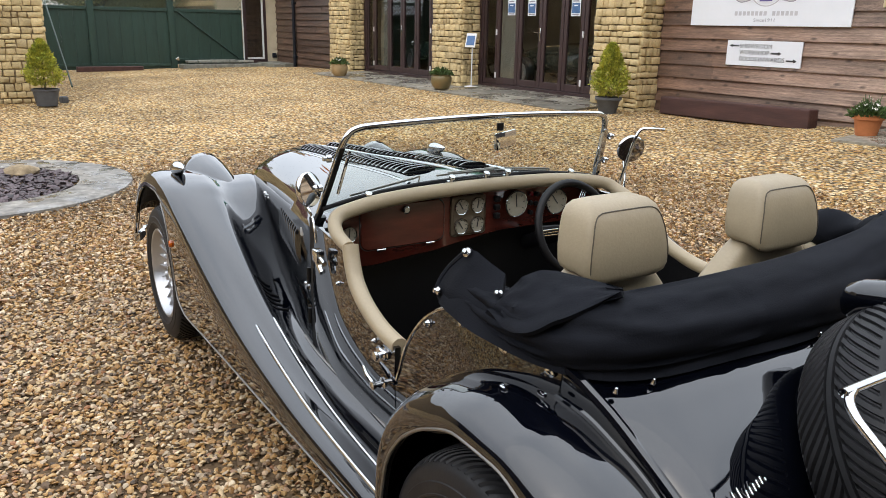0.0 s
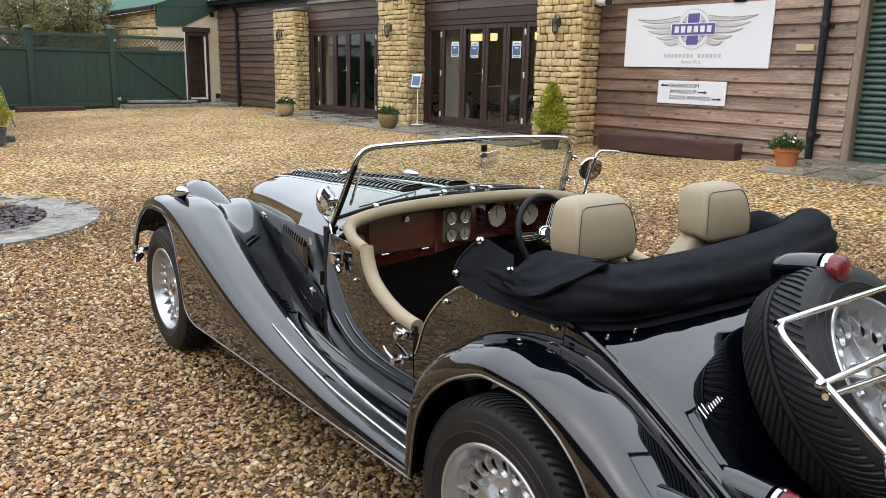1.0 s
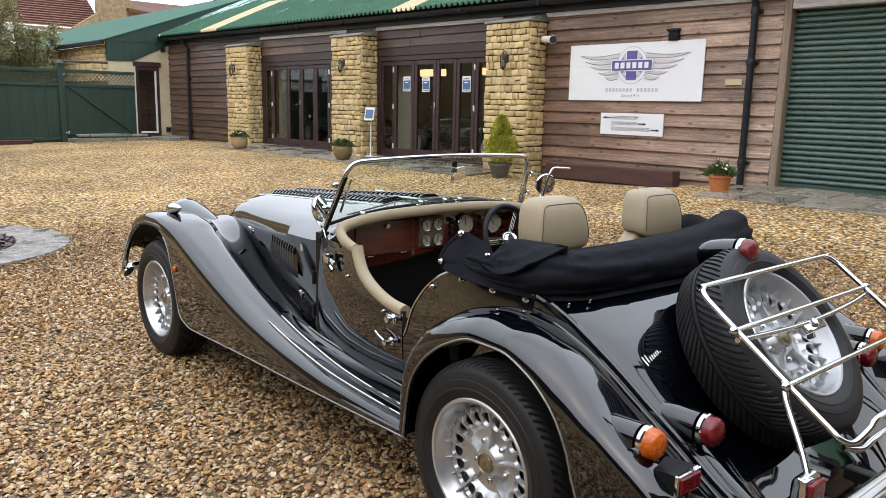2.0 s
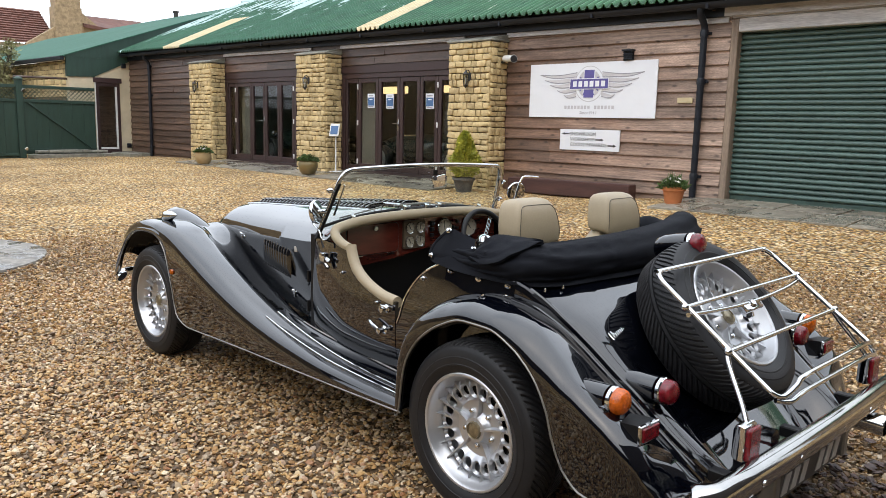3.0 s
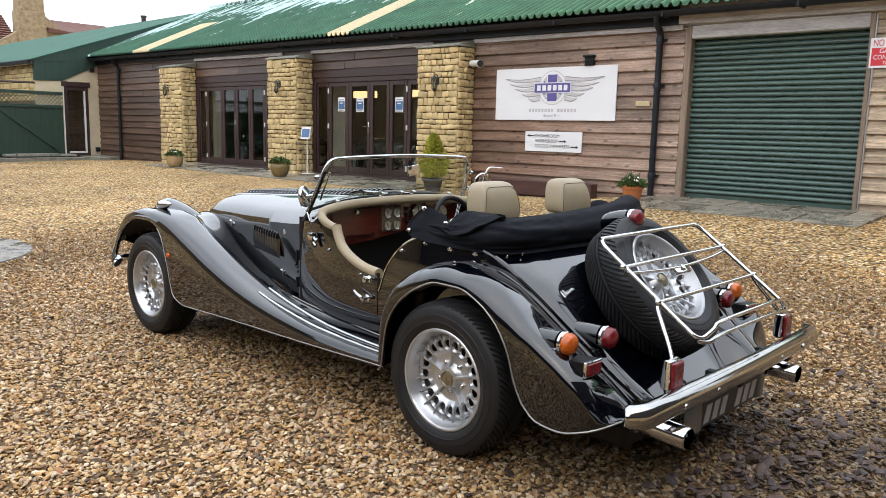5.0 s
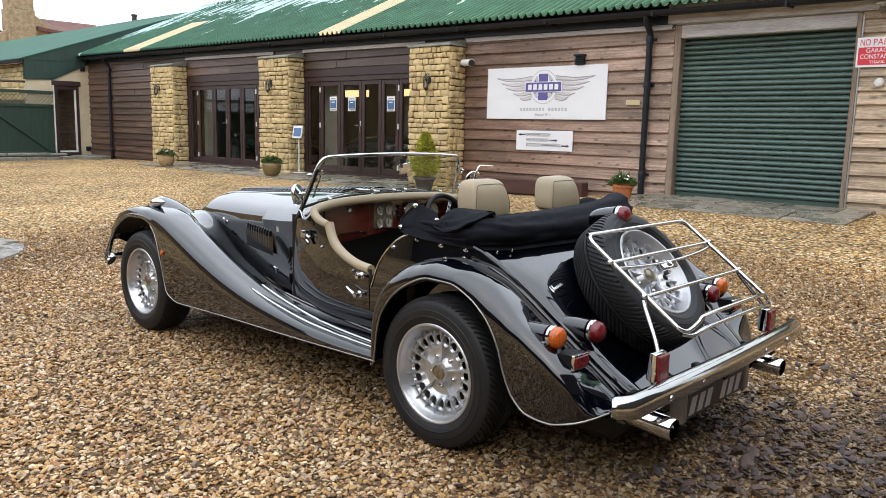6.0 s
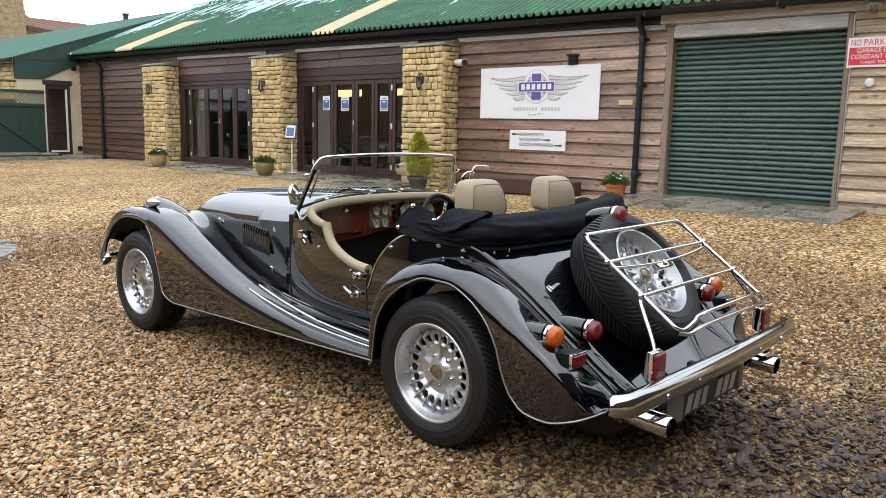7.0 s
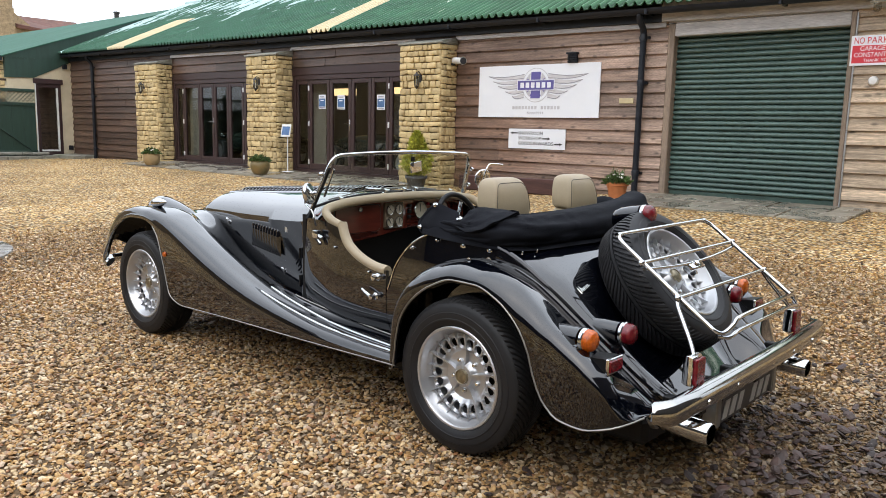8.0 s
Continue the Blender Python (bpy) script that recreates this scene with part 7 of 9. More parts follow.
# handbrake and gear lever
bm = bmesh.new()
tube(bm, [(0.02, 0.75, 0.45), (0.02, 0.72, 0.58)], 0.008, 8)
bmesh.ops.create_uvsphere(bm, u_segments=14, v_segments=10, radius=0.026, matrix=pose(0.02, 0.717, 0.60))
part("gear_lever", bm, WALNUT, car, "red-brown wooden gear knob", smooth=True)


# folded hood
hood = new("folded_hood")
hood.parent = car
HOOD = [(-0.595, 0.30, 0.842, 0.905, 0.022), (-0.606, 0.24, 0.836, 0.905, 0.034), (-0.605, 0.14, 0.828, 0.910, 0.048), (-0.588, 0.03, 0.818, 0.925, 0.058), (-0.535, -0.045, 0.808, 0.935, 0.066), (-0.42, -0.080, 0.803, 0.938, 0.072), (-0.2, -0.098, 0.803, 0.942, 0.074), (0.0, -0.105, 0.803, 0.948, 0.075), (0.2, -0.100, 0.803, 0.957, 0.074), (0.42, -0.085, 0.803, 0.974, 0.070), (0.545, -0.05, 0.808, 0.988, 0.064), (0.585, -0.01, 0.815, 0.985, 0.05), (0.605, 0.05, 0.83, 0.95, 0.035)]
bm = bmesh.new()
line = smooth_line([h[:3] for h in HOOD], 14)
top = smooth_line([(h[3], h[4], 0) for h in HOOD], 14)
rows = []
for i, p in enumerate(line):
    d = (line[min(i + 1, len(line) - 1)] - line[max(i - 1, 0)])
    d.z = 0
    d.normalize()
    out = Vector((-d.y, d.x, 0))
    if out.dot(Vector((p.x, p.y - 0.4, 0))) < 0:
        out = -out
    zt, th = top[i].x, top[i].y
    row = []
    for k in range(44):
        a = 2 * math.pi * k / 44
        u, v = math.cos(a), math.sin(a)
        q = Vector((p.x, p.y, (p.z + zt) / 2)) + out * th * math.copysign(abs(u) ** 0.75, u) + Vector((0, 0, (zt - p.z) / 2 * math.copysign(abs(v) ** 0.8, v)))
        along_ = i * 0.035
        fold = 1 - abs(noise.noise(Vector((along_ * 0.55, v * 2.2 + u * 1.1 + along_ * 0.35, 4.0)))) * 2.8
        fold2 = 1 - abs(noise.noise(Vector((along_ * 2.6 + v * 0.8, v * 4.2 - u, 9.0)))) * 3.0
        left_ = 1.0 if p.x < -0.2 else 0.55
        nse = (0.022 * max(fold, 0) - 0.010) * left_ + (0.006 * max(fold2, 0) - 0.003) * left_
        lean = 0.030 * max(0.0, v)
        row.append(q + out * (nse - lean) + Vector((0, 0, 0.4 * nse)))
    rows.append(row)
sheet(bm, rows, closed=True, cap=True)
part("canvas_roll", bm, CANVAS, hood, "black canvas hood folded in loose creases", smooth=True, sharp=0)
# skirt of cloth that lies over the deck edge
bm = bmesh.new()
rows = []
for i, p in enumerate(line[:-12]):
    d = (line[min(i + 1, len(line) - 1)] - line[max(i - 1, 0)])
    d.z = 0
    d.normalize()
    out = Vector((-d.y, d.x, 0))
    if out.dot(Vector((p.x, p.y - 0.4, 0))) < 0:
        out = -out
    w_ = 0.004 if abs(p.x) > 0.57 else 0.004 + 0.016 * min(1, (0.58 - abs(p.x)) / 0.06)
    wob_ = 0.008 * noise.noise(Vector((i * 0.06, 2.0, 7.0)))
    rows.append([p + out * 0.03 + Vector((0, 0, 0.045)), p + out * (0.045 + w_ * 0.5) + Vector((0, 0, 0.018)), p + out * (0.05 + w_ + wob_) + Vector((0, 0, 0.004))])
sheet(bm, rows)
thicken(bm, 0.004)
part("canvas_skirt", bm, CANVAS, hood, smooth=True)
# folded far end of the canvas, gathered inside the cockpit corner
bm = bmesh.new()
tube(bm, smooth_line([(0.50, -0.015, 0.925), (0.565, 0.05, 0.918), (0.588, 0.13, 0.902), (0.592, 0.22, 0.885), (0.588, 0.30, 0.862)], 5), 0.043, 16)
for v in bm.verts:
    n_ = noise.noise(v.co * 14.0)
    v.co += Vector((0.014 * n_, 0.010 * noise.noise(v.co * 17.0), 0.034 * n_))
part("canvas_fold", bm, CANVAS, hood, smooth=True)
# loose front corner flap with press studs
bm = bmesh.new()
# stiff corner that stands up to a point, its front edge doubled back
grid_ = [
    [(-0.636, 0.325, 0.846), (-0.648, 0.270, 0.845), (-0.651, 0.200, 0.848), (-0.648, 0.130, 0.858)],
    [(-0.632, 0.345, 0.872), (-0.641, 0.280, 0.878), (-0.634, 0.200, 0.884), (-0.630, 0.128, 0.888)],
    [(-0.612, 0.342, 0.905), (-0.621, 0.275, 0.914), (-0.611, 0.205, 0.914), (-0.605, 0.140, 0.909)],
    [(-0.598, 0.316, 0.938), (-0.602, 0.262, 0.944), (-0.593, 0.208, 0.935), (-0.584, 0.162, 0.930)],
    [(-0.588, 0.290, 0.963), (-0.585, 0.262, 0.967), (-0.580, 0.220, 0.953), (-0.574, 0.172, 0.940)],
]
sheet(bm, grid_)
bmesh.ops.subdivide_edges(bm, edges=bm.edges, cuts=3, use_grid_fill=True, smooth=0.6)
thicken(bm, 0.010)
tube(bm, smooth_line([Vector(r_[0]) + Vector((0.004, -0.004, 0)) for r_ in grid_], 4), 0.0085, 8)
part("canvas_flap", bm, CANVAS, hood, "stiff black canvas corner flap", smooth=True, sharp=40)
# cloth panel thrown back over the roll in a soft pleat
bm = bmesh.new()
low_edge = smooth_line([(-0.640, 0.125, 0.886), (-0.652, 0.060, 0.872), (-0.652, -0.005, 0.884), (-0.612, -0.045, 0.914), (-0.545, -0.060, 0.936), (-0.470, -0.060, 0.950)], 6)
top_edge = smooth_line([(-0.606, 0.140, 0.906), (-0.580, 0.118, 0.942), (-0.552, 0.108, 0.957), (-0.520, 0.080, 0.963), (-0.490, 0.025, 0.960), (-0.455, -0.045, 0.953)], 6)
rows = []
for i in range(len(low_edge)):
    u = i / (len(low_edge) - 1)
    row = []
    for k in range(13):
        t = k / 12
        p = low_edge[i].lerp(top_edge[i], t)
        puff = 0.012 * (1 - abs(2 * t - 0.9) ** 1.3) * math.sin(math.pi * min(1, 0.05 + u)) ** 0.5
        fold = 0.009 * max(0, 1 - abs(noise.noise(Vector((u * 3.0 + t * 1.2, t * 2.0 - u, 3.0)))) * 5)
        lip = 0.014 * math.exp(-((t - 0.04) / 0.06) ** 2)
        row.append(p + Vector((-0.8, -0.25, 0.45)) * (puff + fold + lip))
    rows.append(row)
sheet(bm, rows)
thicken(bm, 0.010)
part("canvas_pleat", bm, CANVAS, hood, "black canvas panel folded back", smooth=True, sharp=50)


def stud(p, out, r=0.010, long=0.0, parent=car, label="chrome press stud"):
    bm = bmesh.new()
    lathe(bm, [(r, 0), (r, 0.003), (r * 0.6, 0.007), (r * 0.55, 0.012), (0.0, 0.014)], 12)
    if long:
        bmesh.ops.scale(bm, vec=(1 + long, 1, 1), verts=bm.verts)
    o = part("press_stud", bm, CHROME, parent, label, smooth=True)
    o.matrix_basis = Matrix.Translation(p) @ Vector(out).to_track_quat("Z", "X").to_matrix().to_4x4()


stud((-0.596, 0.280, 0.960), (-0.8, -0.1, 0.5), 0.011, parent=hood)
stud((-0.641, 0.322, 0.868), (-1, 0.3, 0.2), 0.010, parent=hood)
stud((-0.612, 0.138, 0.912), (-0.8, -0.1, 0.5), 0.009, parent=hood)


def snap_plate(p, out, r=0.0075):
    """Small oval chrome plate with a low peg."""
    bm = bmesh.new()
    lathe(bm, [(r * 1.9, 0), (r * 1.85, 0.0022), (r * 0.8, 0.0032), (r * 0.7, 0.006), (0.0, 0.0068)], 16)
    bmesh.ops.scale(bm, vec=(1, 0.55, 1), verts=bm.verts)
    o = part("snap_plate", bm, CHROME, car, "oval chrome snap plate", smooth=True)
    f = Vector(out).normalized()
    along = Vector((0, 1, 0)) - f * f.y
    along.normalize()
    up = f.cross(along)
    o.matrix_basis = Matrix(((along.x, up.x, f.x, p[0]), (along.y, up.y, f.y, p[1]), (along.z, up.z, f.z, p[2]), (0, 0, 0, 1)))


for y, z in ((0.096, 0.812), (-0.026, 0.806)):
    snap_plate((-side_x(y, z) - 0.001, y, z), (-1, 0, 0.05))
for y, z in ((0.374, 0.772), (0.229, 0.822)):
    stud((-side_x(y, z) - 0.001, y, z), (-1, 0, 0.1), 0.009)
snap_plate((-0.684, 0.019, 0.776), (-0.1, -0.05, 1), 0.0055)
snap_plate((-0.648, -0.050, 0.782), (-0.1, -0.15, 1), 0.0065)
for x, y, z in ((-0.555, -0.140, 0.806), (-0.47, -0.150, 0.808), (0.0, -0.18, 0.815)):
    stud((x, y, z - 0.006), (0, -0.3, 1), 0.0055)

# door furniture
for sgn in (-1, 1):
    for y, z, big in ((0.585, 0.615, 0), (0.60, 0.525, 1)):
        x = side_x(y, z)
        bm = bmesh.new()
        lathe(bm, [(0.022, 0), (0.022, 0.004), (0.012, 0.01), (0.010, 0.03), (0.016, 0.036), (0.016, 0.044), (0.0, 0.05)], 16)
        if big:
            tube(bm, [(0, 0, 0.034), (0.05, -0.02, 0.036), (0.085, -0.035, 0.03)], [0.010, 0.009, 0.006], 8)
        else:
            box(bm, -0.018, 0.045, -0.016, 0.016, 0.0, 0.016, 0.005)
        o = part("door_handle" if big else "door_lock", bm, CHROME, car, "chrome door handle" if big else "chrome door lock", smooth=True)
        o.matrix_basis = pose(sgn * x, y, z, 0, 90 * sgn, 0) @ pose(0, 0, 0, 0, 0, 90 if sgn < 0 else -90) @ Matrix.Scale(0.78, 4)
    for y, z in ((1.212, 0.64), (1.212, 0.50)):
        bm = bmesh.new()
        tube(bm, [(0, 0, -0.026), (0, 0, 0.026)], 0.0075, 8)
        o = part("door_hinge", bm, BLACK_TRIM, car, smooth=True)
        o.matrix_basis = pose(sgn * (side_x(y, z) + 0.006), y, z)
    stud((sgn * (side_x(0.90, 0.71) + 0.001), 0.90, 0.71), (sgn, 0, 0), 0.007)
    stud((sgn * (side_x(0.645, 0.63) + 0.001), 0.645, 0.63), (sgn, 0, 0), 0.007)
    # hinge bracket of the windscreen post
    bm = bmesh.new()
    box(bm, -0.014, 0.014, -0.02, 0.02, -0.02, 0.02, 0.006, 2)
    tube(bm, [(0, 0, 0), (0.0, -0.045, -0.015)], 0.009, 8)
    tube(bm, [(0, 0.0, -0.02), (0.0, -0.03, -0.045)], 0.010, 8)
    o = part("post_bracket", bm, CHROME, car, "chrome windscreen bracket", smooth=True)
    o.matrix_basis = pose(sgn * 0.622, 1.03, 0.76)

# windscreen
ws = new("windscreen")
ws.parent = car


def screen_y(z):
    return 1.105 - 0.26 * (z - 0.93) * 1.45


outline = [(-0.572, 0.865), (-0.556, 0.95), (-0.538, 1.04), (-0.526, 1.09), (-0.512, 1.117), (-0.49, 1.131), (-0.44, 1.138), (-0.22, 1.146), (0.0, 1.149)]
outline = outline + [(-x, z) for x, z in outline[-2::-1]]
bm = bmesh.new()
tube(bm, smooth_line([(x, screen_y(z), z) for x, z in outline], 4), 0.011, 10, flat=0.9)
part("screen_frame", bm, CHROME, ws, "chrome windscreen frame", smooth=True)
bm = bmesh.new()
pl = [(x, screen_y(z) - 0.004, z) for x, z in outline]
vs = [bm.verts.new(p) for p in pl]
bm.faces.new(vs)
bmesh.ops.triangulate(bm, faces=bm.faces)
thicken(bm, 0.005)
g = part("screen_glass", bm, SCREEN, ws, "clear windscreen glass")
g.visible_shadow = False
bm = bmesh.new()
tube(bm, smooth_line([(x, 1.100, interp(BON, 1.11)[2] + 0.006 - 0.050 * (abs(x) / 0.572) ** 2.6) for x in [-0.572 + 1.144 * k / 16 for k in range(17)]], 2), 0.0075, 8)
part("screen_rail", bm, BLACK_TRIM, ws, smooth=True)
for sgn in (-1, 1):
    bm = bmesh.new()
    sheet(bm, [[(sgn * (x - 0.014), screen_y(z) - 0.012, z), (sgn * (x + 0.003), screen_y(z) - 0.014, z), (sgn * (x + 0.003), screen_y(z) + 0.004, z), (sgn * (x - 0.014), screen_y(z) + 0.006, z)] for x, z in ((0.592, 0.825), (0.578, 0.865), (0.560, 0.95), (0.545, 1.03), (0.536, 1.075))], closed=True, cap=True)
    part("screen_post", bm, BLACK_TRIM if sgn < 0 else CHROME, ws, smooth=True)
    bm = bmesh.new()
    tube(bm, [(sgn * 0.528, screen_y(0.93) - 0.02, 0.93), (sgn * 0.510, screen_y(1.07) - 0.02, 1.07)], 0.005, 8)
    part("stay", bm, CHROME, ws, smooth=True)
    for z in (1.045, 0.95):
        bm = bmesh.new()
        lathe(bm, [(0.012, 0), (0.012, 0.012), (0.007, 0.015), (0.007, 0.024), (0, 0.026)], 12)
        o = part("post_bolt", bm, CHROME, ws, smooth=True)
        xx = 0.562 if z > 1 else 0.578
        o.matrix_basis = pose(sgn * xx, screen_y(z) - 0.004, z, 0, 90 * sgn, 0)
# interior mirror
bm = bmesh.new()
box(bm, -0.050, 0.050, -0.005, 0.005, -0.028, 0.028, 0.004, 2)
o = part("rear_view_mirror", bm, MIRROR, ws, "small rear-view mirror", smooth=True)
o.matrix_basis = pose(0.05, 1.015, 1.070, 2, -6, 10)
bm = bmesh.new()
box(bm, -0.013, 0.013, -0.004, 0.004, -0.013, 0.013, 0.002)
o = part("mirror_pad", bm, BLACK_TRIM, ws)
o.matrix_basis = pose(0.035, screen_y(1.115) - 0.01, 1.112)
# sun-visor studs and wiper spindles on the scuttle
for x in (-0.43, -0.12, 0.02, 0.11, 0.40):
    bm = bmesh.new()
    lathe(bm, [(0.014, 0), (0.014, 0.006), (0.006, 0.010), (0.006, 0.018), (0.011, 0.022), (0.011, 0.03), (0, 0.033)], 12)
    o = part("turnbuckle", bm, CHROME, ws, "chrome screen fixing", smooth=True)
    o.matrix_basis = pose(x, 1.082, 0.926 - 0.055 * (abs(x) / 0.56) ** 2.6, 25, 0, 0)
for x, tx in ((-0.20, -0.42), (0.12, -0.10), (0.36, 0.14)):
    bm = bmesh.new()
    zx = interp(BON, 1.15)[2] - 0.085 * (abs(x) / 0.58) ** 2.6
    zt = interp(BON, 1.15)[2] - 0.085 * (abs(tx) / 0.58) ** 2.6
    tube(bm, [(x, 1.155, zx), (x, 1.148, zx + 0.022), ((x + tx) / 2, 1.138, (zx + zt) / 2 + 0.024), (tx, 1.128, zt + 0.024)], 0.0035, 6)
    tube(bm, [(x - 0.03, 1.128, zx + 0.022), (tx - 0.05, 1.120, zt + 0.020)], 0.004, 4)
    part("wiper", bm, ALLOY_DULL, ws, "dull metal wiper arm", smooth=True)


# door mirrors on stalks
def door_mirror(p, foot, r, turn, down=0.0):
    m_ = new("door_mirror")
    m_.parent = car
    bm = bmesh.new()
    lathe(bm, [(r * 0.94, -0.002), (r, 0.002), (r, 0.008), (r * 0.9, 0.018), (r * 0.5, 0.028), (0.0, 0.031)], 28)
    s_ = part("mirror_shell", bm, CHROME, m_, "round chrome mirror shell", smooth=True)
    s_.matrix_basis = Matrix.Translation(p) @ pose(0, 0, 0, 0, 0, turn) @ pose(0, 0, 0, -90 + down, 0, 0)
    bm = bmesh.new()
    lathe(bm, [(r * 0.93, -0.003), (0.0, -0.003)], 28)
    part("mirror_face", bm, MIRROR, s_, "mirror glass")
    bm = bmesh.new()
    q = Vector(p)
    f = Vector(foot)
    tube(bm, smooth_line([q + Vector((0, 0.03, 0)), q + Vector((0, 0.035, -0.05)), q.lerp(f, 0.55) + Vector((0, 0.01, 0)), f], 5), 0.0042, 8)
    part("mirror_stalk", bm, CHROME, m_, smooth=True)


door_mirror((-0.618, 1.085, 0.952), (-0.625, 1.03, 0.80), 0.053, 30, -9)
door_mirror((0.705, 1.075, 0.985), (0.635, 1.03, 0.80), 0.055, -22, 14)
bm = bmesh.new()
tube(bm, smooth_line([(0.60, 1.03, 0.83), (0.63, 1.02, 0.95), (0.655, 1.0, 1.06), (0.69, 0.985, 1.075), (0.76, 0.97, 1.07)], 4), 0.006, 8)
part("sidescreen_stay", bm, CHROME, car, "thin chrome stay", smooth=True)

# ---- tail lamps, rack, bumper ----
def pod_lamp(x, y, z, r, lens, length, tilt=0.0):
    l_ = new("tail_lamp")
    l_.parent = car
    l_.matrix_basis = pose(x, y, z, 90 + tilt, 0, 0)
    bm = bmesh.new()
    rows = []
    n = 20
    for t, s, up in ((0.0, 1.0, 0.0), (0.05, 1.0, 0.0), (0.35, 1.0, -0.02), (0.7, 0.94, -0.12), (0.92, 0.80, -0.34), (1.0, 0.62, -0.6)):
        rows.append([(r * 1.02 * s * math.cos(a), r * 1.02 * s * math.sin(a) * (1 if math.sin(a) > 0 else 1.45) + r * up * 0.5, -0.02 - length * t) for a in [2 * math.pi * k / n for k in range(n)]])
    sheet(bm, rows, closed=True, cap=True)
    part("pod", bm, PAINT, l_, "gloss black lamp pod", smooth=True, sharp=50)
    bm = bmesh.new()
    lathe(bm, [(r * 1.02, -0.012), (r * 1.07, -0.010), (r * 1.07, 0.0), (r * 0.98, 0.004)], 28)
    part("ring", bm, CHROME, l_, "chrome ring", smooth=True)
    bm = bmesh.new()
    lathe(bm, [(r * 0.99, 0.0), (r * 0.99, 0.018), (r * 0.9, 0.030), (r * 0.6, 0.038), (0.0, 0.041)], 28)
    part("lens", bm, lens, l_, "amber lens" if lens is LENS_AMBER else "red lens", smooth=True)


for sgn in (-1, 1):
    pod_lamp(sgn * 0.697, -0.530, 0.563, 0.040, LENS_AMBER, 0.20)
    pod_lamp(sgn * 0.502, -0.575, 0.559, 0.040, LENS_RED, 0.20)
    # rectangular reflector below the amber lamp
    bm = bmesh.new()
    sheet(bm, [[(-0.047, y_, -0.026 * k), (0.047, y_, -0.026 * k), (0.047, y_, 0.026 * k), (-0.047, y_, 0.026 * k)] for y_, k in ((0.0, 1.0), (0.02, 1.0), (0.09, 0.72))], closed=True, cap=True)
    rf = part("reflector", bm, BLACK_TRIM, car, "black-framed red reflector")
    rf.matrix_basis = pose(sgn * 0.676, -0.632, 0.492)
    bm = bmesh.new()
    box(bm, -0.0495, 0.0495, -0.005, 0.008, -0.0285, 0.0285, 0.003)
    part("rim", bm, CHROME, rf, "chrome rim")
    bm = bmesh.new()
    box(bm, -0.042, 0.042, -0.010, 0.0, -0.021, 0.021, 0.003)
    part("lens", bm, LENS_RED, rf, "red reflector lens")
    # tall reflector at the foot of the rack
    bm = bmesh.new()
    sheet(bm, [[(-0.040 * k, y_, -0.050), (0.040 * k, y_, -0.050), (0.036 * k, y_, 0.050 + dz), (-0.036 * k, y_, 0.050 + dz)] for y_, k, dz in ((0.0, 1.0, 0.0), (0.016, 1.04, 0.005), (0.034, 0.8, 0.0), (0.045, 0.5, -0.02))], closed=True, cap=True)
    bmesh.ops.bevel(bm, geom=list(bm.edges), offset=0.003, segments=1, affect="EDGES")
    rf = part("reflector", bm, CHROME, car, "tall chrome-backed red reflector", smooth=True)
    rf.matrix_basis = pose(sgn * 0.507, -0.853, 0.485)
    bm = bmesh.new()
    box(bm, -0.037, 0.037, -0.014, 0.0, -0.047, 0.047, 0.006, 2)
    part("lens", bm, LENS_RED, rf, "red reflector lens")
# brake lamp above the spare wheel
pod_lamp(0.0, -0.372, 0.942, 0.038, LENS_RED, 0.13, -8)
bm = bmesh.new()
tube(bm, [(0, -0.30, 0.93), (0, -0.27, 0.86), (0, -0.25, 0.80)], 0.022, 10)
part("lamp_bracket", bm, PAINT, car, smooth=True)

# luggage rack
rack = new("luggage_rack")
rack.parent = car


def bar(name, pts, r=0.0082):
    bm = bmesh.new()
    tube(bm, smooth_line(pts, 5), r, 10)
    return part(name, bm, CHROME, rack, "chrome tube", smooth=True)


RA, RB = Vector((0, -0.458, 0.898)), Vector((0, -0.868, 0.603))


def rk(x, t, lift=0.0):
    p = RA.lerp(RB, t)
    return (x, p.y - 0.585 * lift, p.z + 0.81 * lift)


top_loop = [rk(-0.41, 0.96), rk(-0.412, 0.8), rk(-0.412, 0.4), rk(-0.412, 0.14), rk(-0.409, 0.075), rk(-0.396, 0.028), rk(-0.372, 0.006), rk(-0.335, 0.0), rk(0.335, 0.0), rk(0.372, 0.006), rk(0.396, 0.028), rk(0.409, 0.075), rk(0.412, 0.14), rk(0.412, 0.4), rk(0.412, 0.8), rk(0.41, 0.96)]
bar("side_rail", top_loop)
bar("rear_rail", [rk(-0.41, 0.90), rk(-0.408, 0.985), rk(-0.38, 1.03, 0.005), rk(-0.32, 1.02, 0.03), rk(-0.27, 1.0, 0.045), rk(0, 1.0, 0.05), rk(0.27, 1.0, 0.045), rk(0.32, 1.02, 0.03), rk(0.38, 1.03, 0.005), rk(0.408, 0.985), rk(0.41, 0.90)])
bar("rear_rail", [rk(-0.405, 1.02, -0.01), rk(-0.36, 1.07, 0.0), rk(-0.27, 1.06, 0.01), rk(0, 1.06, 0.012), rk(0.27, 1.06, 0.01), rk(0.36, 1.07, 0.0), rk(0.405, 1.02, -0.01)], 0.008)
for t in (0.30, 0.66):
    bar("cross_bar", [rk(-0.43, t), rk(0, t), rk(0.43, t)], 0.008)
bar("clamp_bar", [rk(-0.425, 0.345, -0.010), rk(-0.30, 0.355, -0.018), rk(-0.10, 0.37, -0.026), rk(0.10, 0.37, -0.026), rk(0.30, 0.355, -0.018), rk(0.425, 0.33, -0.010)], 0.0075)
bm = bmesh.new()
box(bm, -0.06, 0.06, -0.02, 0.02, -0.012, 0.012, 0.005, 2)
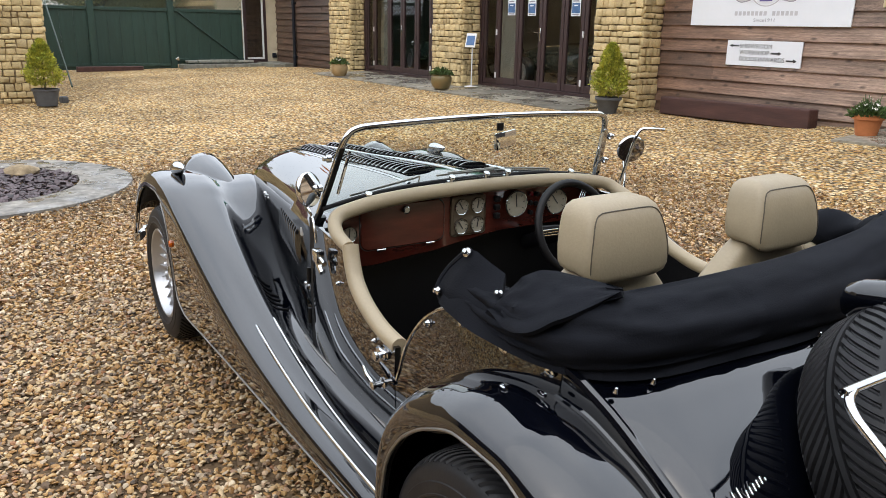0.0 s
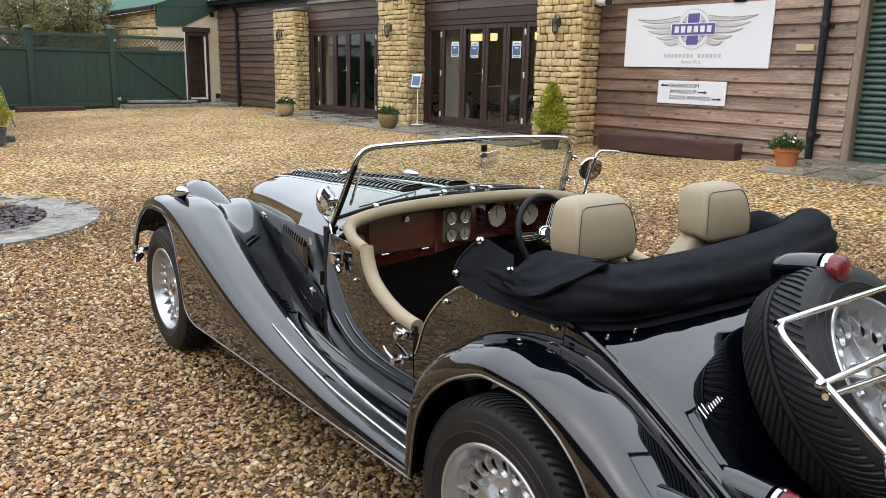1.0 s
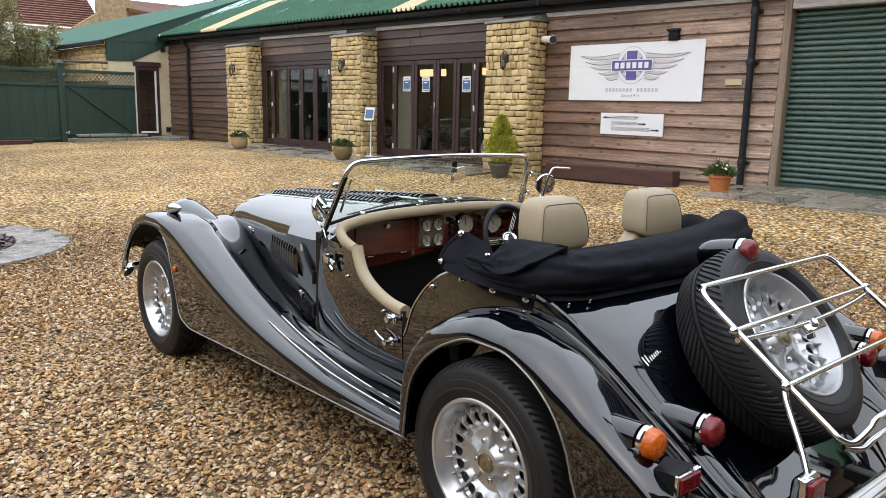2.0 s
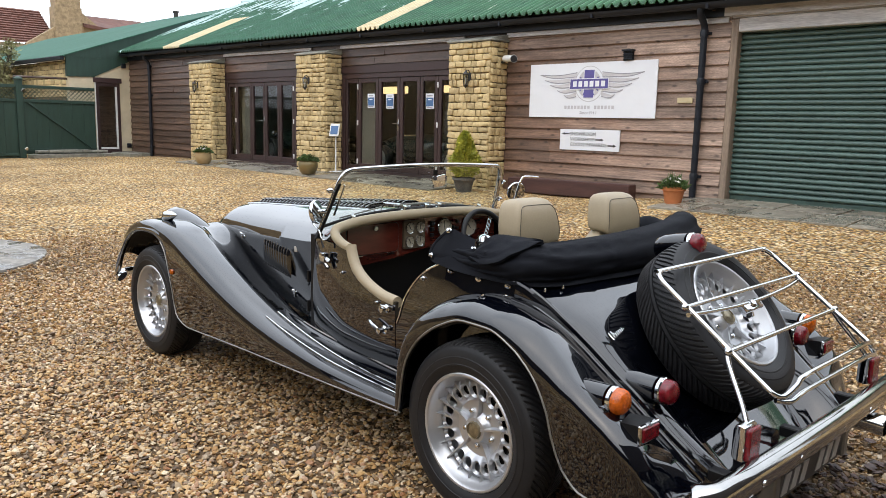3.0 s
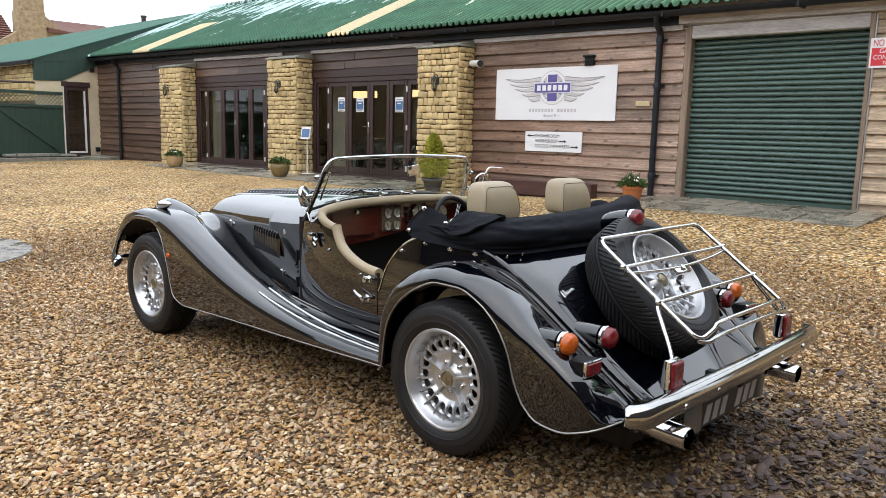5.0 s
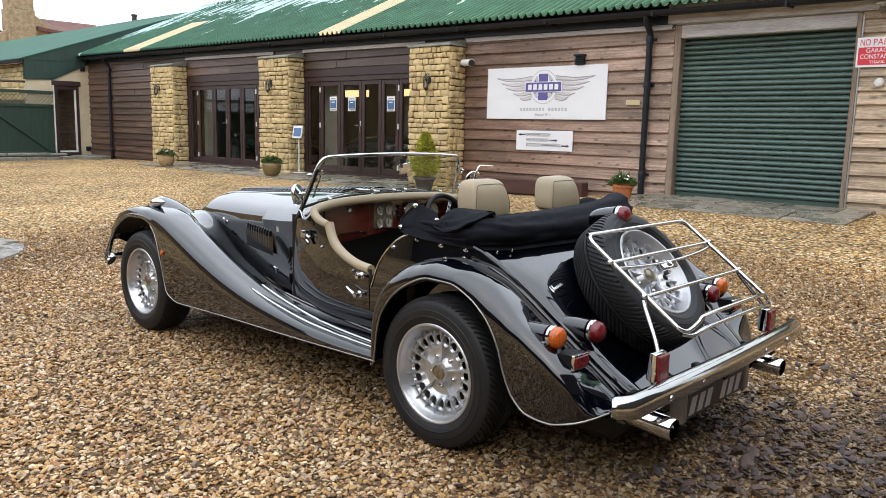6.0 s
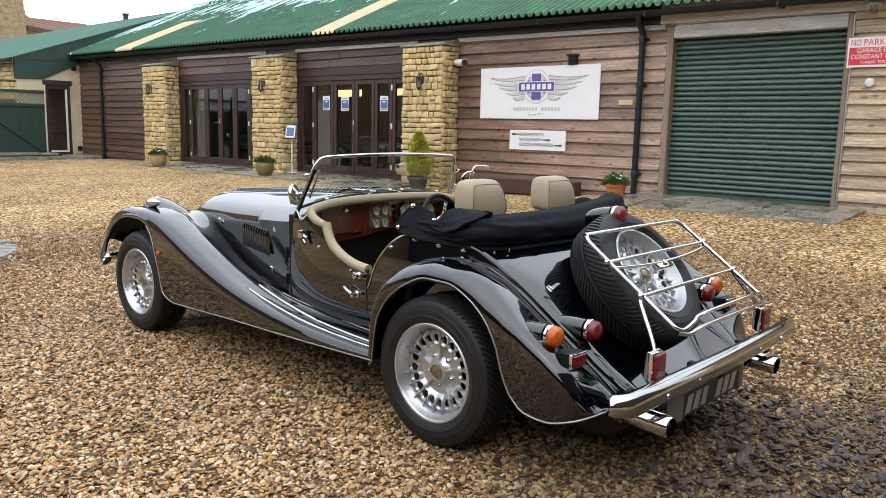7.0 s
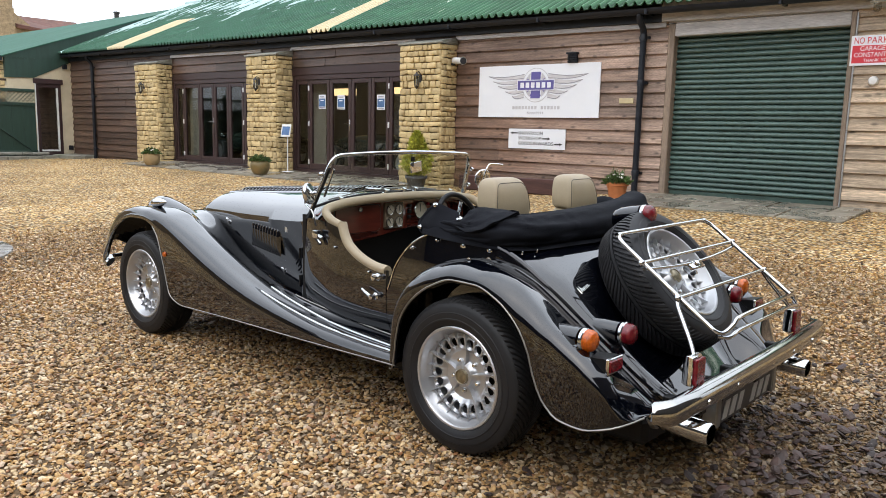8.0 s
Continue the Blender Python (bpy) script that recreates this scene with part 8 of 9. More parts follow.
lathe(bm, [(0.0, -0.03), (0.032, -0.03), (0.032, -0.02), (0.02, -0.012), (0.014, 0.02), (0.0, 0.026)], 16)
o = part("clamp", bm, CHROME, rack, "chrome wheel clamp", smooth=True)
o.matrix_basis = Matrix.Translation(rk(0.0, 0.39, -0.035)) @ pose(0, 0, 0, 36, 0, 0)
for sgn in (-1, 1):
    bar("leg", [rk(sgn * 0.412, 0.63), (sgn * 0.432, -0.735, 0.675), (sgn * 0.445, -0.755, 0.645), (sgn * 0.48, -0.81, 0.57), (sgn * 0.502, -0.838, 0.525)], 0.008)
    for t in (0.30, 0.66):
        bm = bmesh.new()
        bmesh.ops.create_uvsphere(bm, u_segments=12, v_segments=8, radius=0.013, matrix=Matrix.Translation(rk(sgn * 0.425, t)))
        part("joint", bm, CHROME, rack, smooth=True)

# rear bumper
bm = bmesh.new()
rows = []
sec = [(0.012, 0.046), (0.004, 0.052), (-0.012, 0.050), (-0.026, 0.042), (-0.033, 0.030), (-0.037, 0.016), (-0.0385, 0.000), (-0.037, -0.016), (-0.033, -0.032), (-0.026, -0.043), (-0.012, -0.048), (-0.008, -0.042), (-0.018, -0.02), (-0.018, 0.0), (0.004, 0.03)]
for x_, y_, dx_, k_ in ((-0.796, -0.832, -0.82, 0.66), (-0.791, -0.840, -0.76, 0.82), (-0.765, -0.866, -0.66, 0.92), (-0.757, -0.872, -0.40, 0.94), (-0.745, -0.876, -0.12, 0.95), (-0.6, -0.880, -0.04, 0.95), (-0.3, -0.884, -0.02, 0.95), (0.0, -0.886, 0.0, 0.95), (0.3, -0.884, 0.02, 0.95), (0.6, -0.880, 0.04, 0.95), (0.745, -0.876, 0.12, 0.95), (0.757, -0.872, 0.40, 0.94), (0.765, -0.866, 0.66, 0.92), (0.791, -0.840, 0.76, 0.82), (0.796, -0.832, 0.82, 0.66)):
    d = Vector((dx_, -math.sqrt(max(0.0, 1 - dx_ * dx_))))
    rows.append([(x_ - d.x * u, y_ - d.y * u, 0.408 + v * k_ * 0.88) for u, v in sec])
sheet(bm, rows, closed=True, cap=True)
bmesh.ops.recalc_face_normals(bm, faces=bm.faces)
bump_ob = part("rear_bumper", bm, CHROME_BUMPER, car, "polished chrome rear bumper", smooth=True, sharp=50)
for x in (-0.55, -0.30, 0.30, 0.55, 0.05):
    bm = bmesh.new()
    lathe(bm, [(0.010, 0), (0.009, 0.005), (0.0, 0.008)], 12)
    o = part("bumper_bolt", bm, CHROME, bump_ob, smooth=True)
    o.matrix_basis = pose(x, -0.919, 0.402, 90, 0, 0)
for x in (-0.5, 0.5, 0.0):
    bm = bmesh.new()
    box(bm, x - 0.02, x + 0.02, -0.885, -0.74, 0.335, 0.372, 0.004)
    part("bumper_iron", bm, BLACK_TRIM, bump_ob)
# number plate: plain bars in place of characters
plate = new("number_plate")
plate.parent = car
plate.matrix_basis = pose(-0.055, -0.868, 0.288, 8, 0, 0)
bm = bmesh.new()
box(bm, -0.262, 0.262, 0, 0.006, -0.056, 0.056, 0.003)
part("plate", bm, PLATE_BLACK, plate, "black number plate")
for k in range(7):
    if k == 3:
        continue
    bm = bmesh.new()
    x = -0.205 + 0.068 * k
    box(bm, x - 0.022, x + 0.022, -0.003, -0.0005, -0.038, 0.038)
    part("plate_bar", bm, PLATE_SILVER, plate, "silver bar")
for x in (-0.335, 0.235):
    bm = bmesh.new()
    box(bm, x - 0.02, x + 0.02, -0.875, -0.82, 0.235, 0.37, 0.006)
    part("plate_lamp", bm, ALLOY_DULL, car, "dull metal plate lamp")
# exhausts
for sgn in (-1, 1):
    bm = bmesh.new()
    lathe(bm, [(0.036, 0.0), (0.040, 0.004), (0.040, 0.16), (0.034, 0.20), (0.026, 0.22), (0.0, 0.22)], 24)
    lathe(bm, [(0.036, 0.0), (0.035, 0.06), (0.0, 0.06)], 24)
    o = part("exhaust", bm, CHROME, car, "polished exhaust tailpipe", smooth=True, sharp=50)
    o.matrix_basis = pose(sgn * 0.50 + (0.0 if sgn < 0 else 0.04), -0.915, 0.272, -90, 0, 0) @ pose(0, 0, 0, 4, 0, 0)
    bm = bmesh.new()
    tube(bm, [(sgn * 0.50, -0.72, 0.262), (sgn * 0.46, -0.2, 0.2)], 0.025, 10)
    part("exhaust_pipe", bm, ALLOY_DULL, car, smooth=True)
# script badge as a plain slanted bright shape
bm = bmesh.new()
pts = [(-0.052, -0.014, 0), (-0.044, 0.020, 0), (-0.036, -0.010, 0), (-0.026, 0.020, 0), (-0.020, -0.010, 0)]
pts += [(-0.014 + 0.0028 * i, -0.003 + 0.007 * math.sin(i * 1.25), 0) for i in range(26)]
pts = smooth_line(pts, 4)
tube(bm, pts, 0.0020, 6)
o = part("script_badge", bm, CHROME, car, "chrome script-shaped badge", smooth=True)
o.matrix_basis = pose(-0.44, -0.356, 0.684, 38, 0, 0) @ pose(0, 0, 0, 0, 0, 14) @ Matrix.Scale(0.85, 4)

# ---- signs ----
def board_sign(name, label, x0, x1, z0, z1, y=-0.055, thick=0.02):
    ob = thing(name, label, "sign")
    ob.matrix_basis = pose((x0 + x1) / 2, y, (z0 + z1) / 2)
    w, h = x1 - x0, z1 - z0
    bm = bmesh.new()
    box(bm, -w / 2, w / 2, 0, thick, -h / 2, h / 2, 0.003)
    part("panel", bm, WHITE_PAINT, ob)
    return ob, w, h


def flat(pts, mat, parent, name, y=-0.003, t=0.002):
    """A thin raised shape on a sign: pts are (x, z)."""
    bm = bmesh.new()
    vs = [bm.verts.new((p[0], y, p[1])) for p in pts]
    bm.faces.new(vs)
    bmesh.ops.triangulate(bm, faces=bm.faces)
    thicken(bm, t)
    return part(name, bm, mat, parent)


sg, sw, shh = board_sign("wall_sign", "large white showroom sign with silver winged emblem on boards", -6.885, -4.452, 1.506, 2.382)
cz0 = 0.10
for r0, mt, yy in ((0.280, SIGN_SILVER, -0.003), (0.268, WHITE_PAINT, -0.005), (0.225, SIGN_SILVER, -0.007)):
    flat([(r0 * math.cos(a), cz0 + r0 * 1.02 * math.sin(a)) for a in [2 * math.pi * k / 48 for k in range(48)]], mt, sg, "emblem_disc", yy)
for k in range(8):
    a = radians(22.5 + 45 * k)
    d1, d2 = a - 0.20, a + 0.20
    flat([(0.05 * math.cos(a), cz0 + 0.05 * math.sin(a)), (0.205 * math.cos(d1), cz0 + 0.208 * math.sin(d1)), (0.205 * math.cos(d2), cz0 + 0.208 * math.sin(d2))], SIGN_PURPLE, sg, "emblem_ray", -0.0095)
for w_, h_, mt, yy in ((0.110, 0.232, WHITE_PAINT, -0.011), (0.095, 0.218, SIGN_PURPLE, -0.013), (0.375, 0.088, WHITE_PAINT, -0.015), (0.362, 0.076, SIGN_PURPLE, -0.017)):
    flat([(-w_, cz0 - h_), (w_, cz0 - h_), (w_, cz0 + h_), (-w_, cz0 + h_)], mt, sg, "emblem_cross" if h_ > 0.1 else "emblem_band", yy)
for k in range(6):
    x = -0.27 + 0.108 * k
    flat([(x - 0.036, cz0 - 0.045), (x + 0.036, cz0 - 0.045), (x + 0.036, cz0 + 0.045), (x - 0.036, cz0 + 0.045)], WHITE_PAINT, sg, "emblem_bar", -0.019)
FEATHERS = ((1.00, 0.270, 0.222), (0.90, 0.180, 0.145), (0.79, 0.100, 0.068), (0.63, 0.005, -0.012), (0.49, -0.070, -0.095))
for sgn in (-1, 1):
    upper = [(sgn * (0.24 + 0.76 * i / 12), 0.290 - 0.020 * i / 12 - 0.028 * math.sin(math.pi * i / 12)) for i in range(13)]
    for k, (xo, zo, zi) in enumerate(FEATHERS):
        low = []
        for i in range(13):
            t = i / 12
            low.append((sgn * (0.24 + (xo - 0.24) * t), zi + (zo - zi) * t ** 2.2 - 0.030 * math.sin(math.pi * t ** 1.4)))
        reach = [(sgn * (0.24 + (xo - 0.24) * i / 12), low[i][1] + (0.062 * (1 - (i / 12) ** 2.5) if k else upper[i][1] - low[i][1])) for i in range(13)]
        flat(reach + low[::-1], SIGN_FEATHER, sg, "emblem_feather", -0.003 - 0.0006 * k, 0.0015)
        edge = [(p[0], p[1] - 0.013) for p in low]
        flat(low + edge[::-1], SIGN_GREY, sg, "emblem_feather_edge", -0.0045 - 0.0006 * k, 0.0015)
    flat(upper + [(p[0], p[1] - 0.012) for p in upper[::-1]], SIGN_GREY, sg, "emblem_feather_edge", -0.0050, 0.0015)
xk = -0.47
for k in range(15):
    if k != 8:
        flat([(xk, -0.30), (xk + 0.045, -0.30), (xk + 0.045, -0.245), (xk, -0.245)], SIGN_SILVER, sg, "name_bar")
    xk += 0.065
lettering("small_words", "Since 1911", 0.062, SIGN_GREY, pose(0.0, -0.003, -0.362, 90, 0, 0), sg, 0.32)

ds, dw, dh = board_sign("direction_sign", "small white sign with black directions and arrows", -6.20, -5.045, 0.978, 1.315)
for i, (txt, x, w_, z) in enumerate((("SHOWROOM", -0.115, 0.50, 0.093), ("WORKSHOP", -0.133, 0.465, 0.008), ("GOODS INWARDS", -0.012, 0.705, -0.078))):
    lettering("words", txt, 0.082, SIGN_BLACK, pose(x, -0.003, z, 90, 0, 0), ds, w_)


def arrow(x0, x1, z, parent):
    d = 1 if x1 > x0 else -1
    h = x1 - d * 0.05
    flat([(x0, z - 0.011), (h, z - 0.011), (h, z - 0.026), (x1, z), (h, z + 0.026), (h, z + 0.011), (x0, z + 0.011)], SIGN_BLACK, parent, "arrow")


arrow(-0.385, -0.535, 0.096, ds)
arrow(0.125, 0.285, 0.008, ds)
arrow(0.365, 0.52, -0.080, ds)

np_, nw, nh = board_sign("parking_sign", "red and white no parking sign on pale boards", -0.872, -0.25, 2.195, 2.565)
flat([(-0.290, -0.155), (0.290, -0.155), (0.290, 0.062), (-0.290, 0.062)], SIGN_RED, np_, "red_field")
lettering("words", "NO PARKING", 0.115, SIGN_RED, pose(0.005, -0.003, 0.118, 90, 0, 0), np_, 0.56)
lettering("words", "GARAGE IN", 0.082, WHITE_PAINT, pose(0.0, -0.0055, 0.020, 90, 0, 0), np_, 0.40)
lettering("words", "CONSTANT USE", 0.082, WHITE_PAINT, pose(0.0, -0.0055, -0.056, 90, 0, 0), np_, 0.53)
lettering("words", "THANK YOU", 0.055, WHITE_PAINT, pose(0.0, -0.0055, -0.125, 90, 0, 0), np_, 0.31)

bm = bmesh.new()
box(bm, -4.10, -3.86, -0.06, -0.045, 1.735, 1.815, 0.003)
plq = tagged(part("wall_plaque", bm, CREAM_SHEET), "small cream plaque on brown boards", "plaque")
bm = bmesh.new()
lathe(bm, [(0.0, 0.0), (0.060, 0.0), (0.060, 0.02), (0.045, 0.045), (0.0, 0.058)], 20, pose(-0.575, -0.045, 2.0, 90, 0, 0))
tagged(part("wall_sounder", bm, WHITE_PLASTIC, smooth=True), "round white alarm dome on boards", "alarm")

# bulkhead light above the shutter corner
bl = thing("outside_light", "white outside lamp with glass jar under the eaves", "outside light")
bl.matrix_basis = pose(-0.60, -0.13, 2.93)
bm = bmesh.new()
lathe(bm, [(0.0, 0.09), (0.03, 0.088), (0.045, 0.06), (0.085, 0.03), (0.085, 0.015), (0.0, 0.015)], 20)
part("canopy", bm, WHITE_PLASTIC, bl, "white lamp canopy", smooth=True)
bm = bmesh.new()
lathe(bm, [(0.045, 0.015), (0.047, -0.06), (0.035, -0.09), (0.0, -0.10)], 16)
part("glass_jar", bm, LAMP_GLASS, bl, smooth=True)
bm = bmesh.new()
tube(bm, [(0, 0, 0.07), (0, 0.12, 0.09)], 0.012, 8)
part("arm", bm, WHITE_PLASTIC, bl)

# louvred vent box above the sign
vb = thing("vent_box", "small black vent box on brown boards", "vent")
vb.matrix_basis = pose(-4.968, -0.05, 2.475)
bm = bmesh.new()
box(bm, -0.10, 0.10, -0.07, 0.02, 0.045, 0.075, 0.006)
part("hood", bm, GUTTER, vb)
for k in range(4):
    bm = bmesh.new()
    box(bm, -0.085, 0.085, -0.05, 0.02, 0.028 - 0.034 * k, 0.038 - 0.034 * k, 0.003)
    part("slat", bm, GUTTER, vb)
bm = bmesh.new()
box(bm, -0.08, 0.08, -0.03, 0.02, -0.09, 0.045, 0.004)
part("body", bm, GUTTER, vb)

# security camera on the pier
sc = thing("security_camera", "white tubular security camera fixed to stone pillar", "camera")
bm = bmesh.new()
tube(bm, [(-7.36, -0.19, 2.50), (-7.06, -0.34, 2.475), (-7.02, -0.36, 2.47)], [0.058, 0.058, 0.070], 16)
part("housing", bm, WHITE_PLASTIC, sc, smooth=True)
bm = bmesh.new()
tube(bm, [(-7.02, -0.36, 2.47), (-7.008, -0.366, 2.469)], 0.060, 16)
part("lens", bm, SIGN_BLACK, sc)
bm = bmesh.new()
tube(bm, [(-7.45, -0.18, 2.44), (-7.36, -0.2, 2.44), (-7.30, -0.22, 2.49)], 0.022, 8)
part("bracket", bm, SIGN_BLACK, sc, smooth=True)


# wall lanterns on the piers
def lantern(m):
    ob = thing("wall_lantern", "black iron wall lantern with glass sides on stone", "lantern", m, "wall lanterns")
    bm = bmesh.new()
    lathe(bm, [(0.0, 0.165), (0.012, 0.16), (0.018, 0.14), (0.03, 0.13), (0.062, 0.10), (0.066, 0.092), (0.0, 0.092)], 6)
    part("roof", bm, LANTERN, ob)
    bm = bmesh.new()
    lathe(bm, [(0.05, 0.092), (0.042, -0.08)], 6)
    p = part("pane", bm, LAMP_GLASS, ob)
    p.visible_shadow = False
    for k in range(6):
        a = math.pi * k / 3
        bm = bmesh.new()
        tube(bm, [(0.052 * math.cos(a), 0.052 * math.sin(a), 0.092), (0.044 * math.cos(a), 0.044 * math.sin(a), -0.08)], 0.005, 6)
        part("bar", bm, LANTERN, ob)
    bm = bmesh.new()
    lathe(bm, [(0.046, -0.08), (0.05, -0.09), (0.03, -0.11), (0.014, -0.135), (0.0, -0.15)], 6)
    part("base", bm, LANTERN, ob)
    bm = bmesh.new()
    lathe(bm, [(0.012, -0.08), (0.012, 0.03), (0.0, 0.04)], 10)
    part("bulb", bm, WHITE_PLASTIC, ob, smooth=True)
    bm = bmesh.new()
    tube(bm, smooth_line([(0, 0.0, 0.15), (0, 0.04, 0.17), (0, 0.09, 0.14), (0, 0.10, 0.06)], 4), 0.007, 6)
    box(bm, -0.03, 0.03, 0.088, 0.105, -0.02, 0.12, 0.004)
    part("bracket", bm, LANTERN, ob)
    return ob


first = lantern(pose(-7.925, -0.575, 2.13))
copy_thing(first, pose(-12.83, -0.575, 2.165))
copy_thing(first, pose(-17.93, -0.575, 2.165))

# notice on a stand
ns = thing("display_stand", "white notice board with blue print on a thin pole", "display stand")
bm = bmesh.new()
box(bm, -0.11, 0.11, -0.01, 0.01, -0.14, 0.14, 0.006)
o = part("board", bm, WHITE_PLASTIC, ns, "white notice frame")
o.matrix_basis = pose(-11.82, -0.52, 1.165, -18, 0, 28)
bm = bmesh.new()
box(bm, -0.085, 0.085, -0.014, -0.0105, -0.10, 0.09)
p = part("print", bm, SIGN_BLUE, o, "blue print")
bm = bmesh.new()
tube(bm, [(-11.80, -0.50, 0.28), (-11.81, -0.49, 1.10)], 0.013, 10)
part("pole", bm, WHITE_PLASTIC, ns, smooth=True)
bm = bmesh.new()
lathe(bm, [(0.0, 0.02), (0.02, 0.02), (0.14, 0.008), (0.14, 0.0), (0.0, 0.0)], 24, pose(-11.80, -0.50, 0.275))
part("base", bm, WHITE_PLASTIC, ns, smooth=True)

# sleeper by the wall
bm = bmesh.new()
box(bm, -1.22, 1.22, -0.10, 0.10, -0.125, 0.125, 0.012)
o = part("timber_sleeper", bm, SLEEPER)
o.matrix_basis = pose(-5.80, -0.32, 0.365, 0, -0.8, -1.0)
tagged(o, "dark brown timber sleeper lying along boarded wall", "timber sleeper")


# ---- plants in pots ----
def leaves(seed, n, place, size, aspect=0.5):
    """Many small leaf blades as one mesh; place(rng) gives a point and an outward direction."""
    rng = np.random.default_rng(seed)
    vs, fs = [], []
    for i in range(n):
        p, d = place(rng)
        d = Vector(d) + Vector(rng.normal(0, 0.55, 3))
        d.normalize()
        s = d.cross(Vector(rng.normal(0, 1, 3)))
        s.normalize()
        L = size * rng.uniform(0.6, 1.4)
        w = L * aspect * 0.5
        b = len(vs)
        p = Vector(p)
        mid = p + d * L * 0.5 + d.cross(s) * L * 0.08
        vs += [p, mid + s * w, p + d * L, mid - s * w]
        fs.append((b, b + 1, b + 2, b + 3))
    me = bpy.data.meshes.new("foliage")
    me.from_pydata(vs, [], fs)
    return me


def pot(name, label, m, prof, mat, plant_label):
    ob = thing(name, label, "plant pot", m, "pots in the yard")
    bm = bmesh.new()
    inner = [(r - 0.02, h) for r, h in prof[::-1] if h > prof[-1][1] * 0.75]
    lathe(bm, [(0.0, 0.0)] + prof + inner + [(0.0, prof[-1][1] - 0.05)], 32)
    part("pot", bm, mat, ob, plant_label, smooth=True, sharp=45)
    bm = bmesh.new()
    lathe(bm, [(prof[-1][0] - 0.025, prof[-1][1] - 0.035), (0.0, prof[-1][1] - 0.02)], 20)
    part("soil", bm, SOIL, ob)
    return ob


def cone_place(h0, h1, r):
    def f(rng):
        while True:
            t = rng.random() ** 0.8
            a = rng.uniform(0, 2 * math.pi)
            lump = 0.84 + 0.62 * noise.noise(Vector((math.cos(a) * 1.6 + 3 * h1, math.sin(a) * 1.6, t * 4.5)))
            rr = r * (1 - t) ** 0.62 * min(1, 0.55 + t * 4) * lump
            k = rng.uniform(0.62, 1.0)
            p = (rr * k * math.cos(a), rr * k * math.sin(a), h0 + (h1 - h0) * t)
            return p, (math.cos(a) * 0.7, math.sin(a) * 0.7, 0.75)
    return f


def dome_place(z, r, h):
    def f(rng):
        a = rng.uniform(0, 2 * math.pi)
        k = rng.random() ** 0.5
        return (r * k * math.cos(a), r * k * math.sin(a), z + h * rng.random() * (1.1 - k * k)), (math.cos(a) * k, math.sin(a) * k, 0.9)
    return f


def conifer(ob, h0, h1, r, n, seed, mat):
    bm = bmesh.new()
    tube(bm, [(0, 0, h0 - 0.12), (0.01, 0, h0 + (h1 - h0) * 0.5), (0, 0, h1 - 0.08)], [0.018, 0.012, 0.004], 7)
    part("trunk", bm, BARK, ob)
    me = leaves(seed, n, cone_place(h0, h1, r), 0.045, 0.42)
    mesh_part("foliage", me, mat, ob, "dense yellow-green conifer foliage")


FLOWER = bpy.data.meshes.new("flower")
FLOWER.from_pydata([(0, 0, 0)] + [(rr * math.cos(radians(a)), rr * math.sin(radians(a)), zz) for k in range(5) for a, rr, zz in ((72 * k - 26, 0.016, 0.006), (72 * k, 0.026, 0.009), (72 * k + 26, 0.016, 0.006))], [], [(0, 3 * k + 1, 3 * k + 2, 3 * k + 3) for k in range(5)])
p3 = pot("potted_conifer", "small golden conifer in a grey pot beside stone pillar", pose(-7.52, -0.98, 0.19), [(0.125, 0.0), (0.175, 0.20), (0.20, 0.215), (0.20, 0.255)], GREYPOT, "round grey pot")
conifer(p3, 0.26, 1.02, 0.33, 8000, 21, LEAF_YELLOW)
p5 = pot("potted_conifer", "small golden conifer in a dark square pot by stone wall", pose(-13.55, -7.95, 0.02), [(0.16, 0.0), (0.20, 0.24), (0.215, 0.25), (0.215, 0.28)], GREYPOT, "dark grey pot")
conifer(p5, 0.32, 1.06, 0.36, 6500, 22, LEAF_YELLOW)
pr = pot("flower_pot", "terracotta pot with white spring flowers by boarded wall", pose(-3.62, -0.86, 0.315), [(0.105, 0.0), (0.145, 0.20), (0.165, 0.205), (0.165, 0.26)], TERRACOTTA, "terracotta pot")
p2 = pot("flower_pot", "brown glazed pot with low green plants by pillar", pose(-11.93, -1.13, 0.235), [(0.13, 0.0), (0.175, 0.06), (0.205, 0.15), (0.205, 0.23), (0.185, 0.26), (0.205, 0.285)], GLAZED, "brown glazed pot")
p1 = pot("flower_pot", "sand-coloured pot with pale flowers by pillar", pose(-16.30, -1.22, 0.225), [(0.13, 0.0), (0.19, 0.08), (0.20, 0.20), (0.185, 0.27), (0.205, 0.285)], SANDPOT, "sand-coloured pot")
for ob, z, r, h, n, seed, fl_ in ((pr, 0.23, 0.17, 0.13, 520, 31, 22), (p2, 0.26, 0.19, 0.13, 520, 32, 0), (p1, 0.26, 0.20, 0.14, 520, 33, 16)):
    me = leaves(seed, n, dome_place(z, r, h), 0.07, 0.35)
    mesh_part("foliage", me, LEAF_GREEN, ob, "low green leaves")
    if fl_:
        rng_f = np.random.default_rng(seed + 5)
        spot = dome_place(z + 0.09, r * 0.8, h)
        for k in range(fl_):
            p, d = spot(rng_f)
            o = mesh_part("flower", FLOWER, PETAL, ob, "small white flower" if k == 0 else "")
            o.matrix_basis = Matrix.Translation(p) @ Vector(d).to_track_quat("Z", "Y").to_matrix().to_4x4() @ pose(0, 0, 0, 0, 0, 50 * k)
bm = bmesh.new()
for k in range(9):
    a = 0.7 * k
    tube(bm, [(0.04 * math.cos(a), 0.04 * math.sin(a), 0.24), (0.08 * math.cos(a), 0.08 * math.sin(a), 0.36), (0.10 * math.cos(a), 0.10 * math.sin(a), 0.44 + 0.04 * math.sin(3 * a))], 0.004, 4)
part("stems", bm, LEAF_GREEN, pr)
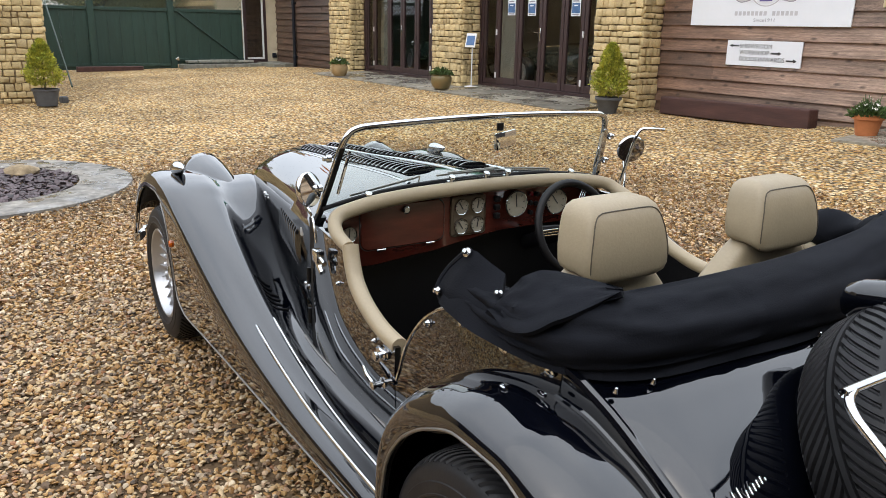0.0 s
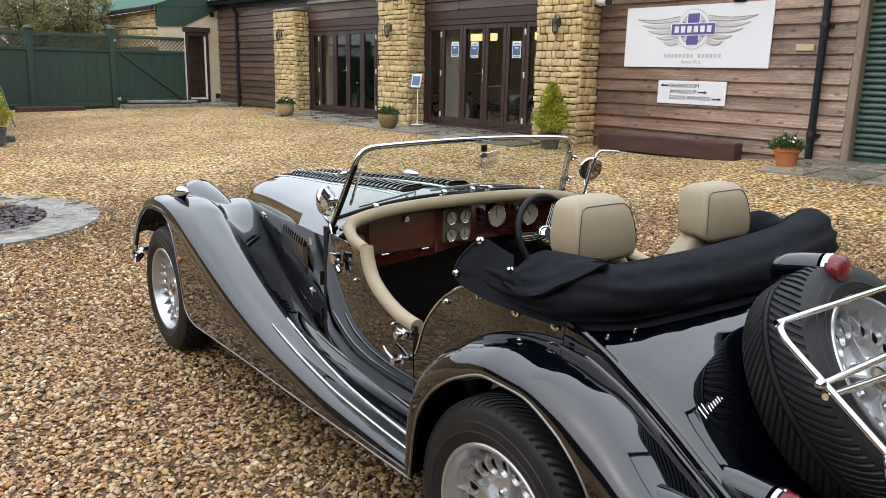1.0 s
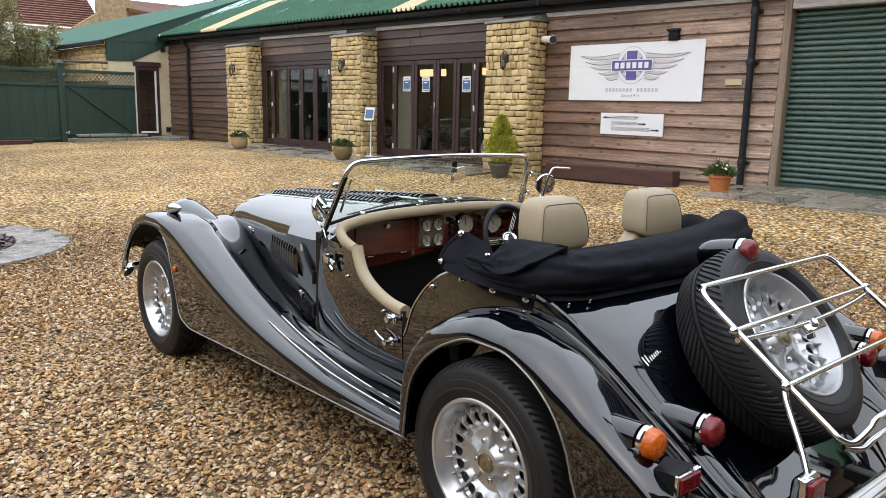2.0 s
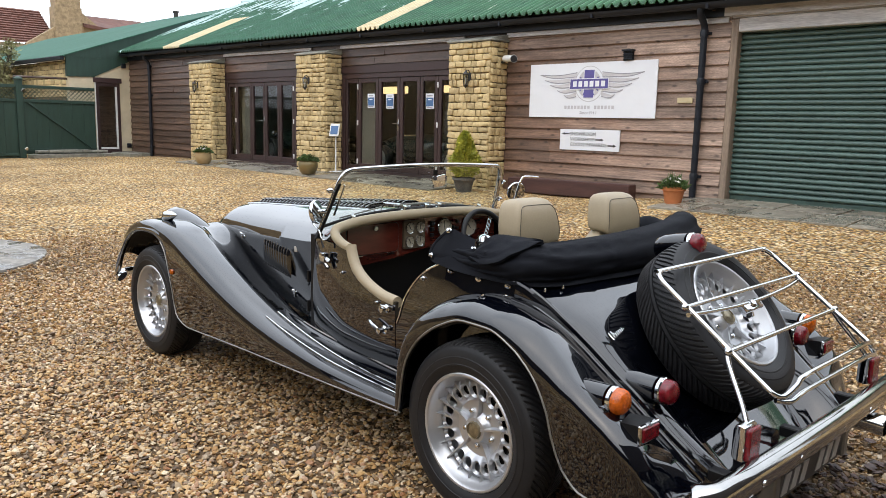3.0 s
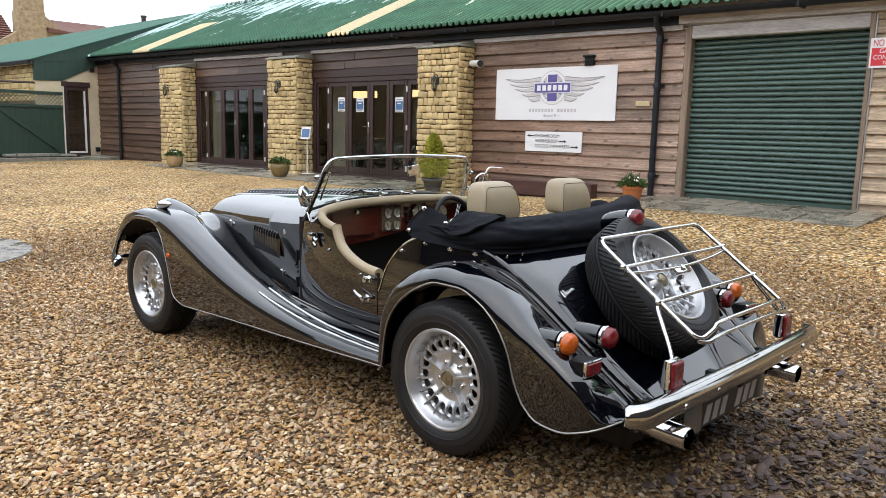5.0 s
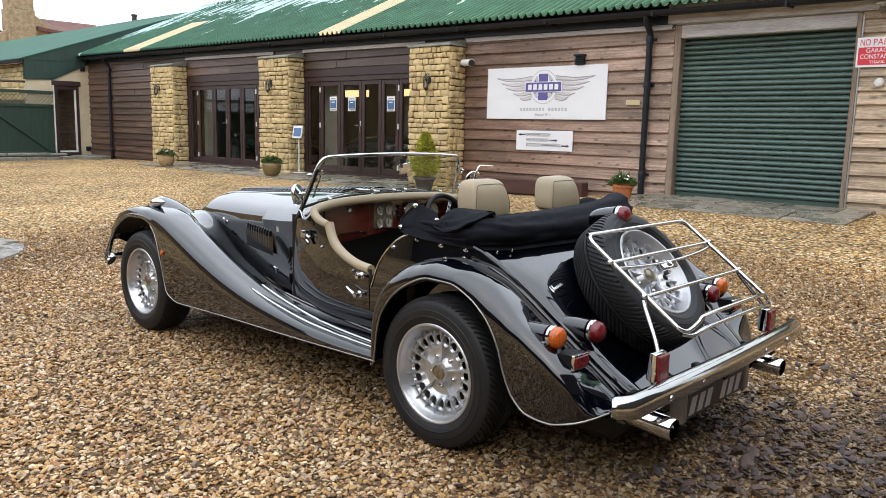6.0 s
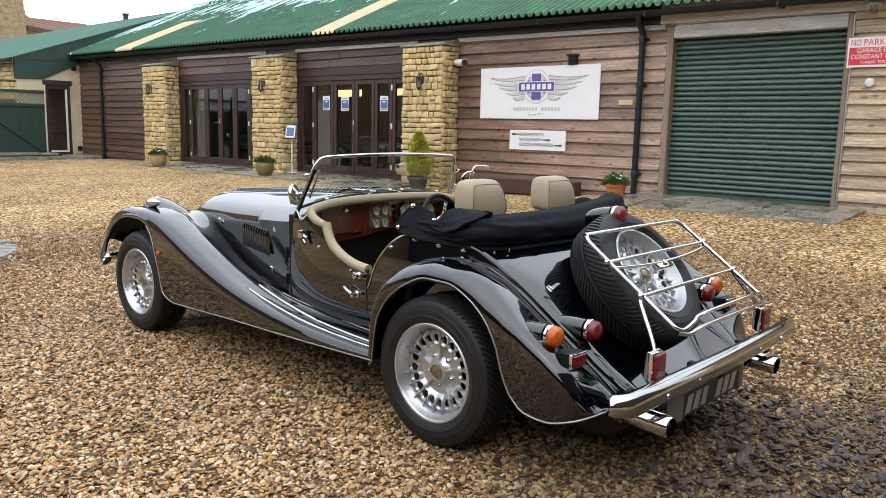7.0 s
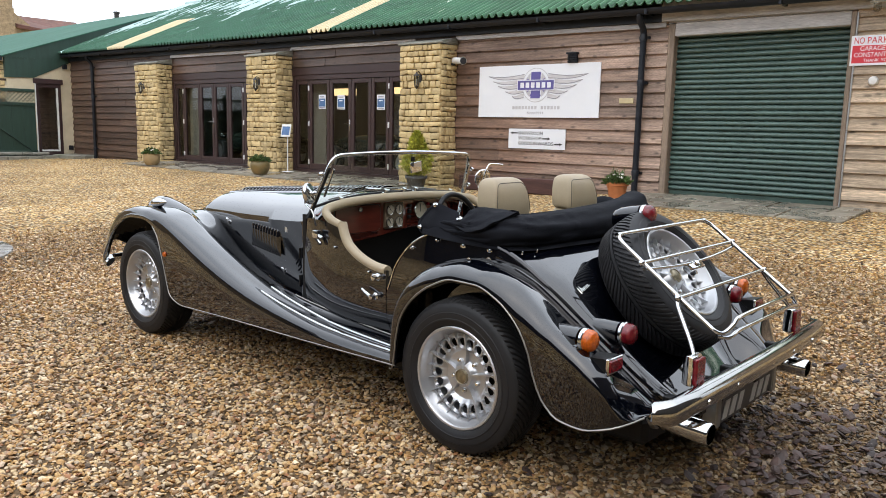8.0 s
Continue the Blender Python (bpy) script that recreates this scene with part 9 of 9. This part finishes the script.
# dark stone beside the conifer
bm = bmesh.new()
box(bm, -0.07, 0.07, -0.06, 0.06, 0, 0.12, 0.03, 2)
o = part("dark_block", bm, GREYPOT)
o.matrix_basis = pose(-14.1, -7.62, 0.0, 0, 0, 25)
tagged(o, "small dark block on gravel beside a pot", "block")


# ---- beyond the fence ----
def tree(base, height, spread, seed, n, label):
    rng = np.random.default_rng(seed)
    tr = thing("tree", label, "tree", pose(*base))
    bm = bmesh.new()
    tips = []
    trunk_h = height * 0.22
    tube(bm, [(0, 0, -0.1), (0.03, 0.02, trunk_h * 0.6), (0, 0.05, trunk_h)], [0.13, 0.10, 0.085], 8)
    for k in range(11):
        a = 2.4 * k
        out = spread * rng.uniform(0.45, 0.95)
        h = height * rng.uniform(0.7, 1.0) if k < 6 else height * rng.uniform(0.45, 0.75)
        pts = smooth_line([(0, 0.03, trunk_h * 0.9), (0.3 * out * math.cos(a), 0.3 * out * math.sin(a), trunk_h + 0.35 * (h - trunk_h)), (0.75 * out * math.cos(a), 0.75 * out * math.sin(a), trunk_h + 0.75 * (h - trunk_h)), (out * math.cos(a), out * math.sin(a), h)], 4)
        tube(bm, pts, [0.055 * (1 - 0.85 * i / (len(pts) - 1)) for i in range(len(pts))], 6)
        for j in range(3, len(pts)):
            for q in range(4):
                d = Vector(rng.normal(0, 1, 3))
                d.z = abs(d.z) * 0.8
                d.normalize()
                e = pts[j] + d * spread * rng.uniform(0.15, 0.45)
                tube(bm, [pts[j], pts[j].lerp(e, 0.5) + Vector((0, 0, 0.04)), e], [0.014, 0.009, 0.003], 4)
                tips.append((pts[j], e))
    part("trunk", bm, BARK, tr, "brown branching trunk")

    def place(r):
        a, b = tips[int(r.integers(len(tips)))]
        p = a.lerp(b, r.uniform(0.25, 1.1)) + Vector(r.normal(0, 0.07, 3))
        return p, (b - a).normalized()

    me = leaves(seed, n, place, 0.095, 0.45)
    mesh_part("crown", me, LEAF_WILLOW, tr, "thin pale green spring leaves")
    return tr


tree((-27.4, -4.7, 0.0), 4.3, 1.7, 41, 24000, "pale green budding tree behind the green fence")
tree((-27.9, -3.0, 0.0), 3.9, 1.4, 42, 17000, "pale green budding shrub behind the green fence")


def far_house():
    h = thing("house", "old stone house with red tiled roof and chimney beyond the yard", "house", pose(-50.0, 0, 0))
    # gable wall faces the yard; the ridge runs away to the far side
    bm = bmesh.new()
    sheet(bm, [[(x, 5.2, 0.0), (x, 10.6, 0.0), (x, 10.6, 6.1), (x, 8.4, 7.75), (x, 5.2, 5.6)] for x in (0.0, -0.5)], closed=True, cap=True)
    part("gable_wall", bm, STONE_OLD, h, "weathered brown stone gable")
    bm = bmesh.new()
    rows = []
    for i in range(15):
        t = i / 15
        for s in (0.0, 1 / 15.5):
            rows.append([(-0.4 - 3.6 * (t + s) + (0.05 if s == 0 else 0.0), -8.0 + 15.2 * k / 8, 5.55 + 2.45 * (t + s) + (0.07 if s == 0 else 0.0)) for k in range(9)])
    sheet(bm, rows)
    roof_ = part("roof", bm, TILE_RED, h, "red-brown tiled roof")
    bm = bmesh.new()
    box(bm, -0.9, 0.1, 6.83, 8.43, 5.5, 7.95, 0.02)
    box(bm, -0.85, 0.05, 6.9, 8.38, 7.95, 9.6, 0.02)
    part("chimney", bm, STONE_OLD, roof_, "stone chimney stack")
    for y in (7.2, 8.0):
        bm = bmesh.new()
        lathe(bm, [(0.16, 0), (0.18, 0.1), (0.14, 0.5), (0.17, 0.55), (0, 0.55)], 12, pose(-0.4, y, 9.6))
        part("chimney_pot", bm, TERRACOTTA, roof_, smooth=True)
    bm = bmesh.new()
    sheet(bm, [[(0.3, 8.5, 7.0), (0.3, 13.5, 6.6), (-3.0, 13.5, 7.9), (-3.0, 8.5, 7.9)], [(0.3, 8.5, 6.8), (0.3, 13.5, 6.4), (-3.0, 13.5, 7.7), (-3.0, 8.5, 7.7)]], closed=True, cap=True)
    part("rear_roof", bm, TILE_RED, roof_)
    bm = bmesh.new()
    box(bm, -0.9, -0.4, -8.0, 5.2, 0.0, 5.55)
    part("front_wall", bm, STONE_OLD, h)
    bm = bmesh.new()
    sheet(bm, [[(x, -8.0, 0.0), (x, 5.5, 0.0), (x, 5.5, 5.1), (x, 0.0, 5.55), (x, -8.0, 5.4)] for x in (0.6, 0.9)], closed=True, cap=True)
    part("white_gable", bm, WHITE_WALL, h, "white painted lower wall")
    return h


far_house()
bm = bmesh.new()
lathe(bm, [(0.09, 0.0), (0.09, 0.28), (0.12, 0.29), (0.12, 0.35), (0.0, 0.36)], 12, pose(-28.6, 4.2, 5.20))
tagged(part("roof_vent", bm, LANTERN, smooth=True), "small roof vent cowl on the green ridge", "roof vent")
